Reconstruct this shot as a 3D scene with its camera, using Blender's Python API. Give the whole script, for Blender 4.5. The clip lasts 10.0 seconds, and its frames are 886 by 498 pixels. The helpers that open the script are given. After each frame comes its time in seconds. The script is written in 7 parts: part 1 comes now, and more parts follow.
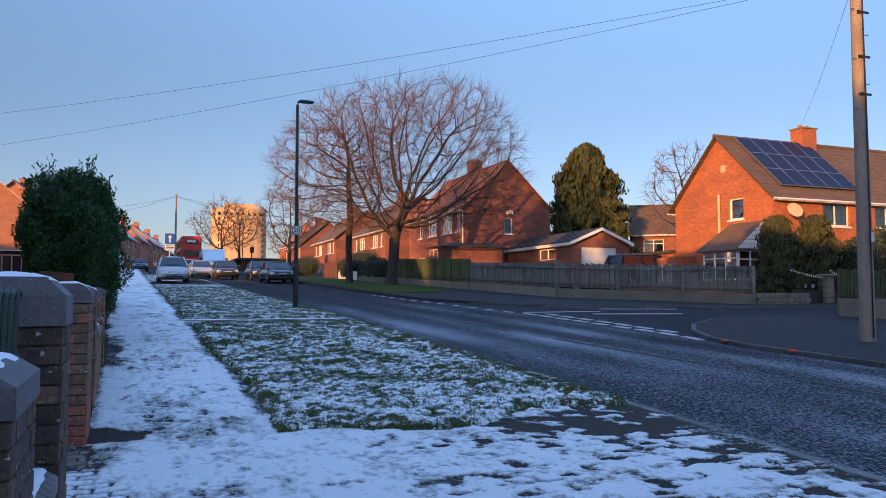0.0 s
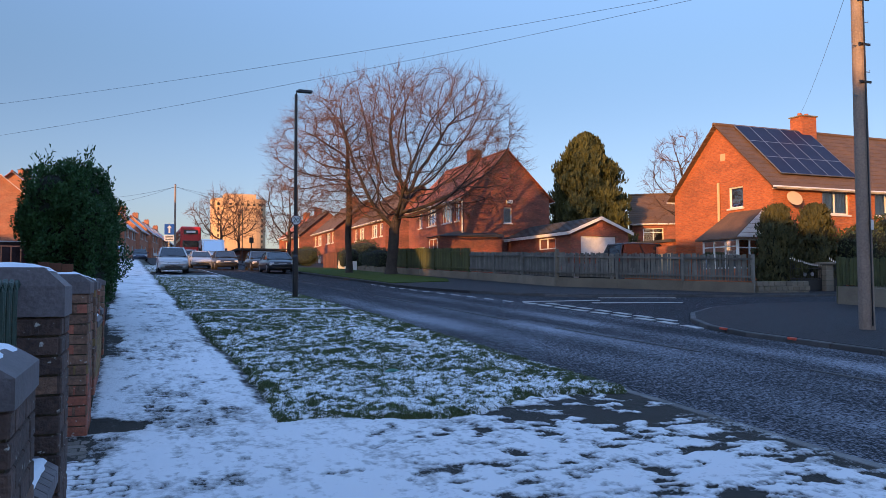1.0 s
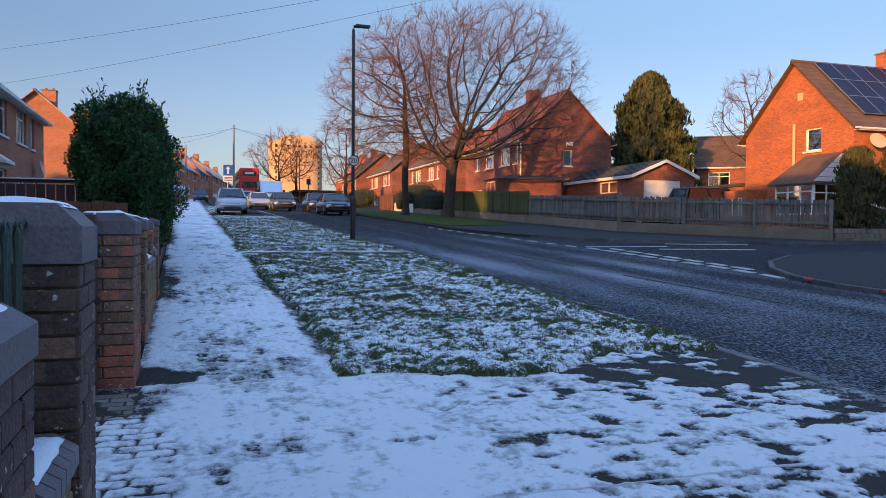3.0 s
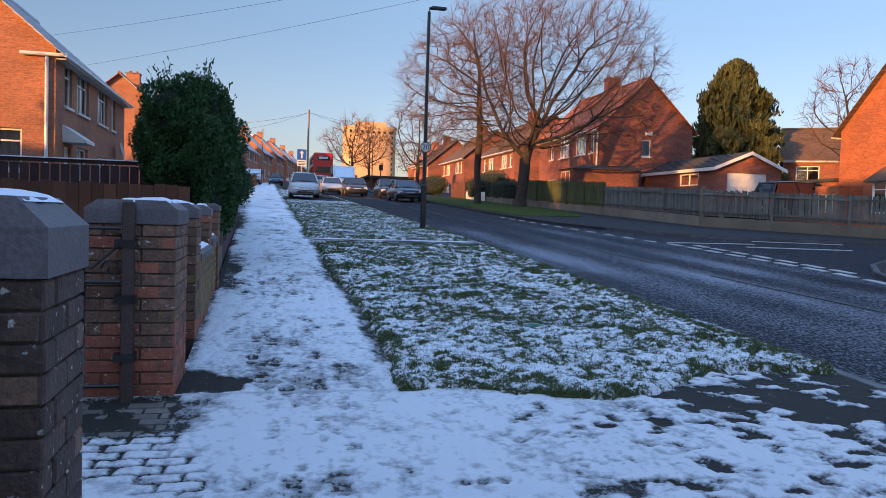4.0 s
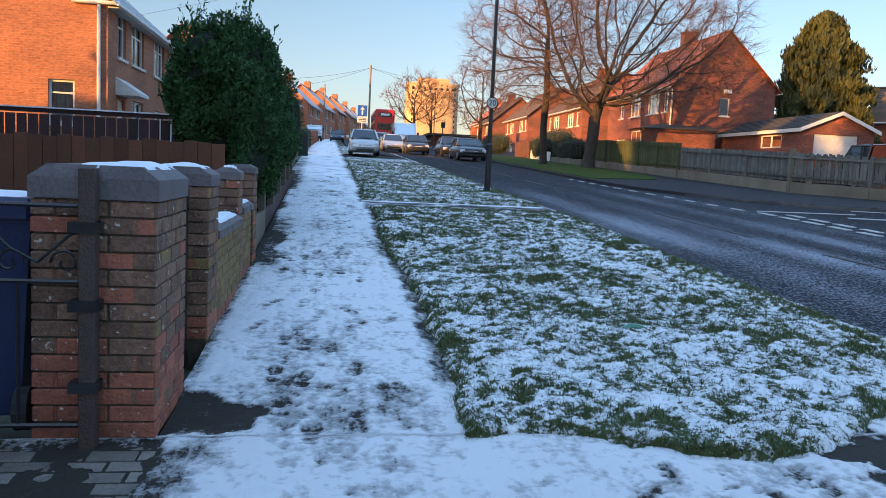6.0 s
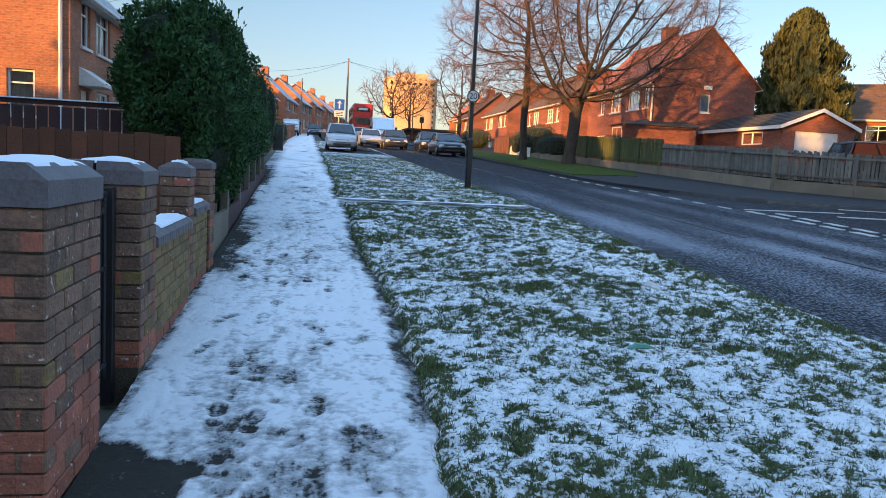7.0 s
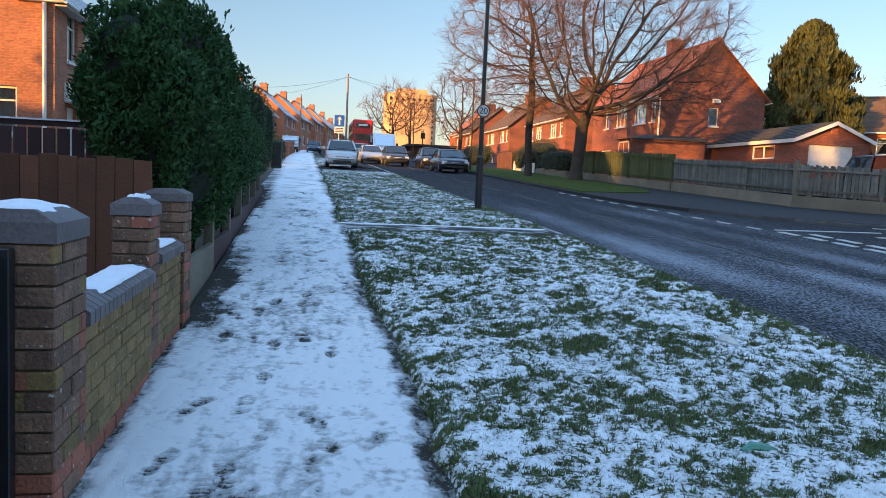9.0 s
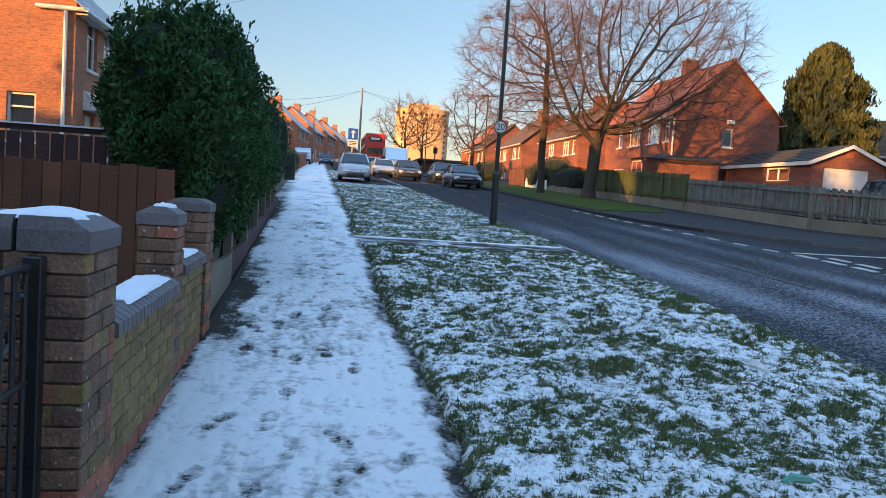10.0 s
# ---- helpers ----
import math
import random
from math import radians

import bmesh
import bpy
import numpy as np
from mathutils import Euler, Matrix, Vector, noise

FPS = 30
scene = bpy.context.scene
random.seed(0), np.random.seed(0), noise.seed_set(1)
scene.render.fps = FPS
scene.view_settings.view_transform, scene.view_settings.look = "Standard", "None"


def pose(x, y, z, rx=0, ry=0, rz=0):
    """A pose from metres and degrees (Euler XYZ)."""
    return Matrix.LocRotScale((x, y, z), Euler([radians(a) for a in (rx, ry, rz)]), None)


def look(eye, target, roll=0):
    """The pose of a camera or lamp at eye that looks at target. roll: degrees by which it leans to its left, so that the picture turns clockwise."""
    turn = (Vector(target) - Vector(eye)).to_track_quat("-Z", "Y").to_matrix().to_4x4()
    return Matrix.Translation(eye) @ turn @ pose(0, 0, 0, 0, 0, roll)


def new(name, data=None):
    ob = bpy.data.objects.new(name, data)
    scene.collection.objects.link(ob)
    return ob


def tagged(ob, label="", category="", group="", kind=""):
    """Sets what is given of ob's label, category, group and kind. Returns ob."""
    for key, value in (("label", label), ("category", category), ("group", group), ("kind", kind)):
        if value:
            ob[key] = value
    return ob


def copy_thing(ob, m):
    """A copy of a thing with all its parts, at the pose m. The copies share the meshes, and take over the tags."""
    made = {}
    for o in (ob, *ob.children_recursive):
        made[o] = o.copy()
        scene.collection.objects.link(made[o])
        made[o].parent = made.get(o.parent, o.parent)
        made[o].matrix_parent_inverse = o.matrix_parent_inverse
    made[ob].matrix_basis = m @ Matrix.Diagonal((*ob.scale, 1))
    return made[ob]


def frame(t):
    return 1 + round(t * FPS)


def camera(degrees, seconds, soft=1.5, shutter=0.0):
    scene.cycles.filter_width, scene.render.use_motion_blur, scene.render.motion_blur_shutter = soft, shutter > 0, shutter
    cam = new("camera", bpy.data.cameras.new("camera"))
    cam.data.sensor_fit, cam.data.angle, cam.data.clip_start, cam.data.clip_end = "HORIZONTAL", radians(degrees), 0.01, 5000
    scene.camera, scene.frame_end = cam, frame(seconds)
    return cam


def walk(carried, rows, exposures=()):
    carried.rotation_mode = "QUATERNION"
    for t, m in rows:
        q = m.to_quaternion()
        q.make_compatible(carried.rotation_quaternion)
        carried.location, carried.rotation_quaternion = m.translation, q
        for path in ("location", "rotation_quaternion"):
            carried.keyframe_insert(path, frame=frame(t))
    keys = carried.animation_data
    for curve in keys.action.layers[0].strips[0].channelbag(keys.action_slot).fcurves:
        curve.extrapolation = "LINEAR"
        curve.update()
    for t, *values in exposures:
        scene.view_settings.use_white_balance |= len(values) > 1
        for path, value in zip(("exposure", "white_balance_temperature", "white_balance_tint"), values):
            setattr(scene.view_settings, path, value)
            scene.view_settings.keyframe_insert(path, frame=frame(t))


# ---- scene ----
cam = camera(59.6, 10.0, soft=0.8)

# the street climbs by 2.6 degrees along +y; the path is given on the street's own plane
TILT = Matrix.Rotation(radians(2.6), 4, "X")
SLOPE = math.tan(radians(2.6))
PATH = [
    (0, (-1.036, -0.611, 1.395), (-0.286, 1.243, 1.434), 0.9),
    (0.5, (-1.029, -0.607, 1.393), (-0.279, 1.247, 1.426), 0.8),
    (1, (-1.031, -0.61, 1.394), (-0.28, 1.243, 1.406), 0.7),
    (1.5, (-1.038, -0.602, 1.386), (-0.293, 1.254, 1.362), 0.4),
    (2, (-1.0, -0.45, 1.34), (-0.271, 1.411, 1.269), 0.4),
    (3.5, (-0.867, 0.4, 1.388), (-0.334, 2.321, 1.231), 1.8),
    (4, (-0.769, 0.775, 1.396), (-0.324, 2.717, 1.222), 2.4),
    (4.5, (-0.743, 1.131, 1.408), (-0.361, 3.084, 1.209), 2.6),
    (5, (-0.653, 1.462, 1.409), (-0.327, 3.42, 1.16), 2.8),
    (6.3, (-0.511, 2.49, 1.41), (-0.218, 4.447, 1.122), 3.1),
    (6.5, (-0.465, 2.639, 1.41), (-0.174, 4.598, 1.131), 3.1),
    (7, (-0.47, 3.02, 1.382), (-0.119, 4.967, 1.086), 3.4),
    (7.5, (-0.469, 3.399, 1.374), (-0.087, 5.337, 1.063), 3.4),
    (8, (-0.439, 3.781, 1.367), (-0.036, 5.714, 1.047), 3.3),
    (8.5, (-0.466, 4.16, 1.386), (-0.049, 6.092, 1.081), 3.2),
    (9, (-0.454, 4.387, 1.422), (-0.104, 6.34, 1.164), 3.0),
    (9.5, (-0.507, 4.476, 1.423), (-0.16, 6.432, 1.188), 3.5),
    (10, (-0.558, 4.497, 1.413), (-0.232, 6.458, 1.192), 4.2),
]
EXPOSURES = [(0.0, 0.70, 6050, 21), (3.0, 0.78, 6300, 22), (4.5, 0.95, 6600, 22), (6.5, 1.25, 6850, 12), (8.0, 1.18, 6750, 12), (10.0, 1.20, 6850, 12)]
walk(cam, [(t, TILT @ look(eye, target, roll)) for t, eye, target, roll in PATH], EXPOSURES)

# ---- light ----
SUN_ELEV, SUN_FROM = radians(8.0), Vector((-0.80, -0.60, 0))
world = bpy.data.worlds.new("world")
scene.world = world
world.use_nodes = True
wn = world.node_tree.nodes
sky = wn.new("ShaderNodeTexSky")
sky.sky_type = "NISHITA"
sky.sun_disc = False
sky.sun_elevation = SUN_ELEV
sky.sun_rotation = math.atan2(SUN_FROM.x, SUN_FROM.y)
sky.air_density, sky.dust_density, sky.ozone_density = 1.0, 1.0, 2.2
wn["Background"].inputs["Strength"].default_value = 0.15
# the sky overhead is clear and bright, its foot dimmed by the evening haze
wl = world.node_tree.links
wtc, wsep, wmr, wmul = wn.new("ShaderNodeTexCoord"), wn.new("ShaderNodeSeparateXYZ"), wn.new("ShaderNodeMapRange"), wn.new("ShaderNodeVectorMath")
wl.new(wtc.outputs["Generated"], wsep.inputs[0])
wl.new(wsep.outputs["Z"], wmr.inputs["Value"])
wmr.interpolation_type = "SMOOTHSTEP"
wmr.inputs["From Min"].default_value, wmr.inputs["From Max"].default_value = 0.2, 0.9
wmr.inputs["To Min"].default_value, wmr.inputs["To Max"].default_value = 0.80, 3.3
wmul.operation = "SCALE"
wl.new(sky.outputs["Color"], wmul.inputs[0])
wl.new(wmr.outputs["Result"], wmul.inputs["Scale"])
# rosy dusk band low down, opposite the sun
wmf, wmix, wtint = wn.new("ShaderNodeMapRange"), wn.new("ShaderNodeMix"), wn.new("ShaderNodeVectorMath")
wl.new(wsep.outputs["Z"], wmf.inputs["Value"])
wmf.inputs["From Min"].default_value, wmf.inputs["From Max"].default_value = 0.0, 0.28
wmix.data_type = "RGBA"
wmix.inputs["A"].default_value, wmix.inputs["B"].default_value = (1.02, 0.93, 1.10, 1), (1, 1, 1, 1)
wl.new(wmf.outputs["Result"], wmix.inputs["Factor"])
wtint.operation = "MULTIPLY"
wl.new(wmul.outputs[0], wtint.inputs[0])
wl.new(wmix.outputs["Result"], wtint.inputs[1])
wl.new(wtint.outputs[0], wn["Background"].inputs["Color"])
sun = new("sun", bpy.data.lights.new("sun", "SUN"))
sun.data.energy, sun.data.angle, sun.data.color = 4.4, radians(0.6), (1.0, 0.48, 0.115)
sun.matrix_world = look((-80, -60, 30), (-80 + 80, -60 + 60, 30 - 100 * math.tan(SUN_ELEV)))


# ---- small helpers ----
rng = np.random.default_rng(7)


def ground_z(y):
    return SLOPE * min(max(y, -40.0), 150.0)


class Geo:
    """Vertices and faces gathered for one mesh."""

    def __init__(self):
        self.v, self.f, self.m = [], [], []

    def quad(self, *pts, mi=0):
        n = len(self.v)
        self.v += [tuple(p) for p in pts]
        self.f.append(tuple(range(n, n + len(pts))))
        self.m.append(mi)

    def box(self, x0, x1, y0, y1, z0, z1, mi=0, c=0.0):
        """A box; c chamfers its upright and top edges."""
        if c <= 0:
            n = len(self.v)
            self.v += [(x, y, z) for z in (z0, z1) for x, y in ((x0, y0), (x1, y0), (x1, y1), (x0, y1))]
            fs = ((3, 2, 1, 0), (4, 5, 6, 7), (0, 1, 5, 4), (1, 2, 6, 5), (2, 3, 7, 6), (3, 0, 4, 7))
            self.f += [tuple(n + i for i in q) for q in fs]
            self.m += [mi] * 6
            return self
        ring = lambda d: [(x0 + c, y0 + d), (x1 - c, y0 + d), (x1 - d, y0 + c), (x1 - d, y1 - c), (x1 - c, y1 - d), (x0 + c, y1 - d), (x0 + d, y1 - c), (x0 + d, y0 + c)]
        inner = [(min(max(x, x0 + c), x1 - c), min(max(y, y0 + c), y1 - c)) for x, y in ring(0)]
        self.loft([[(x, y, z0) for x, y in ring(0)], [(x, y, z1 - c) for x, y in ring(0)], [(x, y, z1) for x, y in inner]], mi)
        return self

    def loft(self, rings, mi=0, caps=True, closed=True):
        n, k = len(self.v), len(rings[0])
        for r in rings:
            self.v += [tuple(p) for p in r]
        for a in range(len(rings) - 1):
            for b in range(k if closed else k - 1):
                c = (b + 1) % k
                self.f.append((n + a * k + b, n + a * k + c, n + (a + 1) * k + c, n + (a + 1) * k + b))
                self.m.append(mi)
        if caps and closed:
            self.f.append(tuple(n + i for i in reversed(range(k))))
            self.f.append(tuple(n + (len(rings) - 1) * k + i for i in range(k)))
            self.m += [mi, mi]
        return self

    def tube(self, pts, radii, k=6, mi=0, caps=True):
        pts = [Vector(p) for p in pts]
        if not isinstance(radii, (list, tuple)):
            radii = [radii] * len(pts)
        radii = [float(q) for q in radii]
        rings = []
        for i, p in enumerate(pts):
            d = (pts[min(i + 1, len(pts) - 1)] - pts[max(i - 1, 0)]).normalized()
            a = d.cross(Vector((0, 0, 1)) if abs(d.z) < 0.9 else Vector((1, 0, 0))).normalized()
            b = d.cross(a)
            rings.append([p + radii[i] * (math.cos(2 * math.pi * j / k) * a - math.sin(2 * math.pi * j / k) * b) for j in range(k)])
        return self.loft(rings, mi, caps)

    def prism(self, poly, z0, z1, mi=0):
        """An upright prism over a counter-clockwise outline, lying on the street's slope."""
        low = [(x, y, ground_z(y) + z0) for x, y in poly]
        top = [(x, y, ground_z(y) + z1) for x, y in poly]
        return self.loft([low, top], mi)


def to_mesh(name, geo, smooth=False):
    me = bpy.data.meshes.new(name)
    me.from_pydata(geo.v, [], geo.f)
    if any(geo.m):
        me.polygons.foreach_set("material_index", geo.m)
    if smooth:
        me.polygons.foreach_set("use_smooth", [True] * len(me.polygons))
    me.update()
    return me


def part(name, geo, material, parent=None, label="", smooth=False, at=None, kind=""):
    """One mesh object, under a thing or a part (or top-level)."""
    me = geo if isinstance(geo, bpy.types.Mesh) else to_mesh(name, geo, smooth)
    if not me.materials:
        for m in material if isinstance(material, (list, tuple)) else [material]:
            me.materials.append(m)
    ob = new(name, me)
    ob.parent = parent
    if at is not None:
        ob.location = at
    return tagged(ob, label, kind=kind)


def thing(name, label, category, at=(0, 0, 0), turn=0.0, group="", kind=""):
    ob = new(name)
    ob.empty_display_size = 0.2
    ob.matrix_basis = pose(*at, 0, 0, turn)
    return tagged(ob, label, category, group, kind)


def setting(name, geo, material, label, smooth=False, category=""):
    ob = part(name, geo, material, None, label, smooth)
    return tagged(ob, label, category or name.split("_")[0], kind="structure")


def value_noise(x, y, seed=0):
    """Smooth lattice noise in 0..1 for arrays."""
    xi, yi = np.floor(x).astype(np.int64), np.floor(y).astype(np.int64)
    fx, fy = x - xi, y - yi
    fx, fy = fx * fx * (3 - 2 * fx), fy * fy * (3 - 2 * fy)

    def h(a, b):
        n = (a * 374761393 + b * 668265263 + seed * 974634777) & 0x7FFFFFFF
        n = ((n ^ (n >> 13)) * 1274126177) & 0x7FFFFFFF
        return ((n ^ (n >> 16)) & 0xFFFF) / 65535.0

    a, b, c, d = h(xi, yi), h(xi + 1, yi), h(xi, yi + 1), h(xi + 1, yi + 1)
    return (a * (1 - fx) + b * fx) * (1 - fy) + (c * (1 - fx) + d * fx) * fy


def fbm(x, y, octaves=4, seed=0):
    s, a, t = 0.0, 0.5, 0.0
    for o in range(octaves):
        s = s + a * value_noise(x * 2**o, y * 2**o, seed + o)
        t += a
        a *= 0.5
    return s / t


def smooth_step(a, b, x):
    u = np.clip((x - a) / (b - a), 0, 1)
    return u * u * (3 - 2 * u)


# ---- materials ----
def material(name, c1, c2=None, rough=0.7, metal=0.0, coarse=2.0, fine=40.0, bump=0.15, vary=0.0, coat=0.0, spec=0.5, rough2=None, flecks=False):
    """Two colours mixed by noise at two scales, with fine relief; vary: brightness spread from object to object."""
    m = bpy.data.materials.new(name)
    m.use_nodes = True
    nt = m.node_tree
    N, L = nt.nodes, nt.links
    b = N["Principled BSDF"]
    c2 = c2 or tuple(c * 0.7 for c in c1)
    geo = N.new("ShaderNodeNewGeometry")
    na, nb = N.new("ShaderNodeTexNoise"), N.new("ShaderNodeTexNoise")
    na.inputs["Scale"].default_value, nb.inputs["Scale"].default_value = coarse, fine
    na.inputs["Detail"].default_value, nb.inputs["Detail"].default_value = 4, 3
    for n in (na, nb):
        L.new(geo.outputs["Position"], n.inputs["Vector"])
    add = N.new("ShaderNodeMath")
    add.operation = "ADD"
    L.new(na.outputs["Fac"], add.inputs[0])
    L.new(nb.outputs["Fac"], add.inputs[1])
    ramp = N.new("ShaderNodeMapRange")
    ramp.inputs["From Min"].default_value, ramp.inputs["From Max"].default_value = 0.72, 1.28
    L.new(add.outputs[0], ramp.inputs["Value"])
    mix = N.new("ShaderNodeMix")
    mix.data_type = "RGBA"
    mix.inputs["A"].default_value, mix.inputs["B"].default_value = (*c1, 1), (*c2, 1)
    L.new(ramp.outputs["Result"], mix.inputs["Factor"])
    out = mix.outputs["Result"]
    if vary:
        info, hsv, mr = N.new("ShaderNodeObjectInfo"), N.new("ShaderNodeHueSaturation"), N.new("ShaderNodeMapRange")
        mr.inputs["To Min"].default_value, mr.inputs["To Max"].default_value = 1 - vary, 1 + vary
        L.new(info.outputs["Random"], mr.inputs["Value"])
        L.new(mr.outputs["Result"], hsv.inputs["Value"])
        L.new(out, hsv.inputs["Color"])
        out = hsv.outputs["Color"]
    if flecks:
        # pale lichen and salt specks
        nf, fr_, fm = N.new("ShaderNodeTexNoise"), N.new("ShaderNodeMapRange"), N.new("ShaderNodeMix")
        nf.inputs["Scale"].default_value, nf.inputs["Detail"].default_value = 34.0, 3
        L.new(geo.outputs["Position"], nf.inputs["Vector"])
        fr_.inputs["From Min"].default_value, fr_.inputs["From Max"].default_value, fr_.inputs["To Max"].default_value = 0.66, 0.72, 0.75
        L.new(nf.outputs["Fac"], fr_.inputs["Value"])
        fm.data_type = "RGBA"
        fm.inputs["B"].default_value = (0.55, 0.53, 0.47, 1)
        L.new(fr_.outputs["Result"], fm.inputs["Factor"])
        L.new(out, fm.inputs["A"])
        out = fm.outputs["Result"]
    L.new(out, b.inputs["Base Color"])
    b.inputs["Roughness"].default_value, b.inputs["Metallic"].default_value = rough, metal
    b.inputs["Specular IOR Level"].default_value, b.inputs["Coat Weight"].default_value = spec, coat
    if rough2 is not None:
        rr = N.new("ShaderNodeMapRange")
        rr.inputs["From Min"].default_value, rr.inputs["From Max"].default_value = 0.35, 0.65
        rr.inputs["To Min"].default_value, rr.inputs["To Max"].default_value = rough, rough2
        L.new(na.outputs["Fac"], rr.inputs["Value"])
        L.new(rr.outputs["Result"], b.inputs["Roughness"])
    if bump:
        bp = N.new("ShaderNodeBump")
        bp.inputs["Strength"].default_value, bp.inputs["Distance"].default_value = bump, 0.02
        L.new(nb.outputs["Fac"], bp.inputs["Height"])
        L.new(bp.outputs["Normal"], b.inputs["Normal"])
    return m


def brick_wall(name, c1, c2, mortar, w=0.225, h=0.075, stain=(0.06, 0.04, 0.035), stain_amount=0.35, rough=0.85):
    """Courses of brick that follow the wall's own direction, with weathering."""
    m = bpy.data.materials.new(name)
    m.use_nodes = True
    nt = m.node_tree
    N, L = nt.nodes, nt.links
    b = N["Principled BSDF"]
    geo = N.new("ShaderNodeNewGeometry")
    sp, sn = N.new("ShaderNodeSeparateXYZ"), N.new("ShaderNodeSeparateXYZ")
    L.new(geo.outputs["Position"], sp.inputs[0])
    L.new(geo.outputs["True Normal"], sn.inputs[0])

    def op(kind, a, c):
        n = N.new("ShaderNodeMath")
        n.operation = kind
        for i, v in enumerate((a, c)):
            if v is not None:
                L.new(v, n.inputs[i])
        return n.outputs[0]

    u = op("ADD", op("MULTIPLY", op("ABSOLUTE", sn.outputs["X"], None), sp.outputs["Y"]), op("MULTIPLY", op("ABSOLUTE", sn.outputs["Y"], None), sp.outputs["X"]))
    comb = N.new("ShaderNodeCombineXYZ")
    L.new(u, comb.inputs[0])
    L.new(sp.outputs["Z"], comb.inputs[1])
    br = N.new("ShaderNodeTexBrick")
    br.inputs["Scale"].default_value = 1.0
    br.inputs["Brick Width"].default_value, br.inputs["Row Height"].default_value = w, h
    br.inputs["Mortar Size"].default_value, br.inputs["Mortar Smooth"].default_value = 0.008, 0.3
    br.inputs["Color1"].default_value, br.inputs["Color2"].default_value, br.inputs["Mortar"].default_value = (*c1, 1), (*c2, 1), (*mortar, 1)
    L.new(comb.outputs[0], br.inputs["Vector"])
    na, nb = N.new("ShaderNodeTexNoise"), N.new("ShaderNodeTexNoise")
    na.inputs["Scale"].default_value, nb.inputs["Scale"].default_value = 0.45, 9.0
    na.inputs["Detail"].default_value, nb.inputs["Detail"].default_value = 5, 4
    mp = N.new("ShaderNodeMapping")
    mp.inputs["Scale"].default_value = (1, 1, 3.0)
    L.new(geo.outputs["Position"], mp.inputs[0])
    L.new(mp.outputs[0], na.inputs["Vector"])
    L.new(mp.outputs[0], nb.inputs["Vector"])
    mr = N.new("ShaderNodeMapRange")
    mr.inputs["From Min"].default_value, mr.inputs["From Max"].default_value = 0.42, 0.72
    mr.inputs["To Max"].default_value = stain_amount
    L.new(na.outputs["Fac"], mr.inputs["Value"])
    mix = N.new("ShaderNodeMix")
    mix.data_type = "RGBA"
    L.new(mr.outputs["Result"], mix.inputs["Factor"])
    L.new(br.outputs["Color"], mix.inputs["A"])
    mix.inputs["B"].default_value = (*stain, 1)
    hsv, mr2 = N.new("ShaderNodeHueSaturation"), N.new("ShaderNodeMapRange")
    mr2.inputs["From Min"].default_value, mr2.inputs["From Max"].default_value = 0.3, 0.7
    mr2.inputs["To Min"].default_value, mr2.inputs["To Max"].default_value = 0.72, 1.28
    L.new(nb.outputs["Fac"], mr2.inputs["Value"])
    L.new(mr2.outputs["Result"], hsv.inputs["Value"])
    L.new(mix.outputs["Result"], hsv.inputs["Color"])
    L.new(hsv.outputs["Color"], b.inputs["Base Color"])
    b.inputs["Roughness"].default_value = rough
    bp = N.new("ShaderNodeBump")
    bp.inputs["Strength"].default_value, bp.inputs["Distance"].default_value = 0.6, 0.012
    bp.invert = True
    L.new(br.outputs["Fac"], bp.inputs["Height"])
    L.new(bp.outputs["Normal"], b.inputs["Normal"])
    return m


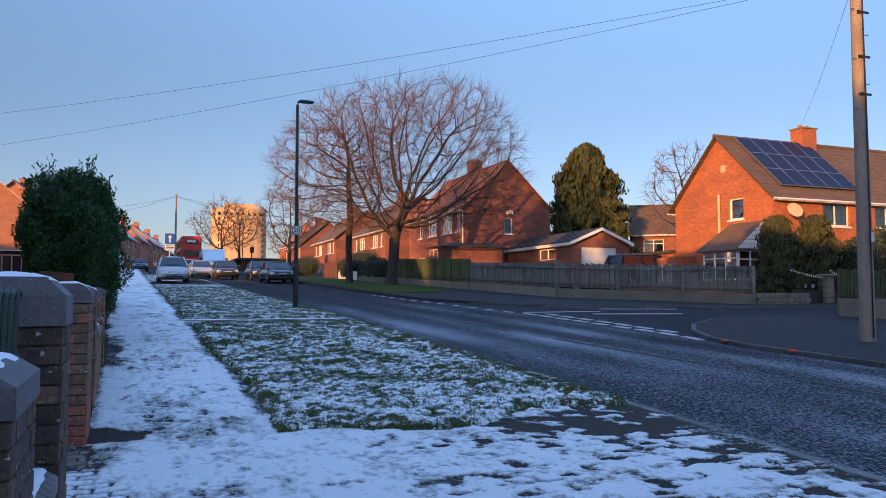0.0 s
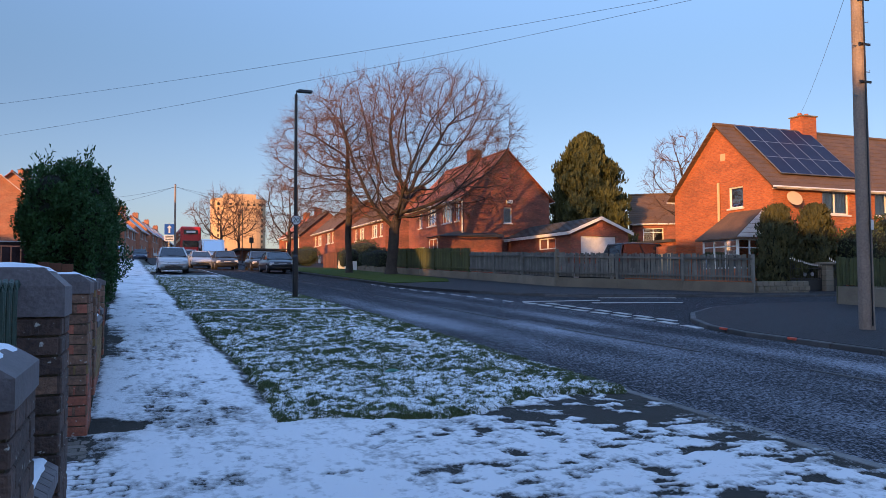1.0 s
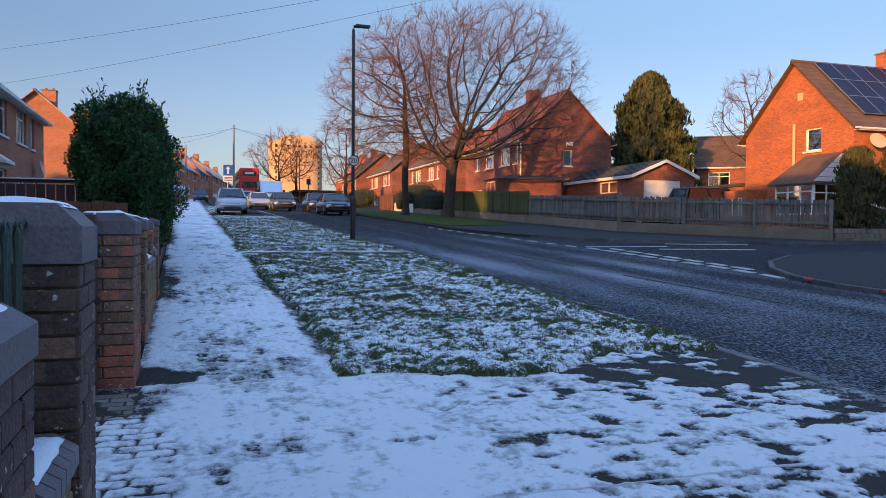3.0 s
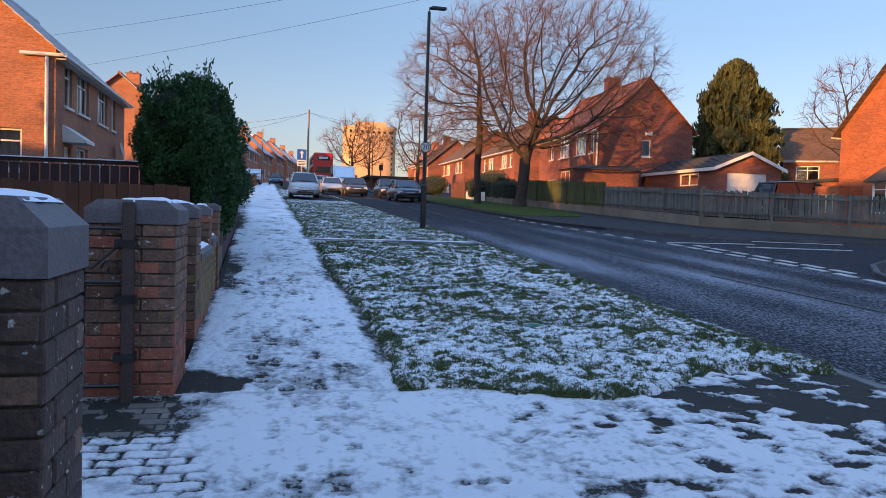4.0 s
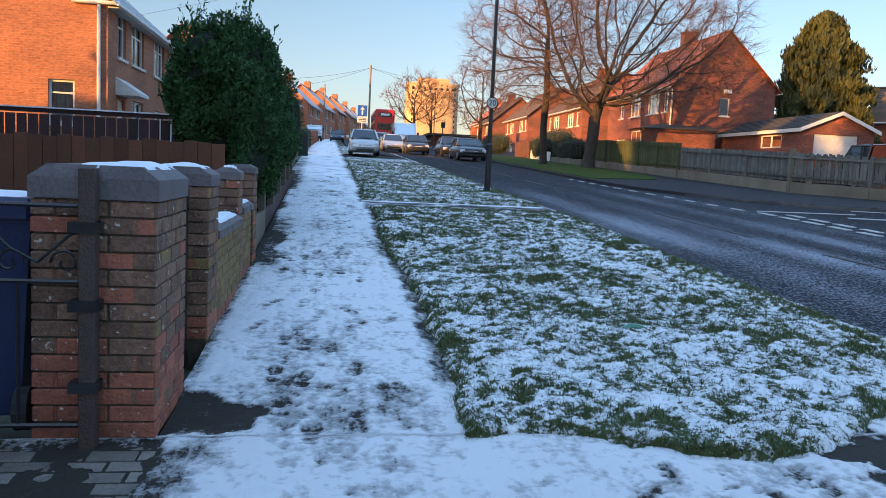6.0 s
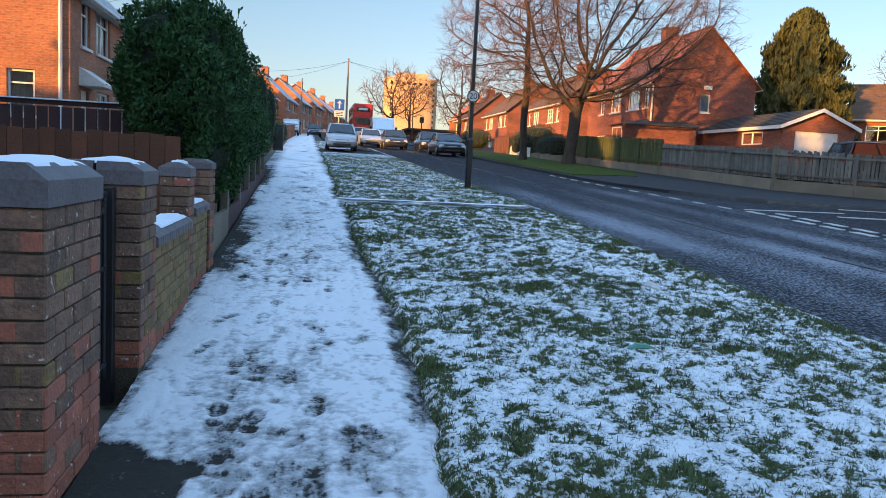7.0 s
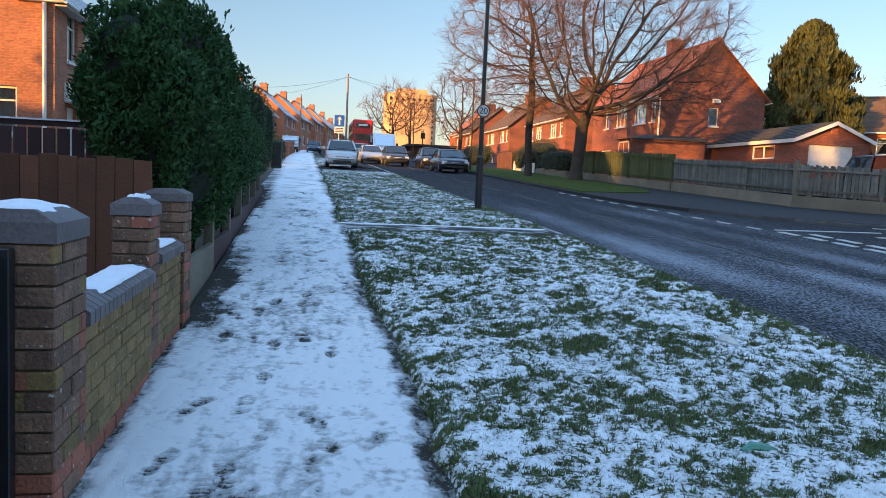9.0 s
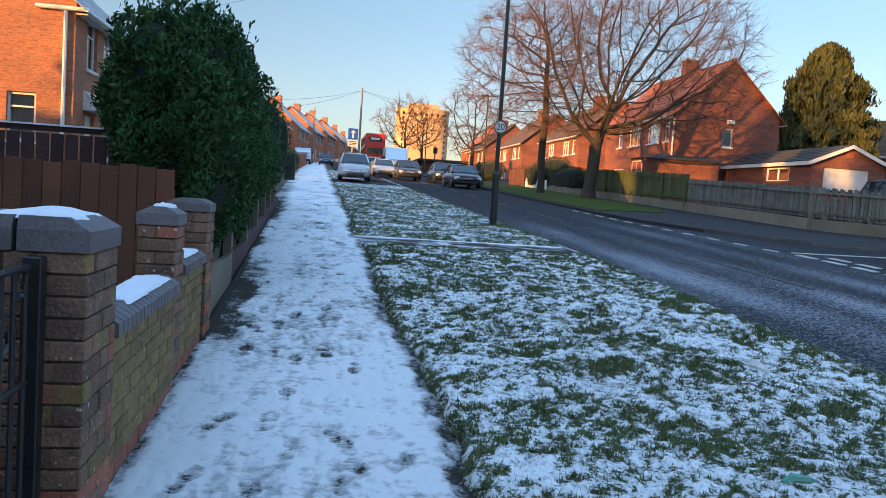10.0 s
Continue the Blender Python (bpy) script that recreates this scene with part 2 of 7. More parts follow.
def cover(name, under1, under2, snow=(0.80, 0.83, 0.88), detail=22.0, lo=0.42, hi=0.58, rough_under=0.75, amount=0.55, under_scale=60.0, spec=0.4, stretch=1.0, streak=0.0, thin=0.68):
    """A surface under broken snow: the mesh's own 'snow' value plus noise decides where it lies. thin: the tone of trodden snow; streak: fine drag lines along the street."""
    m = bpy.data.materials.new(name)
    m.use_nodes = True
    nt = m.node_tree
    N, L = nt.nodes, nt.links
    b = N["Principled BSDF"]
    at = N.new("ShaderNodeAttribute")
    at.attribute_name = "snow"
    geo = N.new("ShaderNodeNewGeometry")
    n1, n2, n3, n4 = (N.new("ShaderNodeTexNoise") for _ in range(4))
    for n, sc, de in ((n1, detail, 8), (n2, under_scale, 4), (n3, 22.0, 9), (n4, 5.0, 6)):
        n.inputs["Scale"].default_value, n.inputs["Detail"].default_value = sc, de
        n.inputs["Roughness"].default_value = 0.62
        L.new(geo.outputs["Position"], n.inputs["Vector"])
    for n, stretched in ((n1, (1, stretch, 1)), (n4, (9.0, 0.9, 1))):
        mp = N.new("ShaderNodeMapping")
        mp.inputs["Scale"].default_value = stretched
        L.new(geo.outputs["Position"], mp.inputs[0])
        L.new(mp.outputs[0], n.inputs["Vector"])

    def math_(kind, a, c, d=None):
        n = N.new("ShaderNodeMath")
        n.operation = kind
        for i, v in enumerate((a, c, d)):
            if v is None:
                continue
            if isinstance(v, (int, float)):
                n.inputs[i].default_value = v
            else:
                L.new(v, n.inputs[i])
        return n.outputs[0]

    total = math_("ADD", at.outputs["Fac"], math_("MULTIPLY_ADD", n1.outputs["Fac"], amount, -0.5 * amount))
    if streak:
        total = math_("ADD", total, math_("MULTIPLY_ADD", n4.outputs["Fac"], streak, -0.5 * streak))
    mask = N.new("ShaderNodeMapRange")
    mask.interpolation_type = "SMOOTHSTEP"
    mask.inputs["From Min"].default_value, mask.inputs["From Max"].default_value = lo, hi
    L.new(total, mask.inputs["Value"])
    um = N.new("ShaderNodeMix")
    um.data_type = "RGBA"
    um.inputs["A"].default_value, um.inputs["B"].default_value = (*under1, 1), (*under2, 1)
    L.new(n2.outputs["Fac"], um.inputs["Factor"])
    sm = N.new("ShaderNodeMix")
    sm.data_type = "RGBA"
    sm.inputs["A"].default_value, sm.inputs["B"].default_value = (*snow, 1), tuple(c * thin for c in snow) + (1,)
    # trodden snow is greyer where it lies thin
    lying = math_("MULTIPLY_ADD", at.outputs["Fac"], -1.0, 0.86)
    sr = N.new("ShaderNodeMapRange")
    sr.inputs["From Min"].default_value, sr.inputs["From Max"].default_value = 0.03, 0.50
    L.new(math_("ADD", math_("MULTIPLY_ADD", n3.outputs["Fac"], 1.35, -0.62), lying), sr.inputs["Value"])
    L.new(sr.outputs["Result"], sm.inputs["Factor"])
    fm = N.new("ShaderNodeMix")
    fm.data_type = "RGBA"
    L.new(mask.outputs["Result"], fm.inputs["Factor"])
    L.new(um.outputs["Result"], fm.inputs["A"])
    L.new(sm.outputs["Result"], fm.inputs["B"])
    L.new(fm.outputs["Result"], b.inputs["Base Color"])
    b.inputs["Roughness"].default_value = rough_under
    b.inputs["Specular IOR Level"].default_value = spec
    bp = N.new("ShaderNodeBump")
    bp.inputs["Strength"].default_value, bp.inputs["Distance"].default_value = 0.85, 0.02
    L.new(math_("ADD", math_("MULTIPLY_ADD", mask.outputs["Result"], 0.8, n2.outputs["Fac"]), math_("MULTIPLY", n3.outputs["Fac"], 0.9)), bp.inputs["Height"])
    L.new(bp.outputs["Normal"], b.inputs["Normal"])
    return m


def glass_pane(name, tint=(0.03, 0.035, 0.045), see=0.85, ior=1.7):
    """A window pane: mirror-like gloss by Fresnel over a clear body."""
    m = bpy.data.materials.new(name)
    m.use_nodes = True
    N, L = m.node_tree.nodes, m.node_tree.links
    N.remove(N["Principled BSDF"])
    tr, df, gl, fr = N.new("ShaderNodeBsdfTransparent"), N.new("ShaderNodeBsdfDiffuse"), N.new("ShaderNodeBsdfGlossy"), N.new("ShaderNodeFresnel")
    df.inputs["Color"].default_value = (*tint, 1)
    tr.inputs["Color"].default_value = (0.85, 0.88, 0.88, 1)
    gl.inputs["Roughness"].default_value = 0.03
    fr.inputs["IOR"].default_value = ior
    a, b = N.new("ShaderNodeMixShader"), N.new("ShaderNodeMixShader")
    a.inputs[0].default_value = see
    L.new(df.outputs[0], a.inputs[1])
    L.new(tr.outputs[0], a.inputs[2])
    L.new(fr.outputs[0], b.inputs[0])
    L.new(a.outputs[0], b.inputs[1])
    L.new(gl.outputs[0], b.inputs[2])
    L.new(b.outputs[0], N["Material Output"].inputs[0])
    return m


M_snow = material("snow", (0.82, 0.85, 0.9), (0.74, 0.78, 0.85), 0.6, coarse=6, fine=70, bump=0.25)
M_asphalt = cover("frosted_asphalt", (0.014, 0.015, 0.018), (0.048, 0.050, 0.058), (0.46, 0.49, 0.56), 48.0, 0.32, 0.84, 0.9, 2.6, 170.0, 0.14, 0.38)
M_pavement = cover("snowy_pavement", (0.016, 0.014, 0.011), (0.056, 0.050, 0.040), (0.97, 0.975, 0.985), 48.0, 0.14, 0.52, 0.8, 1.3, 150.0, 0.35, 0.75, 0.45, 0.47)
M_verge = cover("snowy_turf", (0.046, 0.066, 0.020), (0.12, 0.14, 0.055), (0.94, 0.96, 0.98), 46.0, 0.36, 0.60, 0.8, 2.3, 90.0, 0.25, 1.0, 0.0, 0.74)
M_dry_pavement = cover("bare_pavement", (0.014, 0.014, 0.016), (0.040, 0.039, 0.041), (0.26, 0.27, 0.31), 24.0, 0.16, 0.52, 0.8, 1.5, 90.0, 0.3)
M_grass = material("grass_turf", (0.036, 0.060, 0.010), (0.070, 0.092, 0.020), 0.95, coarse=2.5, fine=35, bump=1.0, spec=0.1)
M_earth = material("far_ground", (0.07, 0.075, 0.05), (0.12, 0.11, 0.09), 0.9, coarse=0.1, fine=3, bump=0.2)
M_kerb = material("kerb_concrete", (0.20, 0.195, 0.185), (0.11, 0.105, 0.10), 0.85, coarse=3, fine=60, bump=0.4, vary=0.25)
M_kerb_dark = material("damp_kerb", (0.10, 0.10, 0.10), (0.055, 0.055, 0.056), 0.8, coarse=3, fine=60, bump=0.4, vary=0.25)
M_paint = material("road_paint", (0.62, 0.62, 0.60), (0.40, 0.40, 0.40), 0.7, coarse=5, fine=60, bump=0.2)
M_paint_worn = material("worn_road_paint", (0.13, 0.13, 0.13), (0.045, 0.045, 0.047), 0.7, coarse=6, fine=50, bump=0.2)
M_red_mark = material("orange_spray_paint", (0.75, 0.10, 0.05), (0.5, 0.08, 0.05), 0.7)
M_brick = material("weathered_brick", (0.24, 0.125, 0.078), (0.115, 0.066, 0.047), 0.85, coarse=9, fine=60, bump=0.6, vary=0.25, flecks=True)
# about half the tone of M_brick, for the first two piers
M_brick_dark = material("dark_brick", (0.115, 0.066, 0.05), (0.05, 0.032, 0.027), 0.9, coarse=9, fine=60, bump=0.6, vary=0.25, flecks=True)
M_brick_red = material("red_brick", (0.38, 0.115, 0.065), (0.22, 0.08, 0.055), 0.85, coarse=9, fine=60, bump=0.5, vary=0.22, flecks=True)
M_brick_moss = material("mossy_brick", (0.27, 0.165, 0.062), (0.15, 0.10, 0.045), 0.9, coarse=7, fine=60, bump=0.6, vary=0.22, flecks=True)
M_mortar = material("mortar", (0.115, 0.09, 0.06), (0.07, 0.056, 0.04), 0.95, coarse=6, fine=80, bump=0.5)
M_moss_mortar = material("mossy_mortar", (0.20, 0.135, 0.06), (0.12, 0.085, 0.04), 0.95, coarse=6, fine=80, bump=0.5)
M_cap = material("purple_clay_coping", (0.165, 0.14, 0.145), (0.095, 0.08, 0.083), 0.62, coarse=5, fine=70, bump=0.25, vary=0.15)
M_block = material("paving_block", (0.21, 0.18, 0.15), (0.12, 0.105, 0.09), 0.85, coarse=8, fine=80, bump=0.4, vary=0.3)
M_house = brick_wall("orange_house_brick", (0.48, 0.135, 0.042), (0.35, 0.092, 0.032), (0.33, 0.15, 0.08))
# dark red brick, taken darker to stand for shade on gable and row
M_house_dark = brick_wall("shaded_dark_red_brick", (0.34, 0.10, 0.062), (0.22, 0.066, 0.046), (0.21, 0.12, 0.085), stain_amount=0.6)
M_house_tan = brick_wall("brown_house_brick", (0.48, 0.178, 0.09), (0.37, 0.13, 0.07), (0.38, 0.22, 0.15))
M_tile = material("roof_tile", (0.165, 0.092, 0.050), (0.085, 0.052, 0.034), 0.85, coarse=1.2, fine=30, bump=0.4)
M_tile_red = material("red_roof_tile", (0.45, 0.13, 0.06), (0.30, 0.10, 0.06), 0.85, coarse=1.0, fine=30, bump=0.4)
M_tile_dark = material("dark_felt_roof", (0.028, 0.027, 0.026), (0.065, 0.06, 0.056), 0.9, coarse=1.5, fine=25, bump=0.4)
M_tile_snow = material("snow_dusted_tile", (0.62, 0.66, 0.72), (0.42, 0.40, 0.42), 0.8, coarse=1.5, fine=18, bump=0.4)
M_white = material("white_upvc", (0.78, 0.78, 0.77), (0.70, 0.70, 0.69), 0.4, coarse=3, fine=30, bump=0.02)
M_render_white = material("white_paint", (0.72, 0.71, 0.69), (0.55, 0.54, 0.52), 0.7, coarse=3, fine=30, bump=0.1)
M_glass = glass_pane("window_glass")
M_car_glass = glass_pane("car_glass", (0.020, 0.023, 0.028), 0.04, 1.95)
M_curtain = material("net_curtain", (0.80, 0.80, 0.80), (0.62, 0.62, 0.64), 0.9, coarse=4, fine=25, bump=0.3)
M_dark = material("dark_interior", (0.02, 0.02, 0.022), (0.03, 0.03, 0.03), 0.9)
M_black = material("black_painted_steel", (0.012, 0.012, 0.014), (0.022, 0.022, 0.025), 0.35, coarse=4, fine=60, bump=0.1)
M_green_iron = material("dark_green_iron", (0.018, 0.045, 0.032), (0.03, 0.055, 0.04), 0.5, coarse=6, fine=70, bump=0.2)
M_rust_post = material("brown_painted_post", (0.05, 0.032, 0.028), (0.085, 0.05, 0.04), 0.7, coarse=8, fine=80, bump=0.4)
M_galv = material("galvanised_steel", (0.32, 0.33, 0.35), (0.22, 0.23, 0.25), 0.5, 0.7, coarse=5, fine=50, bump=0.1)
M_pole_wood = material("telegraph_wood", (0.33, 0.255, 0.20), (0.21, 0.16, 0.13), 0.9, coarse=2, fine=30, bump=0.5)
M_fence_grey = material("grey_weathered_wood", (0.15, 0.15, 0.135), (0.078, 0.082, 0.075), 0.9, coarse=3, fine=40, bump=0.4, vary=0.3)
M_fence_green = material("green_painted_board", (0.075, 0.088, 0.03), (0.045, 0.053, 0.022), 0.9, coarse=3, fine=40, bump=0.4, vary=0.25)
M_fence_brown = material("brown_fence_board", (0.165, 0.062, 0.032), (0.10, 0.040, 0.024), 0.85, coarse=3, fine=50, bump=0.4, vary=0.3)
M_fence_dark = material("dark_stained_slat", (0.060, 0.024, 0.026), (0.034, 0.016, 0.018), 0.75, coarse=4, fine=50, bump=0.3, vary=0.25)
M_concrete = material("low_concrete_wall", (0.21, 0.18, 0.135), (0.12, 0.105, 0.08), 0.9, coarse=1.5, fine=40, bump=0.4, vary=0.15)
# bark colour lowered to stand for house shade on trunks and limbs
M_bark = material("shade_dark_bark", (0.058, 0.046, 0.038), (0.026, 0.021, 0.018), 0.95, coarse=3, fine=40, bump=0.8)
M_twig = material("twig_bark", (0.155, 0.085, 0.06), (0.06, 0.036, 0.028), 0.9, coarse=1, fine=20, bump=0.2)
M_laurel = material("laurel_leaf", (0.016, 0.056, 0.021), (0.054, 0.122, 0.040), 0.5, coarse=5, fine=14, bump=0.05, spec=0.16)
# near-black fill: shade inside shrubs and conifers, put in as colour
M_leaf_shade = material("foliage_inner_shade", (0.004, 0.008, 0.004), (0.009, 0.014, 0.007), 0.95)
M_privet = material("privet_leaf", (0.025, 0.042, 0.012), (0.055, 0.072, 0.022), 0.6, coarse=2, fine=12, bump=0.05)
M_cypress_gold = material("golden_conifer_spray", (0.066, 0.064, 0.016), (0.02, 0.028, 0.009), 0.75, coarse=1.5, fine=10, bump=0.1)
M_cypress = material("cypress_spray", (0.088, 0.092, 0.020), (0.022, 0.034, 0.010), 0.75, coarse=0.9, fine=8, bump=0.1)
M_blade = material("grass_blade", (0.055, 0.098, 0.026), (0.11, 0.145, 0.045), 0.7, coarse=1.5, fine=20, bump=0)
M_blade_straw = material("straw_blade", (0.13, 0.12, 0.05), (0.075, 0.07, 0.03), 0.8, coarse=2, fine=20, bump=0)
M_blade_frost = material("frosted_blade", (0.82, 0.85, 0.87), (0.42, 0.48, 0.40), 0.6, coarse=4, fine=40, bump=0)
M_solar = material("solar_cell", (0.012, 0.018, 0.05), (0.02, 0.028, 0.07), 0.45, coarse=1, fine=8, bump=0, spec=0.08)
M_tower = material("tower_render", (0.62, 0.42, 0.24), (0.53, 0.34, 0.19), 0.85, coarse=0.08, fine=1.2, bump=0.1)
M_tyre = material("tyre_rubber", (0.018, 0.018, 0.019), (0.03, 0.03, 0.03), 0.85, fine=60)
M_rim = material("alloy_rim", (0.45, 0.46, 0.48), (0.3, 0.3, 0.32), 0.35, 0.9)
M_lamp_red = material("tail_lamp", (0.45, 0.02, 0.02), (0.3, 0.01, 0.01), 0.2)
M_lamp_clear = material("headlamp_glass", (0.6, 0.62, 0.65), (0.45, 0.46, 0.5), 0.15)
M_plate = material("number_plate", (0.65, 0.5, 0.06), (0.6, 0.45, 0.05), 0.5)
M_plate_w = material("white_plate", (0.7, 0.7, 0.68), (0.6, 0.6, 0.6), 0.5)
M_bin_blue = material("blue_bin_plastic", (0.008, 0.020, 0.070), (0.013, 0.027, 0.085), 0.45, coarse=3, fine=50, bump=0.1)
M_blue_sign = material("blue_sign_face", (0.015, 0.09, 0.38), (0.02, 0.10, 0.42), 0.4)
M_bus = material("red_bus_paint", (0.55, 0.025, 0.025), (0.45, 0.02, 0.02), 0.3, coat=0.3, bump=0)
M_cream = material("cream_panel", (0.55, 0.42, 0.25), (0.5, 0.36, 0.2), 0.5)

# ---- ground, road, pavements ----
g = Geo()
ys = [-300, -40, 0, 40, 80, 120, 150, 300, 900, 3000]
xs = [-3000, -600, -150, -40, 0, 40, 150, 600, 3000]
for a in range(len(ys) - 1):
    for b in range(len(xs) - 1):
        g.quad(*[(x, y, ground_z(y) - 0.16) for x, y in ((xs[b], ys[a]), (xs[b + 1], ys[a]), (xs[b + 1], ys[a + 1]), (xs[b], ys[a + 1]))])
setting("ground", g, M_earth, "bare frosty earth and lawns sloping gently up the street", category="ground")


def snow_sheet(name, material, label, x_of, y0, y1, cell, width, mask, relief, base, category):
    """A finely cut sheet on the slope, with relief and a 'snow' value at each corner. x_of(y): its two edges."""
    rows = int((y1 - y0) / cell) + 1
    cols = int(width / cell) + 1
    Y = np.linspace(y0, y1, rows)[:, None] * np.ones((1, cols))
    e0, e1 = x_of(Y[:, :1])
    X = e0 + (e1 - e0) * np.linspace(0, 1, cols)[None, :]
    S = mask(X, Y)
    Z = SLOPE * Y + base + relief(X, Y, S)
    me = bpy.data.meshes.new(name)
    co = np.stack([X, Y, Z], -1).reshape(-1, 3)
    idx = np.arange(rows * cols).reshape(rows, cols)
    faces = np.stack([idx[:-1, :-1], idx[:-1, 1:], idx[1:, 1:], idx[1:, :-1]], -1).reshape(-1, 4)
    me.from_pydata(co.tolist(), [], faces.tolist())
    me.polygons.foreach_set("use_smooth", [True] * len(me.polygons))
    at = me.attributes.new("snow", "FLOAT", "POINT")
    at.data.foreach_set("value", S.reshape(-1).astype(np.float32))
    me.materials.append(material)
    ob = new(name, me)
    return tagged(ob, label, category, kind="structure")


def wall_line(y):
    """x of the garden walls' street face."""
    return -1.30 - 0.014 * np.maximum(np.asarray(y, float) - 7.0, 0)


def kerb_x(y):
    """x of the near kerb's road face, which swings out past the drive."""
    return np.interp(np.asarray(y, float), [3.5, 5.5, 7.0, 9.5, 12.5, 15.0, 17.0, 24.0, 30.0, 60.0], [3.70, 3.78, 3.80, 3.86, 3.96, 4.06, 4.10, 4.08, 4.0, 3.86])


# road: frost lies in streaks along the wheel tracks
def road_mask(X, Y):
    lanes = 0.5 + 0.5 * np.cos((X - 5.2) * 2 * np.pi / 1.55)
    s = 0.06 + (0.14 + 0.42 * lanes) * fbm(X * 1.2, Y * 0.22, 4, 3) + 0.45 * (fbm(X * 0.6, Y * 0.25, 4, 9) - 0.35)
    return s * smooth_step(44, 8, Y) * smooth_step(12.5, 9, X) + 0.20


snow_sheet("road", M_asphalt, "dark tarmac street with streaks of frost and worn white lines",
           lambda y: (3.6 + 0 * y, 60.0 + 0 * y), -40.0, 150.0, 0.35, 56.4, road_mask, lambda X, Y, S: 0.004 * fbm(X * 2, Y * 2, 2), -0.085, "road")

# pavement on the near side
FOOT = []
for line, heading, y_from, y_to, stride in ((-0.92, 1, 6.3, 13.5, 0.36), (-0.72, 1, 3.0, 12.0, 0.39), (-0.35, -1, 4.2, 15.0, 0.41)):
    for i in range(int((y_to - y_from) / stride)):
        FOOT.append((line + (0.075 if i % 2 else -0.075) + rng.normal(0, 0.035), y_from + i * stride + rng.normal(0, 0.05), rng.normal(0, 0.16), heading, rng.uniform(0.12, 0.62)))
FOOT += [(rng.uniform(0.0, 3.5), rng.uniform(1.2, 5.2), rng.uniform(-1.6, 1.6), 1, rng.uniform(0.15, 0.6)) for _ in range(85)]


def verge_edge(y):
    y = np.asarray(y, float)
    return 0.12 + 0.05 * np.sin(y * 0.9) + 0.12 * (fbm(y * 2.2, y * 0 + 3.3, 3, 5) - 0.5)


def pave_mask(X, Y):
    s = 1.0 + 0.40 * (fbm(X * 1.5, Y * 0.8, 4, 1) - 0.5) + 0.55 * (fbm(X * 7, Y * 4, 4, 93) - 0.5)
    tread = 0.45 + 0.55 * np.exp(-(((X + 0.5) / 0.5) ** 2))
    s = s - tread * (0.22 * smooth_step(0.54, 0.68, fbm(X * 5 + 3, Y * 2.4, 4, 94)) + 0.17 * smooth_step(0.58, 0.7, fbm(X * 15, Y * 1.6, 3, 95)) + 0.20 * smooth_step(0.60, 0.72, fbm(X * 11, Y * 8, 3, 96)))
    s = s + 0.55 * (fbm(X * 24, Y * 13, 3, 97) - 0.5)
    worn = np.exp(-(((X + 0.55) / 0.33) ** 2)) * smooth_step(0.42, 0.7, fbm(X * 2.3 + 9, Y * 1.1, 4, 2)) * 0.24
    s = s - worn - 0.10 * smooth_step(0.52, 0.7, fbm(X * 9, Y * 2.5, 4, 91)) - 0.12 * smooth_step(0.55, 0.72, fbm(X * 22, Y * 14, 3, 92))
    s = s - 0.75 * smooth_step(-1.06, -1.24, X + 0.45 * (fbm(X * 3, Y * 2, 3, 8) - 0.5)) * smooth_step(9.9, 10.6, Y) * smooth_step(15.5, 13.6, Y)
    s = s - 0.7 * smooth_step(-1.2, -1.45, X + 0.3 * (fbm(X * 3, Y * 2, 3, 4) - 0.5)) * (smooth_step(15.5, 16.4, Y) * smooth_step(30, 22, Y)) * (fbm(X, Y * 0.5, 2, 12) > 0.45)
    r = np.hypot((X + 1.2) / 0.36, (Y - 5.95) / 0.34) + 1.3 * (fbm(X * 5, Y * 5, 4, 6) - 0.5)
    s = s - 0.9 * smooth_step(1.1, 0.6, r)
    r = np.hypot((X + 0.45) / 0.55, (Y - 6.2) / 0.62) + 0.9 * (fbm(X * 4, Y * 4, 4, 16) - 0.5)
    s = s - 0.30 * smooth_step(1.2, 0.4, r)
    bare = smooth_step(-1.0, -1.2, X + 0.5 * (fbm(X * 2, Y * 2, 3, 21) - 0.5)) * smooth_step(3.1, 3.5, Y) * smooth_step(5.7, 5.5, Y)
    s = s - 0.6 * bare * smooth_step(4.85, 5.1, Y + 0.25 * (fbm(X * 6, Y * 6, 3, 22) - 0.5))
    drive = smooth_step(6.6, 5.6, Y) * smooth_step(0.5, 1.1, X)
    toward_kerb = smooth_step(1.2, 3.7, X)
    bare_strip = smooth_step(4.35, 5.1, Y + 0.5 * (fbm(X * 1.7, Y * 1.7, 3, 79) - 0.5)) * smooth_step(1.5, 2.5, X + 0.7 * (fbm(X * 1.6, Y * 2.2, 3, 80) - 0.5))
    patch = fbm(X * 5.2 + 0.8 * Y, Y * 6.8, 5, 31) - 0.03 + 0.06 * toward_kerb + 0.19 * bare_strip
    s = s - drive * (0.80 * smooth_step(0.60, 0.70, patch) + 0.22 * smooth_step(0.50, 0.6, patch))
    s = s - 0.45 * drive * smooth_step(0.62, 0.70, fbm(X * 7, Y * 12, 4, 83)) - 0.5 * drive * smooth_step(3.25, 3.55, X + 0.35 * (fbm(X * 2, Y * 3, 4, 77) - 0.5))
    # joints of the block paving print through the thin snow of the gateway
    row = np.floor(Y / 0.104)
    joint = np.maximum(((X + 0.1 * (row % 2)) / 0.205 % 1.0) < 0.12, (Y / 0.104 % 1.0) < 0.22)
    s = s - 0.75 * joint * smooth_step(-0.98, -1.06, X) * smooth_step(3.3, 3.6, Y) * smooth_step(5.0, 4.9, Y) * smooth_step(0.35, 0.6, fbm(X * 4, Y * 4, 3, 98))
    edge = X - verge_edge(Y)
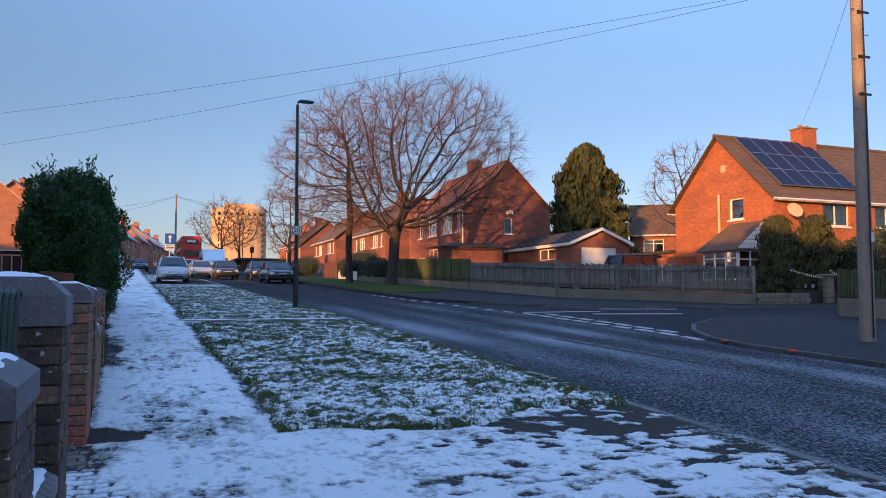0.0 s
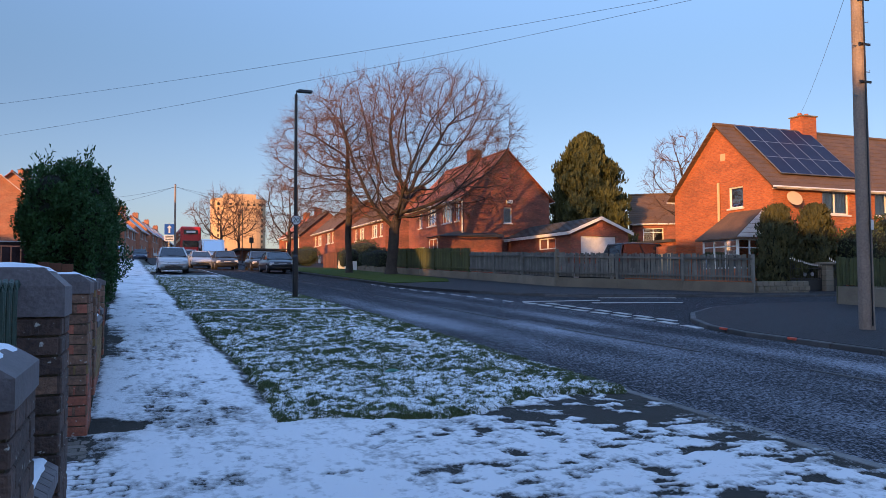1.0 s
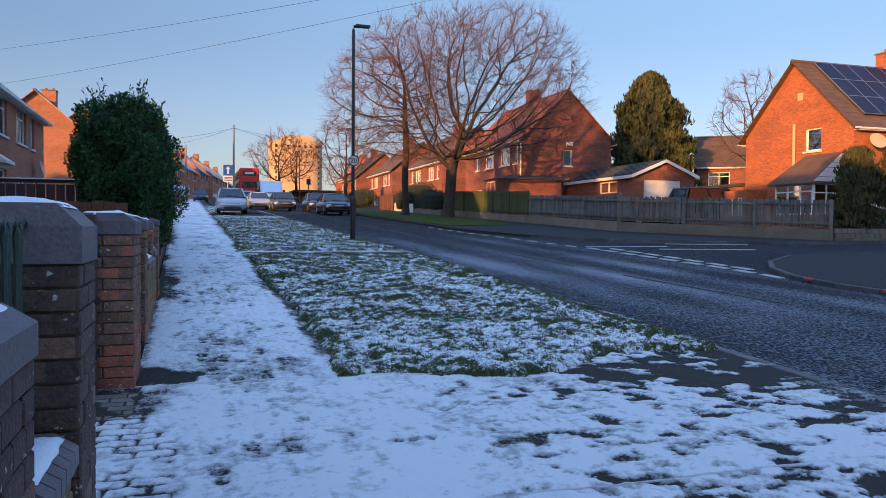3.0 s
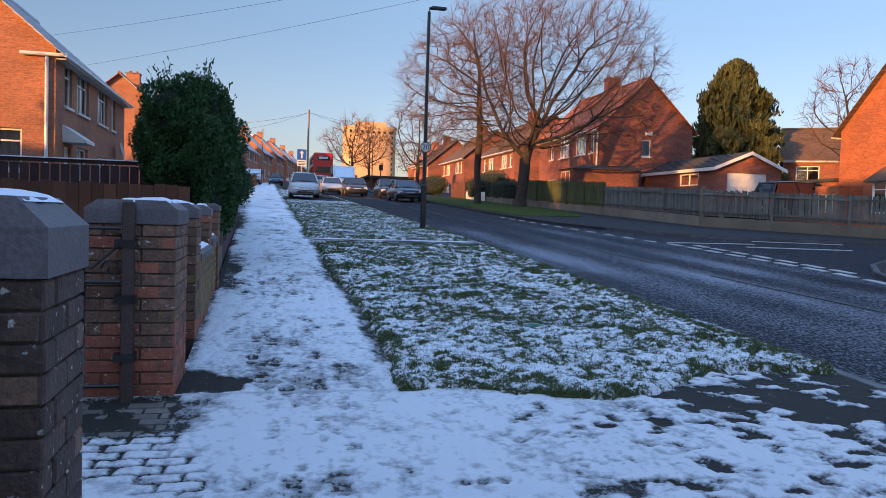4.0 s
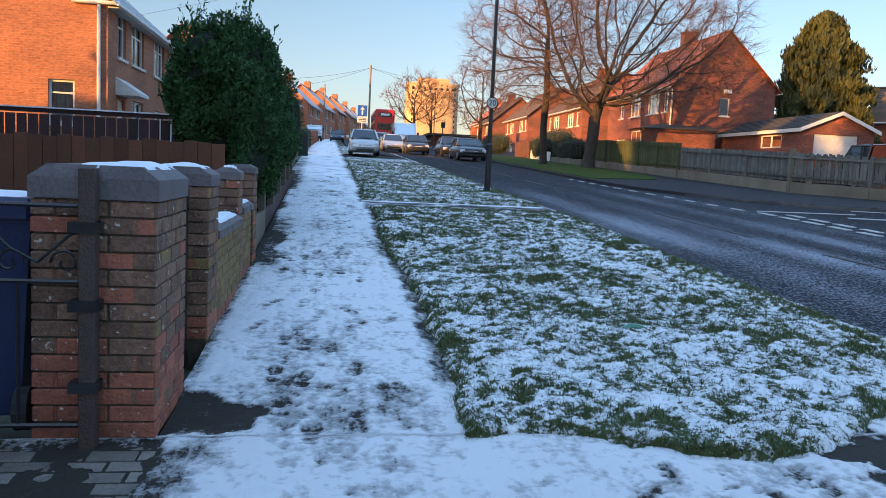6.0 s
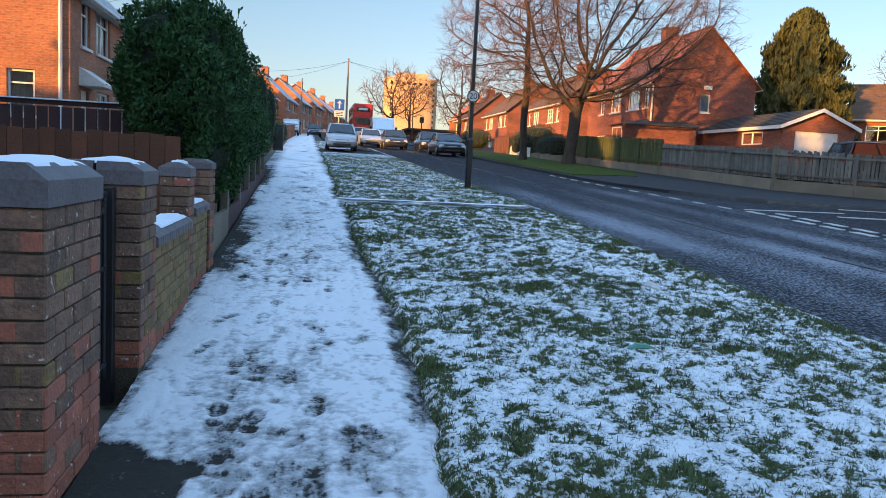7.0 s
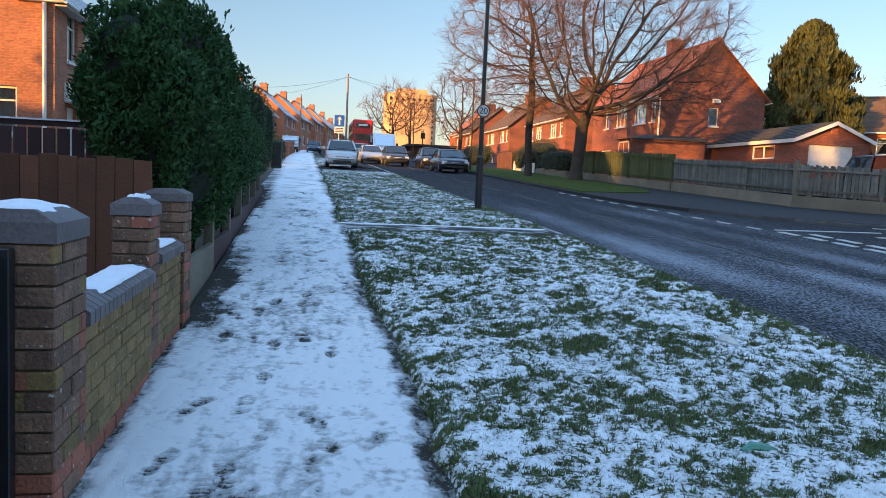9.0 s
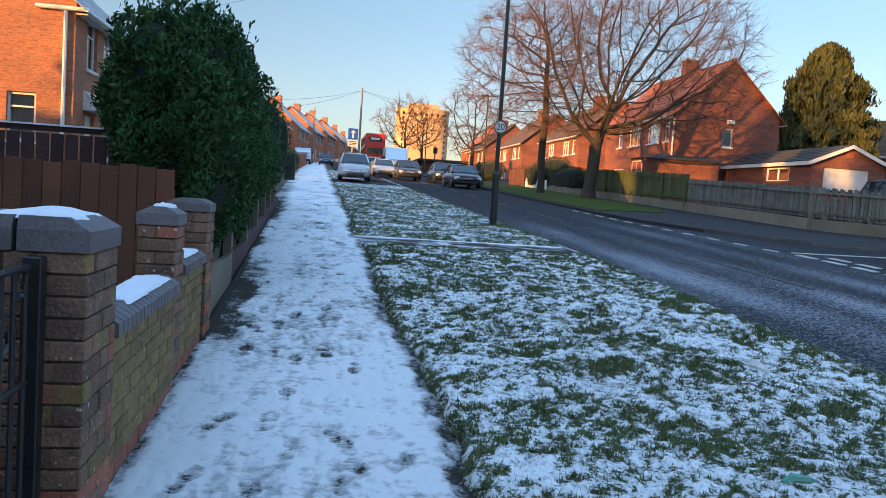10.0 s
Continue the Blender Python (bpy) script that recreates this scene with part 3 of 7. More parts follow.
    s = s - 0.6 * smooth_step(-0.09, 0.02, edge + 0.16 * (fbm(X * 5, Y * 4, 4, 51) - 0.5)) * smooth_step(5.9, 6.6, Y)
    s = s - 0.5 * smooth_step(0.06, 0.0, X - wall_line(Y) + 0.05 * (fbm(X * 8, Y * 8, 2, 52) - 0.5)) * (1 - smooth_step(3.1, 3.3, Y) * smooth_step(5.0, 4.8, Y))
    for fx, fy, fa, heading, deep in FOOT:
        if not (Y.min() - 0.3 < fy < Y.max() + 0.3):
            continue
        dx, dy = X - fx, (Y - fy) * heading
        u, v = dx * math.cos(fa) + dy * math.sin(fa), -dx * math.sin(fa) + dy * math.cos(fa)
        sole = np.minimum(np.hypot(u / 0.050, (v - 0.055) / 0.095), np.hypot(u / 0.040, (v + 0.10) / 0.050))
        tread = 0.75 + 0.25 * np.sin(v * 190)
        s = s - deep * tread * smooth_step(1.15, 0.8, sole) + 0.10 * smooth_step(0.25, 0.0, np.abs(sole - 1.3)) * deep
    return s


def pave_relief(X, Y, S):
    return 0.020 * np.clip(S, 0, 1.15) + 0.012 * fbm(X * 11, Y * 7, 4, 5)


snow_sheet("pavement_near", M_pavement, "snow-covered tarmac pavement with bare wet patches and footprints",
           lambda y: (wall_line(y) - 0.9 * (y < 5.66) * (y > 3.2), kerb_x(y) - 0.06), -2.0, 6.35, 0.021, 5.0, pave_mask, pave_relief, 0.0, "pavement")
snow_sheet("pavement_middle", M_pavement, "long snow-covered tarmac pavement beside garden walls",
           lambda y: (wall_line(y) - 0.02, verge_edge(y) + 0.05), 6.35, 13.0, 0.016, 1.5, pave_mask, pave_relief, 0.0, "pavement")
snow_sheet("pavement_upper", M_pavement, "snow-covered tarmac pavement beside the evergreen hedge",
           lambda y: (wall_line(y) - 0.02, verge_edge(y) + 0.05), 13.0, 26.0, 0.03, 1.5, pave_mask, pave_relief, 0.0, "pavement")
snow_sheet("pavement_far", M_pavement, "snowy pavement climbing away up the street",
           lambda y: (wall_line(y) - 0.25, verge_edge(y) + 0.05), 26.0, 150.0, 0.25, 2.0, pave_mask, pave_relief, 0.0, "pavement")
snow_sheet("pavement_behind", M_pavement, "snow-covered pavement and drive crossing",
           lambda y: (wall_line(y) - 0.02, kerb_x(y) - 0.06), -40.0, -2.0, 0.3, 4.9, pave_mask, pave_relief, 0.0, "pavement")


# verge of snowy grass, cut by a narrow crossing path
def verge_near_end(X):
    return 5.45 + 0.55 * smooth_step(1.5, 3.4, X) + 0.12 * np.sin(X * 3.1) + 0.22 * (fbm(X * 3.5, X * 0 + 1.7, 3, 71) - 0.5)


def verge_mask(X, Y):
    U, V = 0.80 * X - 0.60 * Y, 0.60 * X + 0.80 * Y
    s = 0.585 - 0.10 * smooth_step(11, 20, Y) + 0.45 * (fbm(X * 2.4, Y * 2.2, 3, 61) - 0.5) + 0.70 * (fbm(U * 13, V * 8, 3, 62) - 0.5) + 0.95 * (fbm(X * 31, Y * 27, 3, 66) - 0.5)
    s = s - 0.30 * smooth_step(0.62, 0.74, fbm(U * 5.5, V * 3.4, 3, 67))
    s = s - 0.5 * smooth_step(0.5, 0.15, np.hypot(X - 3.6, (Y - 22.0) * 0.7))
    s = s - 0.20 * smooth_step(0.16, 0.02, X - verge_edge(Y) + 0.1 * (fbm(X * 6, Y * 5, 3, 68) - 0.5))
    s = s - 0.25 * smooth_step(0.2, 0.02, Y - verge_near_end(X))
    r = np.hypot((X - 1.62) / 0.5, (Y - 7.95) / 0.28)
    s = s - 0.12 * smooth_step(1.2, 0.3, r)
    s = s - 0.30 * smooth_step(-0.5, -0.15, X - kerb_x(Y)) * fbm(X * 4, Y * 2, 3, 63)
    return s


def verge_relief(X, Y, S):
    edge = smooth_step(0.0, 0.10, X - verge_edge(Y)) * smooth_step(0.0, 0.12, Y - verge_near_end(X))
    edge = edge * np.where(Y < 17.6, smooth_step(17.0, 16.8, Y), smooth_step(18.3, 18.5, Y))
    return edge * (0.022 + 0.035 * fbm(X * 5, Y * 5, 3, 64) + 0.024 * fbm(X * 16, Y * 16, 2, 65) + 0.016 * np.clip(S - 0.3, 0, 0.7)) - (1 - edge) * 0.03


def verge_x(y):
    return (verge_edge(y), kerb_x(y) - 0.13)


snow_sheet("verge_near", M_verge, "grass verge thinly covered with snow, green tufts showing", verge_x, 5.1, 17.0, 0.02, 3.75, verge_mask, verge_relief, 0.005, "verge")
snow_sheet("verge_middle", M_verge, "grass verge thinly covered with snow beyond the crossing path", verge_x, 18.3, 44.0, 0.05, 3.8, verge_mask, verge_relief, 0.005, "verge")
snow_sheet("verge_far", M_verge, "distant snowy grass verge", lambda y: (verge_edge(y), 2.2 + 0 * y), 50.0, 72.0, 0.15, 2.1, verge_mask, verge_relief, 0.005, "verge")
snow_sheet("crossing_path", M_pavement, "narrow worn paved path crossing the verge, edged with a line of snow", lambda y: (0.1 + 0 * y, kerb_x(y) - 0.13), 16.95, 18.34, 0.03, 3.9,
           lambda X, Y: 0.26 + 1.6 * (fbm(X * 3, Y * 5, 4, 101) - 0.5) + 0.9 * smooth_step(18.16, 18.26, Y + 0.05 * (fbm(X * 6, Y * 0 + 2.0, 2, 103) - 0.5)), lambda X, Y, S: 0.012 * np.clip(S, 0, 1), 0.0, "path")
g = Geo().prism([(0.1, 44.0), (3.5, 44.0), (3.5, 50.0), (0.1, 50.0)], -0.1, 0.0)
setting("drive_crossing", g, M_dry_pavement, "tarmac parking bay beside the verge", category="path")
g = Geo().prism([(1.0, 72.0), (3.5, 50.2), (3.5, 150.0), (1.0, 150.0)], -0.1, 0.0)
setting("far_layby", g, M_dry_pavement, "tarmac strip beside the far street", category="path")


snow_sheet("kerb_snow", M_pavement, "ragged line of snow lying along the kerb stones", lambda y: (kerb_x(y) - 0.14, kerb_x(y) - 0.045), 17.5, 57.0, 0.03, 0.1,
           lambda X, Y: 0.55 + 1.5 * (fbm(X * 6, Y * 1.3, 3, 111) - 0.5), lambda X, Y, S: 0.012 * np.clip(S, 0, 1), 0.016, "snow")


# blades of grass standing out of the verge
def blades(name, n, y0, y1, height, label):
    Y = y0 + (y1 - y0) * rng.uniform(0, 1, n) ** 1.3
    X = verge_edge(Y) + rng.uniform(0, 1, n) ** 1.12 * (kerb_x(Y) - 0.14 - verge_edge(Y))
    S = verge_mask(X, Y)
    keep = (Y > verge_near_end(X) + 0.03) & (X > verge_edge(Y) + 0.02) & ((S + rng.normal(0, 0.10, n) < 0.46) | (rng.random(n) < 0.16))
    X, Y, S = X[keep], Y[keep], S[keep]
    Z = SLOPE * Y + 0.005 + verge_relief(X, Y, S) - 0.006
    k = len(X)
    a, lean = rng.uniform(0, 2 * np.pi, k), rng.uniform(0.35, 1.05, k)
    hgt = height * rng.uniform(0.5, 1.5, k) * np.where(S < 0.44, 1.25, 0.75)
    w = 0.0030 * (1 + 0.12 * (Y - 5)) * rng.uniform(0.7, 1.5, k)
    px, py = np.cos(a), np.sin(a)
    co = np.empty((k, 3, 3))
    co[:, 0] = np.stack([X - py * w, Y + px * w, Z], -1)
    co[:, 1] = np.stack([X + py * w, Y - px * w, Z], -1)
    co[:, 2] = np.stack([X + px * lean * hgt, Y + py * lean * hgt, Z + hgt * np.sqrt(1 - 0.8 * lean**2)], -1)
    me = bpy.data.meshes.new(name)
    me.from_pydata(co.reshape(-1, 3).tolist(), [], np.arange(3 * k).reshape(-1, 3).tolist())
    kind_ = np.where((S + rng.normal(0, 0.08, k)) > 0.56, 1, np.where(rng.random(k) < 0.22, 2, 0))
    me.polygons.foreach_set("material_index", kind_.astype(np.int32))
    for mat_ in (M_blade, M_blade_frost, M_blade_straw):
        me.materials.append(mat_)
    tagged(new(name, me), label, "grass", kind="stuff")


blades("grass", 520000, 5.15, 17.0, 0.026, "short green grass blades, many frosted white")
blades("grass", 60000, 18.35, 40.0, 0.030, "short frosted grass blades on the farther verge")

# right-hand pavements and verge
g = Geo().prism([(9.75, 150), (9.75, 31.0), (10.05, 28.4), (10.8, 26.0), (12.0, 24.0), (14.0, 22.6), (20, 21.8), (60, 21.5), (60, 150)][::-1], -0.2, 0.02)
setting("pavement_corner_far", g, M_dry_pavement, "dark damp tarmac pavement at the far side of the junction", category="pavement")
g = Geo().prism([(9.75, -40), (9.7, 10.6), (10.0, 11.9), (10.75, 13.3), (11.9, 14.7), (13.9, 16.3), (17.0, 17.4), (21.8, 17.5), (60, 17.6), (60, -40)], -0.2, 0.02)
setting("pavement_corner_near", g, M_dry_pavement, "dark damp tarmac pavement on the rounded junction corner", category="pavement")
g = Geo().prism([(10.1, 33.0), (13.6, 34.6), (14.9, 38.0), (15.4, 66.0), (10.1, 66.0)], -0.1, 0.05)
setting("verge_right", g, M_grass, "green grass verge free of snow under the street trees", category="verge")

# road markings, each line its own sheet
paint = lambda poly: Geo().prism(poly, -0.09, -0.068)


def stripe(x0, y0, x1, y1, w, label="worn white road marking", mat_=None):
    d = Vector((x1 - x0, y1 - y0, 0)).normalized()
    n = Vector((-d.y, d.x, 0)) * w / 2
    poly = [(x0 - n.x, y0 - n.y), (x1 - n.x, y1 - n.y), (x1 + n.x, y1 + n.y), (x0 + n.x, y0 + n.y)]
    if (poly[1][0] - poly[0][0]) * (poly[2][1] - poly[1][1]) - (poly[1][1] - poly[0][1]) * (poly[2][0] - poly[1][0]) < 0:
        poly.reverse()
    ob = part("road_marking", paint(poly), mat_ or M_paint, None, label)
    tagged(ob, label, "marking", "road markings", "structure")


row_a = lambda y: float(np.interp(y, [12, 14, 20], [9.86, 10.14, 10.22]))
row_b = lambda y: float(np.interp(y, [13.9, 17, 20], [10.52, 10.72, 10.82]))
edge_line = lambda y: float(np.interp(y, [20.7, 25, 28.4, 33], [10.06, 9.78, 9.50, 9.35]))
for row, y_from, count in ((row_a, 12.15, 9), (row_b, 13.75, 7)):
    for i in range(count):
        y = y_from + i * 0.95
        stripe(row(y), y, row(y + 0.62), y + 0.62, 0.17, "white give-way dash on the junction mouth")
for i in range(11):
    y = 20.9 + i * 1.22
    stripe(edge_line(y), y, edge_line(y + 0.5), y + 0.5, 0.10, "thin white edge dash beside the kerb")
for i in range(14):
    y = 3.0 + i * 6.0
    xc = lambda q: float(np.interp(q, [6, 14, 30], [7.35, 6.9, 6.75]))
    stripe(xc(y), y, xc(y + 4.0), y + 4.0, 0.06, "faint worn white centre line", M_paint_worn)
stripe(10.4, 20.85, 13.3, 21.0, 0.10)
stripe(12.3, 19.85, 15.4, 19.5, 0.14)
stripe(14.1, 22.25, 17.0, 21.75, 0.07)
for x, y in ((9.72, 11.3), (9.60, 9.5)):
    ob = part("paint_mark", Geo().prism([(x - 0.03, y - 0.10), (x + 0.03, y - 0.08), (x + 0.03, y + 0.10), (x - 0.03, y + 0.08)], -0.02, 0.018), M_red_mark, None)
    tagged(ob, "orange spray mark on the kerb", "marking", "spray marks", "structure")


# ---- houses ----
def wall_panel(g, origin, u, n, length, height, holes, thick=0.24, top=None):
    """A wall with openings right through it. u: along it, n: outwards; holes: (u0, u1, z0, z1); top: height of a gable's peak."""
    o, u, n = Vector(origin), Vector(u), Vector(n)
    P = lambda a, z, d: o + u * a + Vector((0, 0, z)) - n * d
    us = sorted({0.0, length, *(h[0] for h in holes), *(h[1] for h in holes)})
    zs = sorted({0.0, height, *(h[2] for h in holes), *(h[3] for h in holes)})
    flip = u.cross(Vector((0, 0, 1))).dot(n) < 0

    def q(*p):
        g.quad(*(reversed(p) if flip else p))

    for a, b in zip(us, us[1:]):
        for c, d in zip(zs, zs[1:]):
            if any(h[0] <= a and b <= h[1] and h[2] <= c and d <= h[3] for h in holes):
                continue
            q(P(a, c, 0), P(b, c, 0), P(b, d, 0), P(a, d, 0))
            q(P(a, d, thick), P(b, d, thick), P(b, c, thick), P(a, c, thick))
    for a, b, c, d in holes:
        q(P(a, c, 0), P(a, d, 0), P(a, d, thick), P(a, c, thick))
        q(P(b, d, 0), P(b, c, 0), P(b, c, thick), P(b, d, thick))
        q(P(a, d, 0), P(b, d, 0), P(b, d, thick), P(a, d, thick))
        q(P(b, c, 0), P(a, c, 0), P(a, c, thick), P(b, c, thick))
    if top:
        m = length / 2
        q(P(0, height, 0), P(length, height, 0), P(m, top, 0))
        q(P(m, top, thick), P(length, height, thick), P(0, height, thick))


def window(parent, origin, u, n, hole, lights=2, transom=0.68, curtain=True, sill=True, recess=0.09, frame=None):
    """White frame with its panes, sill and net curtain set in an opening."""
    a, b, c, d = hole
    o, u, n = Vector(origin), Vector(u), Vector(n)
    P = lambda s, z, e: o + u * s + Vector((0, 0, z)) - n * e

    def bar(g, s0, s1, z0, z1, e0, e1):
        g.loft([[P(s0, z0, e0), P(s1, z0, e0), P(s1, z0, e1), P(s0, z0, e1)], [P(s0, z1, e0), P(s1, z1, e0), P(s1, z1, e1), P(s0, z1, e1)]])

    w, g = 0.07, Geo()
    e0, e1 = recess, recess + 0.07
    sq = lambda i, e: [P(a + i, c + i, e), P(b - i, c + i, e), P(b - i, d - i, e), P(a + i, d - i, e)]
    g.loft([sq(0, e0), sq(w, e0), sq(w, e1), sq(0, e1), sq(0, e0)], caps=False)
    win = part("window", g, frame or M_white, parent)
    cuts = [a + w] + [a + (b - a) * i / lights for i in range(1, lights)] + [b - w]
    for s in cuts[1:-1]:
        g = Geo()
        bar(g, s - 0.03, s + 0.03, c + w, d - w, e0, e1)
        part("mullion", g, frame or M_white, win)
    zt = c + (d - c) * transom if transom else None
    if zt:
        g = Geo()
        bar(g, a + w, b - w, zt - 0.025, zt + 0.025, e0 + 0.004, e1 - 0.004)
        part("transom", g, frame or M_white, win)
    for i in range(lights):
        s0, s1 = cuts[i] + (0.03 if i else 0), cuts[i + 1] - (0.03 if i < lights - 1 else 0)
        for z0, z1 in ([(c + w, zt - 0.025), (zt + 0.025, d - w)] if zt else [(c + w, d - w)]):
            gp = Geo()
            gp.quad(P(s0, z0, e0 + 0.035), P(s1, z0, e0 + 0.035), P(s1, z1, e0 + 0.035), P(s0, z1, e0 + 0.035))
            part("pane", gp, M_glass, win)
    if sill:
        gs = Geo()
        bar(gs, a - 0.06, b + 0.06, c - 0.09, c - 0.005, -0.07, 0.1)
        part("sill", gs, M_render_white, win)
    if curtain:
        gc = Geo()
        k = 24
        for i in range(k):
            s0, s1 = a + (b - a) * i / k, a + (b - a) * (i + 1) / k
            f = lambda j: 0.13 + 0.02 * math.sin(j * 2.1) + e0
            gc.quad(P(s0, c + 0.02, f(i)), P(s1, c + 0.02, f(i + 1)), P(s1, d, f(i + 1)), P(s0, d, f(i)))
        part("net_curtain", gc, M_curtain, win)
    return win


def roof_slope(parent, corner, along, down, length, run, drop, mat_, courses=14, over=0.3):
    """One pitch of a roof, laid in overlapping courses of tile."""
    o, al, dn = Vector(corner), Vector(along), Vector(down)
    total = run + over
    fall = drop * total / run
    lap = 0.028
    tiles = max(8, int(length / 0.33))
    for i in range(courses):
        s0, s1 = i / courses, (i + 1.12) / courses
        s1 = min(s1, 1.0)
        for z in (0,):
            a = o + dn * total * s0 - Vector((0, 0, fall * s0)) + Vector((0, 0, 0.01))
            b = o + dn * total * s1 - Vector((0, 0, fall * s1)) + Vector((0, 0, lap + 0.015))
            lo = Vector((0, 0, -lap - 0.02))
            top = [a - al * over, a + al * (length + over), b + al * (length + over), b - al * over]
            if (top[1] - top[0]).cross(top[2] - top[1]).z < 0:
                top.reverse()
            part("tile_course", Geo().loft([[p + lo for p in top], top]), mat_, parent)


def house(name, label, x0, y0, wx, wy, eave, ridge, axis, wall_mat, roof_mat, faces, group="", chimneys=(), base=None, roof2=None, skip=(), turn=0.0, courses=14):
    """A two-storey house. axis: the ridge's direction; faces: {'W','E','S','N': [(u0, u1, z0, z1, lights, kind)]}, u from the face's lower x or y end."""
    z = ground_z(y0) if base is None else base
    h = thing(name, label, "house", (x0, y0, z), turn, group)
    spec = {"S": ((0, 0, 0), (1, 0, 0), (0, -1, 0), wx), "N": ((0, wy, 0), (1, 0, 0), (0, 1, 0), wx),
            "W": ((0, 0, 0), (0, 1, 0), (-1, 0, 0), wy), "E": ((wx, 0, 0), (0, 1, 0), (1, 0, 0), wy)}
    for k, (o, u, n, ln) in spec.items():
        if k in skip:
            continue
        rows = faces.get(k, [])
        g = Geo()
        gable = (k in "SN") == (axis == "y")
        lift = -1.0
        oo = (o[0], o[1], lift)
        wall_panel(g, oo, u, n, ln, eave - lift, [(r[0], r[1], r[2] - lift, r[3] - lift) for r in rows], top=(ridge - lift) if gable else None)
        part("wall", g, wall_mat, h)
        for r in rows:
            a, b, c, d, lights, kind = r
            if kind == "door":
                door = part("door", Geo(), M_white, h)
                door.data = to_mesh("door", Geo().box(-0.02, 0.02, 0, b - a, 0, d - c) if k in "WE" else Geo().box(0, b - a, -0.02, 0.02, 0, d - c))
                door.data.materials.append(M_white)
                door.location = Vector(o) + Vector(u) * a + Vector((0, 0, c)) - Vector(n) * 0.12
            else:
                window(h, o, u, n, (a, b, c, d), lights, 0.70 if kind != "plain" else None, kind != "dark")
    if axis == "y":
        for sgn, rm in ((-1, roof_mat), (1, roof2 or roof_mat)):
            roof_slope(h, (wx / 2, 0, ridge), (0, 1, 0), (sgn, 0, 0), wy, wx / 2, ridge - eave, rm, courses)
        part("ridge_tile", Geo().tube([(wx / 2, -0.3, ridge + 0.02), (wx / 2, wy + 0.3, ridge + 0.02)], 0.11, 8), roof_mat, h)
    else:
        for sgn, rm in ((-1, roof_mat), (1, roof2 or roof_mat)):
            roof_slope(h, (0, wy / 2, ridge), (1, 0, 0), (0, sgn, 0), wx, wy / 2, ridge - eave, rm, courses)
        part("ridge_tile", Geo().tube([(-0.3, wy / 2, ridge + 0.02), (wx + 0.3, wy / 2, ridge + 0.02)], 0.11, 8), roof_mat, h)
    # gutters along the eaves
    gz = eave - 0.12 - (0.3 * (ridge - eave) / ((wx if axis == "y" else wy) / 2))
    for s in (0, 1):
        if axis == "y":
            x = -0.34 if s == 0 else wx + 0.34
            pts = [(x, -0.25, gz + 0.1), (x, wy + 0.25, gz + 0.1)]
        else:
            y = -0.34 if s == 0 else wy + 0.34
            pts = [(-0.25, y, gz + 0.1), (wx + 0.25, y, gz + 0.1)]
        part("gutter", Geo().tube(pts, 0.048, 6), M_white, h)
        if axis == "y":
            xa, xb = (-0.3, 0.0) if s == 0 else (wx, wx + 0.3)
            part("soffit", Geo().box(xa, xb, 0, wy, gz + 0.02, gz + 0.06), M_render_white, h)
        else:
            ya, yb = (-0.3, 0.0) if s == 0 else (wy, wy + 0.3)
            part("soffit", Geo().box(0, wx, ya, yb, gz + 0.02, gz + 0.06), M_render_white, h)
    for cx, cy, ch in chimneys:
        st = part("chimney", Geo().box(cx - 0.5, cx + 0.5, cy - 0.4, cy + 0.4, ridge - 1.2, ridge + ch), wall_mat, h)
        part("chimney_cap", Geo().box(cx - 0.56, cx + 0.56, cy - 0.46, cy + 0.46, ridge + ch, ridge + ch + 0.06), M_concrete, st)
        for dx in (-0.24, 0.24):
            part("chimney_pot", Geo().tube([(cx + dx, cy, ridge + ch + 0.1), (cx + dx, cy, ridge + ch + 0.24)], [0.12, 0.10], 10), M_tile_red, st)
    return h


# left: the nearest house with its gable towards us
left_house = house("house", "brown brick semi-detached house with white windows behind the dark fence", -14.9, 27.2, 7.6, 11.9, 5.05, 8.3, "y", M_house_tan, M_tile_snow,
      {"S": [(5.9, 6.65, 1.2, 2.5, 1, "win")],
       "E": [(1.1, 2.1, 3.4, 4.8, 1, "win"), (2.8, 4.6, 3.4, 4.8, 2, "win"), (6.1, 8.0, 3.4, 4.8, 3, "win"), (8.8, 9.7, 3.4, 4.8, 1, "win"),
             (1.1, 2.0, 0.1, 2.1, 1, "door"), (2.9, 4.5, 0.9, 2.2, 2, "win"), (6.3, 7.9, 0.9, 2.1, 2, "win"), (9.4, 10.3, 0.1, 2.1, 1, "door")]},
      base=ground_z(27.2))
part("downpipe", Geo().tube([(7.36, -0.08, -0.3), (7.36, -0.08, 4.75)], 0.055, 8), M_white, left_house, "white plastic downpipe")
part("gutter_return", Geo().tube([(6.6, -0.1, 4.82), (7.95, -0.1, 4.82)], 0.06, 8), M_white, left_house, "white plastic gutter return")
g = Geo()
g.loft([[(7.6, 0.85, 2.75), (7.6, 2.25, 2.75), (7.6, 2.25, 2.2), (7.6, 0.85, 2.2)], [(8.3, 0.85, 2.3), (8.3, 2.25, 2.3), (8.3, 2.25, 2.2), (8.3, 0.85, 2.2)]])
part("door_canopy", g, M_render_white, left_house, "small white canopy over the door")
part("satellite_dish", Geo().tube([(7.85, 9.6, 2.6), (7.93, 9.6, 2.62)], [0.06, 0.36], 16), M_galv, left_house, "grey satellite dish")


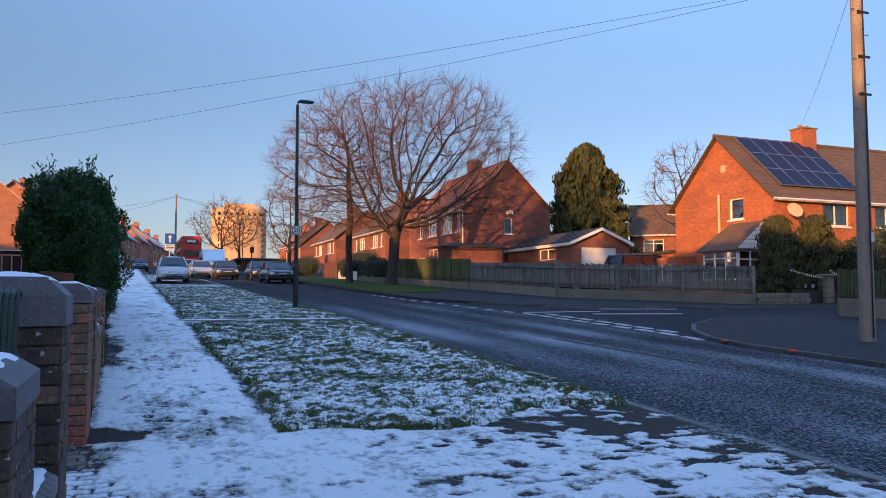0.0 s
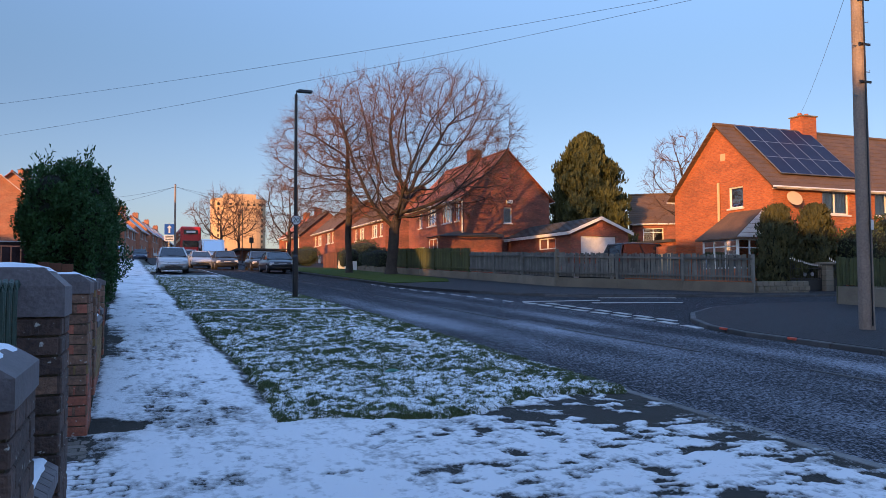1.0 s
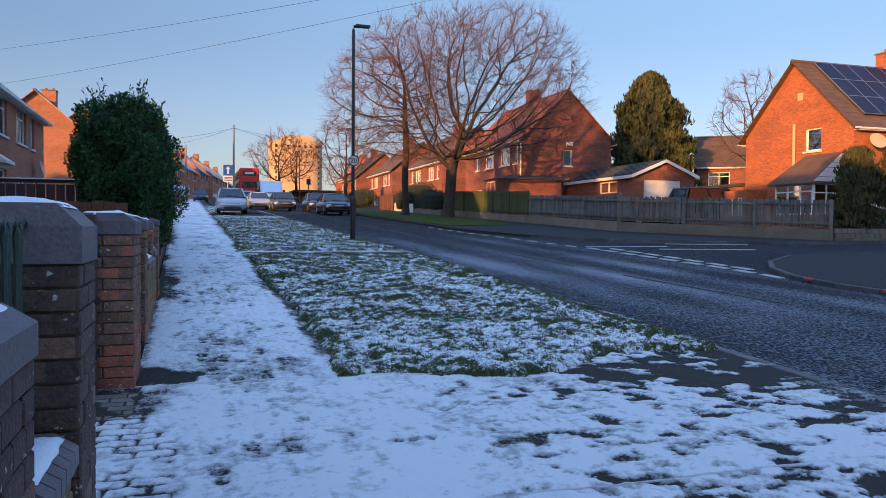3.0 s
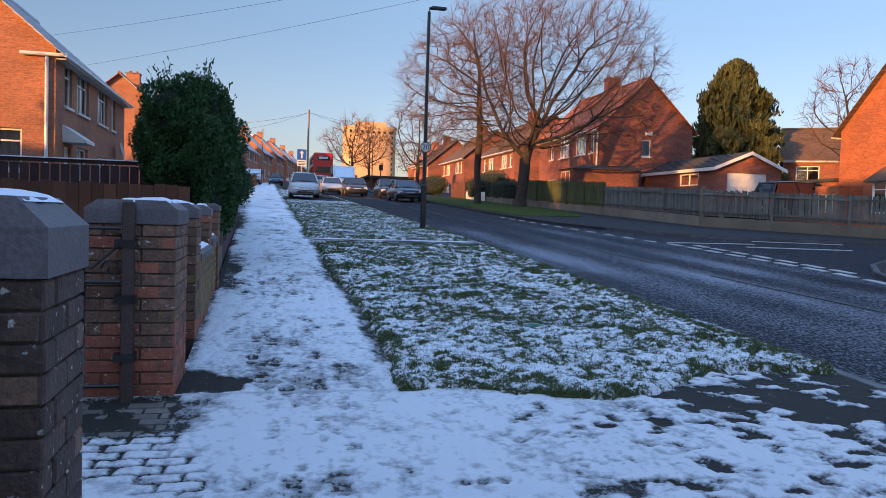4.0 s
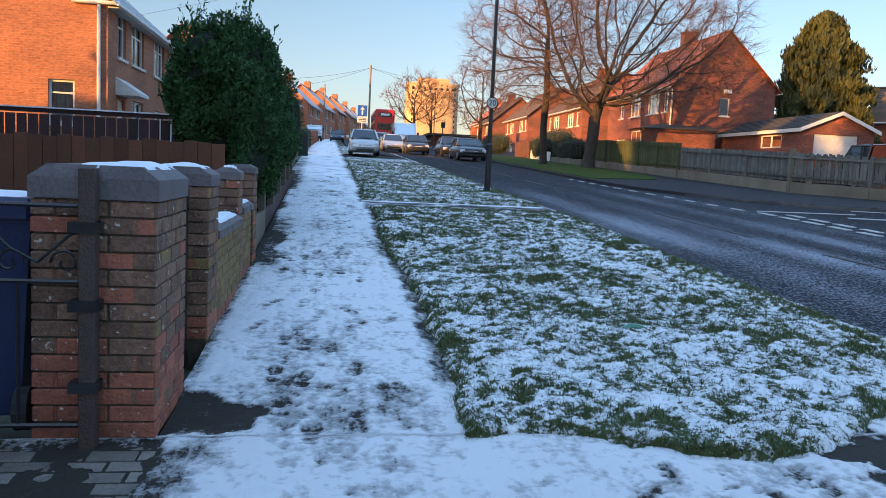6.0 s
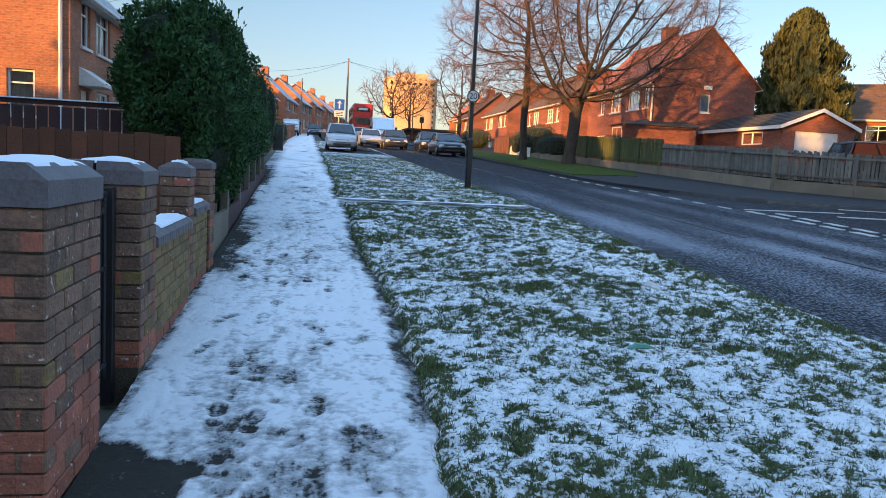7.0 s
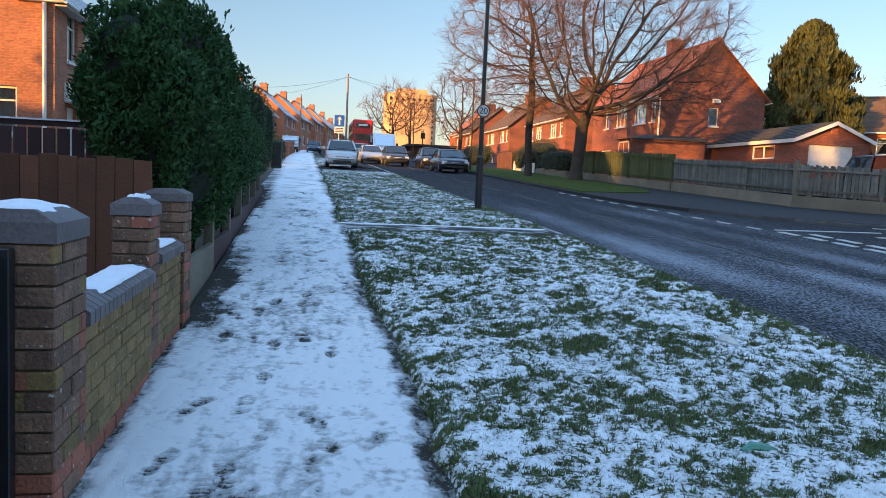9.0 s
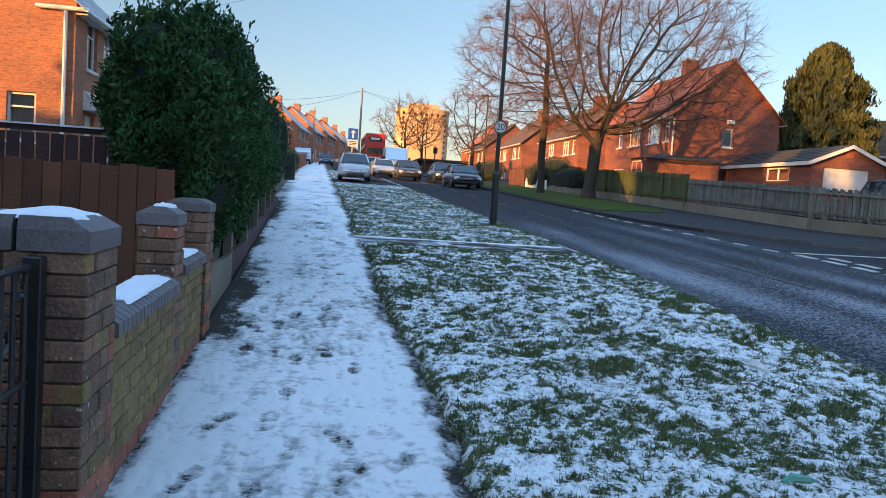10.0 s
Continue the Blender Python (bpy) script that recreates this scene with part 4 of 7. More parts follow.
def row_house(y0, x_face, side, label, group, wall_mat, roof_a, roof_b, wy=11.5, depth=7.4, eave=5.1, ridge=8.3, base=None, win=True, turn=0.0):
    """A plain pair of semis along the street; side: +1 when its street face looks to +x."""
    x0 = x_face - depth if side > 0 else x_face
    front = [(0.8, 1.7, 0.15, 2.15, 1, "door"), (2.3, 4.3, 0.9, 2.25, 3, "win"), (7.1, 9.1, 0.9, 2.25, 3, "win"), (9.8, 10.7, 0.15, 2.15, 1, "door"),
             (0.8, 1.8, 3.35, 4.6, 1, "win"), (2.5, 4.4, 3.35, 4.6, 3, "win"), (7.0, 8.9, 3.35, 4.6, 3, "win"), (9.6, 10.6, 3.35, 4.6, 1, "win")]
    faces = {"E" if side > 0 else "W": front} if win else {}
    return house("house", label, x0, y0, depth, wy, eave, ridge, "y", wall_mat, roof_a, faces, group, [(depth / 2, wy / 2, 0.9)], base, roof_b, turn=turn, courses=14 if win else 2)


for y0, xf, tn in ((60.0, -7.5, 0), (76.0, -6.9, -3), (92.0, -5.6, -6), (108.0, -3.6, -7), (124.0, -1.6, -8), (140.0, 0.6, -8), (156.0, 2.9, -8), (172.0, 5.2, -8), (188.0, 7.5, -8)):
    row_house(y0, xf, 1, "brick semi-detached house with snow-dusted roof, gable in warm sun", "houses on the uphill row", M_house_tan, M_tile_red, M_tile_snow, base=ground_z(y0), eave=4.9, ridge=8.1, turn=tn)

# unseen houses behind and beside the camera, added and sized to shade the street
for y0, top_ in ((-59.0, 8.7), (-46.0, 8.7), (-33.0, 9.5), (-20.0, 10.7), (-7.2, 10.7), (5.9, 10.0)):
    row_house(y0, -8.3, 1, "unseen brick semi-detached house with tiled roof beside the pavement, sized to shade the street", "houses on the near row", M_house_tan, M_tile, M_tile, base=ground_z(y0), win=False, ridge=top_)
# second unseen row, added and raised only to block low sun
for i in range(9):
    row_house(-96.0 + 17 * i, -40.0, 1, "unseen brick house mass added behind to block the low sun", "houses of the back street", M_house_tan, M_tile, M_tile, base=ground_z(-96 + 17 * i) + 1.6, win=False)

# right: the row with its lit street front
right_house = house("house", "dark red brick semi-detached house, darkened for shade, with an orange tiled roof", 21.8, 51.6, 7.3, 12.0, 5.75, 9.3, "y", M_house_dark, M_tile_red,
      {"S": [(3.35, 4.05, 3.75, 4.95, 1, "plain")],
       "W": [(0.7, 1.5, 3.9, 5.35, 1, "win"), (2.2, 4.2, 3.9, 5.35, 3, "win"), (5.4, 7.4, 3.9, 5.35, 3, "win"), (8.6, 9.5, 3.9, 5.35, 1, "win"),
             (3.0, 5.0, 0.8, 2.3, 3, "win"), (6.2, 7.1, 0.1, 2.2, 1, "door"), (8.0, 10.0, 0.8, 2.3, 3, "win")]}, chimneys=[(3.65, 6.0, 0.9)], base=ground_z(52))
part("downpipe", Geo().tube([(-0.1, -0.06, 2.6), (-0.1, -0.06, 5.3)], 0.06, 8), M_white, right_house, "white plastic downpipe")
part("wall_vent", Geo().box(3.55, 4.05, -0.16, 0.0, 5.25, 5.5), M_white, right_house, "small white alarm box")
g = Geo().box(-2.6, 2.4, -1.6, 0.6, -0.6, 2.55)
part("extension_wall", g, M_house_dark, right_house, "single-storey brick extension")
g = Geo()
g.loft([[(-2.75, -1.75, 2.55), (2.5, -1.75, 2.55), (2.5, 0.6, 2.55), (-2.75, 0.6, 2.55)], [(-2.6, -1.6, 2.62), (2.5, -1.7, 2.72), (2.5, 0.6, 3.1), (-0.2, 0.6, 3.1)]])
part("extension_roof", g, M_tile_dark, right_house, "dark lean-to roof")
window(right_house, (-2.6, -1.6, 0), (0, 1, 0), (-1, 0, 0), (0.2, 1.8, 0.6, 2.4), 2, 0.6, False, False, -0.02)
# darker brick and roofs here stand in for the row's shade
for i, dy in enumerate((68.5, 85.0, 101.5)):
    row_house(dy, 21.2 - 0.6 * i, -1, "red brick semi-detached house fronting the street in low sun", "houses on the sunlit row", M_house_dark, M_tile, M_tile, base=ground_z(dy) - 0.3 - 0.5 * i, ridge=8.2)
row_house(128.0, 24.0, -1, "far brick house with its orange gable in the sun", "houses on the sunlit row", M_house, M_tile_red, M_tile_red, base=ground_z(128) - 0.8, win=False)

# the house with solar panels, gable towards the street
SX, SY, SB = 26.5, 26.6, ground_z(27) - 0.1
solar = house("house", "orange brick house with solar panels on its tiled roof", SX, SY, 17.0, 6.9, 5.05, 8.3, "x", M_house, M_tile,
      {"W": [(1.85, 2.85, 4.0, 5.05, 1, "plain")],
       "S": [(3.1, 4.85, 3.6, 4.9, 2, "plain"), (6.6, 8.3, 3.6, 4.9, 2, "plain"), (10.5, 12.4, 3.6, 4.9, 2, "plain"), (7.0, 9.0, 0.9, 2.2, 2, "win")]},
      chimneys=[(5.75, 3.45, 0.82)], base=SB)
pitch = math.atan2(8.3 - 5.05, 3.45)
for i in range(5):
    for j in range(3):
        panel = part("solar_panel", Geo().box(0.02, 0.98, 0.02, 1.36, 0.05, 0.09), M_solar, solar)
        panel.matrix_basis = Matrix.Translation((0.85 + 0.0 * j + i * 1.0, 3.45 - 0.12 * math.cos(pitch), 8.3 - 0.12 * math.sin(pitch) + 0.02)) @ Matrix.Rotation(pitch, 4, "X") @ Matrix.Translation((0, -1.38 * (j + 1), 0.05))
        rail = Geo()
        for a, b, c, d in ((0.0, 1.0, 0.0, 0.02), (0.0, 1.0, 1.36, 1.38), (0.0, 0.02, 0.02, 1.36), (0.98, 1.0, 0.02, 1.36)):
            rail.box(a, b, c, d, 0.045, 0.096)
        part("panel_frame", rail, M_galv, panel)
part("flue_pipe", Geo().tube([(-0.1, 3.42, 3.4), (-0.1, 3.42, 5.35)], 0.07, 8), M_cream, solar, "cream soil pipe on the gable")
part("wall_vent", Geo().box(-0.03, 0.0, 3.0, 3.32, 6.45, 6.8), M_cream, solar, "cream vent plate")
part("satellite_dish", Geo().tube([(1.0, -0.28, 4.2), (0.98, -0.36, 4.24)], [0.08, 0.38], 18), M_cream, solar, "round satellite dish")
# glazed porch with a lean-to roof on the gable
g = Geo().box(-1.5, 0, 0.7, 3.05, -0.6, 1.0)
part("porch_wall", g, M_house, solar)
g = Geo()
g.loft([[(-1.75, 0.55, 2.35), (-1.75, 3.3, 2.35), (0, 3.3, 2.4), (0, 0.55, 2.4)], [(-1.75, 0.55, 2.42), (-1.75, 3.3, 2.42), (-0.02, 2.75, 3.8), (-0.02, 0.55, 3.8)]])
part("porch_roof", g, M_tile, solar, "brown tiled lean-to porch roof")
for i in range(6):
    z0, z1 = 2.46 + i * 0.21, 2.65 + i * 0.21
    edge_ = lambda z: -1.7 + 1.68 * (z - 2.42) / 1.38
    part("cheek_board", Geo().loft([[(edge_(z0), 0.525, z0), (0, 0.525, z0), (0, 0.546, z0), (edge_(z0), 0.546, z0)], [(edge_(z1), 0.525, z1), (0, 0.525, z1), (0, 0.546, z1), (edge_(z1), 0.546, z1)]]), M_render_white, solar, "pale cladding board on the porch cheek")
window(solar, (-1.5, 0.7, 0), (0, 1, 0), (-1, 0, 0), (0.02, 2.33, 1.0, 2.38), 3, 0.75, False, False, 0.0)
window(solar, (-1.5, 0.7, 0), (1, 0, 0), (0, -1, 0), (0.05, 1.45, 1.0, 2.38), 2, 0.7, False, False, 0.0)
g = Geo().box(-0.1, 3.4, 7.0, 11.5, -0.8, 2.6)
part("flat_extension", g, M_house, solar, "flat-roofed brick outbuilding")
part("flat_roof", Geo().box(-0.25, 3.5, 6.92, 11.6, 2.6, 2.75), M_tile_dark, solar)
part("yard_wall", Geo().box(-1.3, 0, 5.3, 6.9, -0.8, 2.3), M_house, solar, "lit brick yard wall")
part("extension_door", Geo().box(-1.34, -1.3, 5.5, 6.7, 1.0, 1.9), M_cream, solar, "pale boarded hatch")

# house far behind the garage, square to the side street
back = house("house", "dark-roofed brick house behind the gardens", 39.6, 55.5, 11.0, 7.0, 4.9, 7.6, "x", M_house_dark, M_tile,
             {"S": [(0.9, 2.6, 3.1, 4.3, 2, "dark"), (4.4, 6.1, 3.1, 4.3, 2, "dark")]}, base=ground_z(55) - 0.5, turn=-36.0)

# brick garage: gable with its door towards the side street
GW, GL, GE, GR = 4.4, 9.0, 3.0, 3.9
garage = thing("garage", "red brick garage with a dark roof and white up-and-over door", "garage", (25.1, 42.0, ground_z(42.0)))
g = Geo()
wall_panel(g, (0, 0, -0.5), (1, 0, 0), (0, -1, 0), GW, GE + 0.5, [(0.75, 3.45, 0.6, 3.15)], top=GR + 0.5)
part("wall", g, M_house_dark, garage)
g = Geo()
wall_panel(g, (0, 0, -0.5), (0, 1, 0), (-1, 0, 0), GL, GE + 0.5, [(1.9, 4.1, 2.4, 3.15)])
part("wall", g, M_house_dark, garage)
g = Geo()
wall_panel(g, (GW, 0, -0.5), (0, 1, 0), (1, 0, 0), GL, GE + 0.5, [])
part("wall", g, M_house_dark, garage)
g = Geo()
wall_panel(g, (0, GL, -0.5), (1, 0, 0), (0, 1, 0), GW, GE + 0.5, [], top=GR + 0.5)
part("wall", g, M_house_dark, garage)
window(garage, (0, 0, 0), (0, 1, 0), (-1, 0, 0), (1.9, 4.1, 1.9, 2.65), 2, None, False, False, 0.02)
door = part("garage_door", Geo().box(0.77, 3.43, 0.08, 0.12, 0.1, 2.64), M_render_white, garage, "white up-and-over door")
for sgn in (-1, 1):
    roof_slope(garage, (GW / 2, 0, GR + 0.03), (0, 1, 0), (sgn, 0, 0), GL, GW / 2, GR - GE, M_tile_dark, 8, 0.22)
for x0, x1 in ((-0.25, GW / 2), (GW + 0.25, GW / 2)):
    zz = lambda x: GR - (GR - GE) * abs(x - GW / 2) / (GW / 2)
    part("bargeboard", Geo().loft([[(x0, -0.26, zz(x0) - 0.17), (x0, -0.22, zz(x0) - 0.17), (x0, -0.22, zz(x0) + 0.03), (x0, -0.26, zz(x0) + 0.03)],
                                   [(x1, -0.26, zz(x1) - 0.17), (x1, -0.22, zz(x1) - 0.17), (x1, -0.22, zz(x1) + 0.03), (x1, -0.26, zz(x1) + 0.03)]]), M_white, garage, "white bargeboard")
part("fascia", Geo().box(-0.26, -0.22, -0.2, GL, GE - 0.28, GE - 0.08), M_white, garage, "white fascia board")
part("vent", Geo().box(GW / 2 - 0.2, GW / 2 + 0.2, -0.03, 0, 3.25, 3.6), M_brick_red, garage)


# ---- near garden walls, piers and gates ----
def brick_mesh(length, depth=0.1025, height=0.065):
    return to_mesh("brick", Geo().box(0, length, 0, depth, 0, height, 0, 0.006))


BRICKS = {}


def shared_brick(length, mat_):
    key = (round(length, 3), mat_.name)
    if key not in BRICKS:
        me = brick_mesh(key[0])
        me.materials.append(mat_)
        BRICKS[key] = me
    return BRICKS[key]


def brick_block(parent, x0, x1, y0, y1, z0, courses, pick, faces="SEWN", core=None):
    """Courses of single bricks round a mortar core. pick(course, face): the brick's material."""
    step = 0.075
    h = courses * step
    part("mortar_core", Geo().box(x0 + 0.012, x1 - 0.012, y0 + 0.012, y1 - 0.012, z0 - 0.3, z0 + h - 0.002), core or M_mortar, parent)
    for c in range(courses):
        z = z0 + c * step + 0.005
        for f in faces:
            ln = (x1 - x0) if f in "SN" else (y1 - y0)
            pos = 0.0
            first = 0.215 if (c % 2 == 0) == (f in "SN") else 0.1025
            w = min(first, ln)
            while pos < ln - 0.03:
                w = min(w, ln - pos)
                if ln - pos - w < 0.06:
                    w = ln - pos
                me = shared_brick(w - 0.0, pick(c, f))
                j = rng.uniform(-0.003, 0.003)
                ob = new("brick", me)
                ob.parent = parent
                ob.scale = ((w - 0.009) / w, 1, 1)
                if f == "S":
                    ob.matrix_basis = pose(x0 + pos, y0 + j, z, 0, 0, 0) @ Matrix.Diagonal((*ob.scale, 1))
                elif f == "N":
                    ob.matrix_basis = pose(x1 - pos, y1 + j, z, 0, 0, 180) @ Matrix.Diagonal((*ob.scale, 1))
                elif f == "E":
                    ob.matrix_basis = pose(x1 + j, y0 + pos, z, 0, 0, 90) @ Matrix.Diagonal((*ob.scale, 1))
                else:
                    ob.matrix_basis = pose(x0 + j, y1 - pos, z, 0, 0, -90) @ Matrix.Diagonal((*ob.scale, 1))
                pos += w
                w = 0.215
    return z0 + h


def cap_piece(x0, x1, y0, y1, z, h, cx=0.075, ends=(True, True), cy=0.014):
    """A coping block with chamfered shoulders along x and mitred ends where asked."""
    a, b = (cx if ends[0] else 0.0), (cx if ends[1] else 0.0)
    s = 0.62 * h
    low = [(x0, y0, z), (x1, y0, z), (x1, y1, z), (x0, y1, z)]
    mid = [(p[0], p[1], z + s) for p in low]
    top = [(x0 + a, y0 + cy, z + h), (x1 - b, y0 + cy, z + h), (x1 - b, y1 - cy, z + h), (x0 + a, y1 - cy, z + h)]
    return Geo().loft([low, mid, top])


def snow_lump(parent, x0, x1, y0, y1, z, h=0.03, seed=0):
    """A soft pad of snow with a ragged outline."""
    n, m = 14, 14
    g = Geo()
    for i in range(n + 1):
        for j in range(m + 1):
            u, v = i / n, j / m
            e = min(u, 1 - u, v, 1 - v) * 4
            hh = h * min(1, e) ** 0.6 * (0.55 + 0.9 * noise.noise((u * 3 + seed, v * 3, seed * 1.7)) * 0.5 + 0.3)
            dx = 0.02 * noise.noise((u * 4, v * 4, seed + 5.0))
            g.v.append((x0 + (x1 - x0) * u + dx, y0 + (y1 - y0) * v + dx, z + max(hh, -0.004) - (0.006 if e == 0 else 0)))
    for i in range(n):
        for j in range(m):
            a = i * (m + 1) + j
            g.f.append((a, a + m + 1, a + m + 2, a + 1))
            g.m.append(0)
    return part("snow", g, M_snow, parent, "thin cap of snow", True)


def pier_pick(red_below):
    def pick(c, f):
        r = rng.random()
        if red_below < 0:
            return M_brick_dark if r < 0.88 else M_brick
        if c < red_below:
            return M_brick_red if r < 0.85 else M_brick
        return M_brick_red if r < 0.14 else (M_brick_moss if r < (0.22 if f == "E" else 0.17) else M_brick)
    return pick


def pier(x0, x1, y0, y1, courses, label, red=4, split=True, cap_h=0.13, snow=True, seed=1, lift=0.0):
    zb = ground_z((y0 + y1) / 2) + lift
    t = thing("gate_pier", label, "pier", (0, 0, zb), group="brick gate piers")
    top = brick_block(t, x0, x1, y0, y1, 0.0, courses, pier_pick(red))
    o = 0.008
    if split:
        m = x0 + 0.52 * (x1 - x0)
        part("coping", cap_piece(x0 - o, m - 0.008, y0 - o, y1 + o, top, cap_h, ends=(True, False)), M_cap, t)
        part("coping", cap_piece(m + 0.008, x1 + o, y0 - o, y1 + o, top, cap_h, ends=(False, True)), M_cap, t)
    else:
        part("coping", cap_piece(x0 - o, x1 + o, y0 - o, y1 + o, top, cap_h), M_cap, t)
    if snow:
        snow_lump(t, x0 + 0.35 * (x1 - x0) if split else x0 + 0.08, x1 - 0.05, y0 + 0.015, y1 - 0.02, top + cap_h - 0.006, 0.03, seed)
    return t


pier(-1.85, -1.30, 1.55, 2.10, 13, "short dark brick gate pier with snow on its purple coping", -1, True, 0.13, True, 3)
pier(-1.98, -1.268, 2.66, 3.06, 15, "tall dark brick gate pier with purple clay coping", -1, True, 0.19, True, 1)
pier(-1.82, -1.305, 5.66, 6.34, 14, "weathered brick gate pier, red brick at its foot", 5, True, 0.145, True, 2)
pier(-1.80, -1.315, 7.20, 7.60, 13, "weathered brick gate pier with snow-topped coping", 2, True, 0.118, True, 4, 0.037)
pier(-1.555, -1.340, 9.02, 9.30, 12, "slim brick wall pier with a sloped stone cap", 1, False, 0.105, True, 5, 0.04)
pier(-1.62, -1.325, 10.20, 10.52, 12, "brick end pier of the garden wall", 1, False, 0.09, False, 6, 0.03)


def low_wall(x1, y0, y1, label, snow, courses=7, thick=0.22, slope_end=None):
    """A low garden wall following the slope in short level runs, with brick-on-edge coping."""
    t = thing("garden_wall", label, "wall", (0, 0, ground_z((y0 + y1) / 2)), group="low garden walls")
    top = brick_block(t, x1 - thick, x1, y0, y1, 0.0, courses, lambda c, f: M_brick_red if c < 1 else (M_brick_moss if rng.random() < 0.95 else M_brick), "EW", M_moss_mortar)
    n = max(2, int((y1 - y0) / 0.075))
    for i in range(n):
        a, b = y0 + (y1 - y0) * i / n, y0 + (y1 - y0) * (i + 1) / n
        gg = Geo()
        s = 0.05
        gg.loft([[(x1 - thick - 0.02, a + 0.004, top), (x1 + 0.02, a + 0.004, top), (x1 + 0.02, b - 0.004, top), (x1 - thick - 0.02, b - 0.004, top)],
                 [(x1 - thick - 0.02, a + 0.004, top + 0.055), (x1 + 0.02, a + 0.004, top + 0.055), (x1 + 0.02, b - 0.004, top + 0.055), (x1 - thick - 0.02, b - 0.004, top + 0.055)],
                 [(x1 - thick + s, a + 0.004, top + 0.1), (x1 - s, a + 0.004, top + 0.1), (x1 - s, b - 0.004, top + 0.1), (x1 - thick + s, b - 0.004, top + 0.1)]])
        part("coping_brick", gg, M_cap, t)
    for i, (a, b) in enumerate(snow):
        snow_lump(t, x1 - thick + 0.02, x1 - 0.015, a, b, top + 0.092, 0.028, 11 + i)
    return t


low_wall(-1.29, 2.12, 2.64, "low brick wall with snow-filled coping under the railing", [(2.16, 2.6)])
low_wall(-1.325, 7.62, 9.00, "low mossy brick garden wall with snow on its coping", [(7.95, 8.45), (8.4, 8.92)], 8)
low_wall(-1.345, 9.32, 10.18, "low mossy brick garden wall with snow on its coping", [(9.5, 10.05)], 8)
low_wall(-1.34, -7.0, 1.53, "low brick garden wall running back along the pavement", [], 7)


# hooped railing behind the first piers
railing = thing("hoop_railing", "dark green iron hoop-top railing above the low wall", "railing", (-1.42, 1.98, ground_z(2.4)))
for i in range(4):
    y = 0.14 + i * 0.15
    pts = [(0, y, 0.6), (0, y, 1.16)] + [(0, y + 0.055 - 0.055 * math.cos(a), 1.16 + 0.12 * math.sin(a)) for a in np.linspace(0.3, math.pi - 0.3, 7)] + [(0, y + 0.11, 1.16), (0, y + 0.11, 0.6)]
    part("hoop", Geo().tube(pts, 0.009, 6), M_green_iron, railing)
for z in (0.72, 1.0):
    part("rail", Geo().box(-0.02, 0.005, 0.13, 0.69, z, z + 0.03), M_green_iron, railing)


def scroll(cx, cz, r, turns, start, sgn=1, n=26):
    return [(0, cx + sgn * r * (1 - 0.75 * i / n) * math.cos(start + turns * 2 * math.pi * i / n), cz + r * (1 - 0.75 * i / n) * math.sin(start + turns * 2 * math.pi * i / n)) for i in range(n + 1)]


# wrought-iron drive gate hung from the second pier
gate = thing("iron_gate", "open black wrought-iron drive gate with scrollwork", "gate", (-3.88, 5.60, ground_z(5.6)), -90)
for z in (0.10, 0.72, 1.04):
    part("rail", Geo().tube([(0, 0.02, z), (0, 2.27, z)], 0.011, 6), M_black, gate)
for i in range(7):
    y = 0.05 + i * 0.33
    part("bar", Geo().tube([(0, y, 0.1), (0, y, 0.72)], 0.008, 6), M_black, gate)
for y0 in (0.25, 0.85, 1.45, 2.0):
    for sgn, cy in ((1, y0), (-1, y0 + 0.22)):
        part("scroll", Geo().tube(scroll(cy, 0.80, 0.06, 1.1, 0.0, sgn), 0.006, 5), M_black, gate)
    part("scroll", Geo().tube([(0, y0 - 0.12, 0.98), (0, y0, 0.86), (0, y0 + 0.11, 0.80), (0, y0 + 0.24, 0.92), (0, y0 + 0.36, 0.98)], 0.007, 5), M_black, gate)
post = part("hinge_post", Geo().box(-0.035, 0.035, 2.28, 2.345, -0.1, 1.2, 0, 0.004), M_rust_post, gate, "flaking brown hinge post on the pier")
for z in (0.25, 0.6, 0.93):
    part("hinge", Geo().box(-0.045, 0.045, 2.24, 2.36, z, z + 0.045), M_black, post)
# footpath gate between the next piers
gate = thing("iron_gate", "closed black barred iron gate between brick piers", "gate", (-1.47, 6.36, ground_z(6.7)))
post = part("hinge_post", Geo().box(-0.03, 0.03, 0.77, 0.83, -0.1, 1.03, 0, 0.004), M_black, gate, "black hinge post against the pier")
part("scroll", Geo().tube(scroll(0.68, 0.94, 0.06, 1.1, 0.6), 0.007, 5), M_black, gate)
for z in (0.12, 0.62, 1.0):
    part("rail", Geo().tube([(0, 0.02, z), (0, 0.74, z)], 0.012, 6), M_black, gate)
for i in range(8):
    part("bar", Geo().tube([(0, 0.04 + i * 0.098, 0.05), (0, 0.04 + i * 0.098, 1.0)], 0.009, 6), M_black, gate)
for cy in (0.2, 0.55):
    part("scroll", Geo().tube(scroll(cy, 0.8, 0.075, 1.2, 1.0), 0.007, 5), M_black, gate)

# wheeled bin behind the gate
bin_ = thing("wheeled_bin", "dark blue plastic wheeled bin with snow on its lid", "bin", (-2.16, 6.02, ground_z(6.0)), 186)
part("body", Geo().loft([[(-0.22, -0.26, 0.06), (0.22, -0.26, 0.06), (0.22, 0.24, 0.06), (-0.22, 0.24, 0.06)], [(-0.28, -0.34, 0.95), (0.28, -0.34, 0.95), (0.28, 0.3, 0.95), (-0.28, 0.3, 0.95)]]), M_bin_blue, bin_)
part("lid", Geo().box(-0.3, 0.3, -0.38, 0.33, 0.95, 1.04, 0, 0.03), M_bin_blue, bin_)
for s in (-0.24, 0.24):
    part("wheel", Geo().tube([(s - 0.03, 0.26, 0.1), (s + 0.03, 0.26, 0.1)], 0.1, 14), M_tyre, bin_)
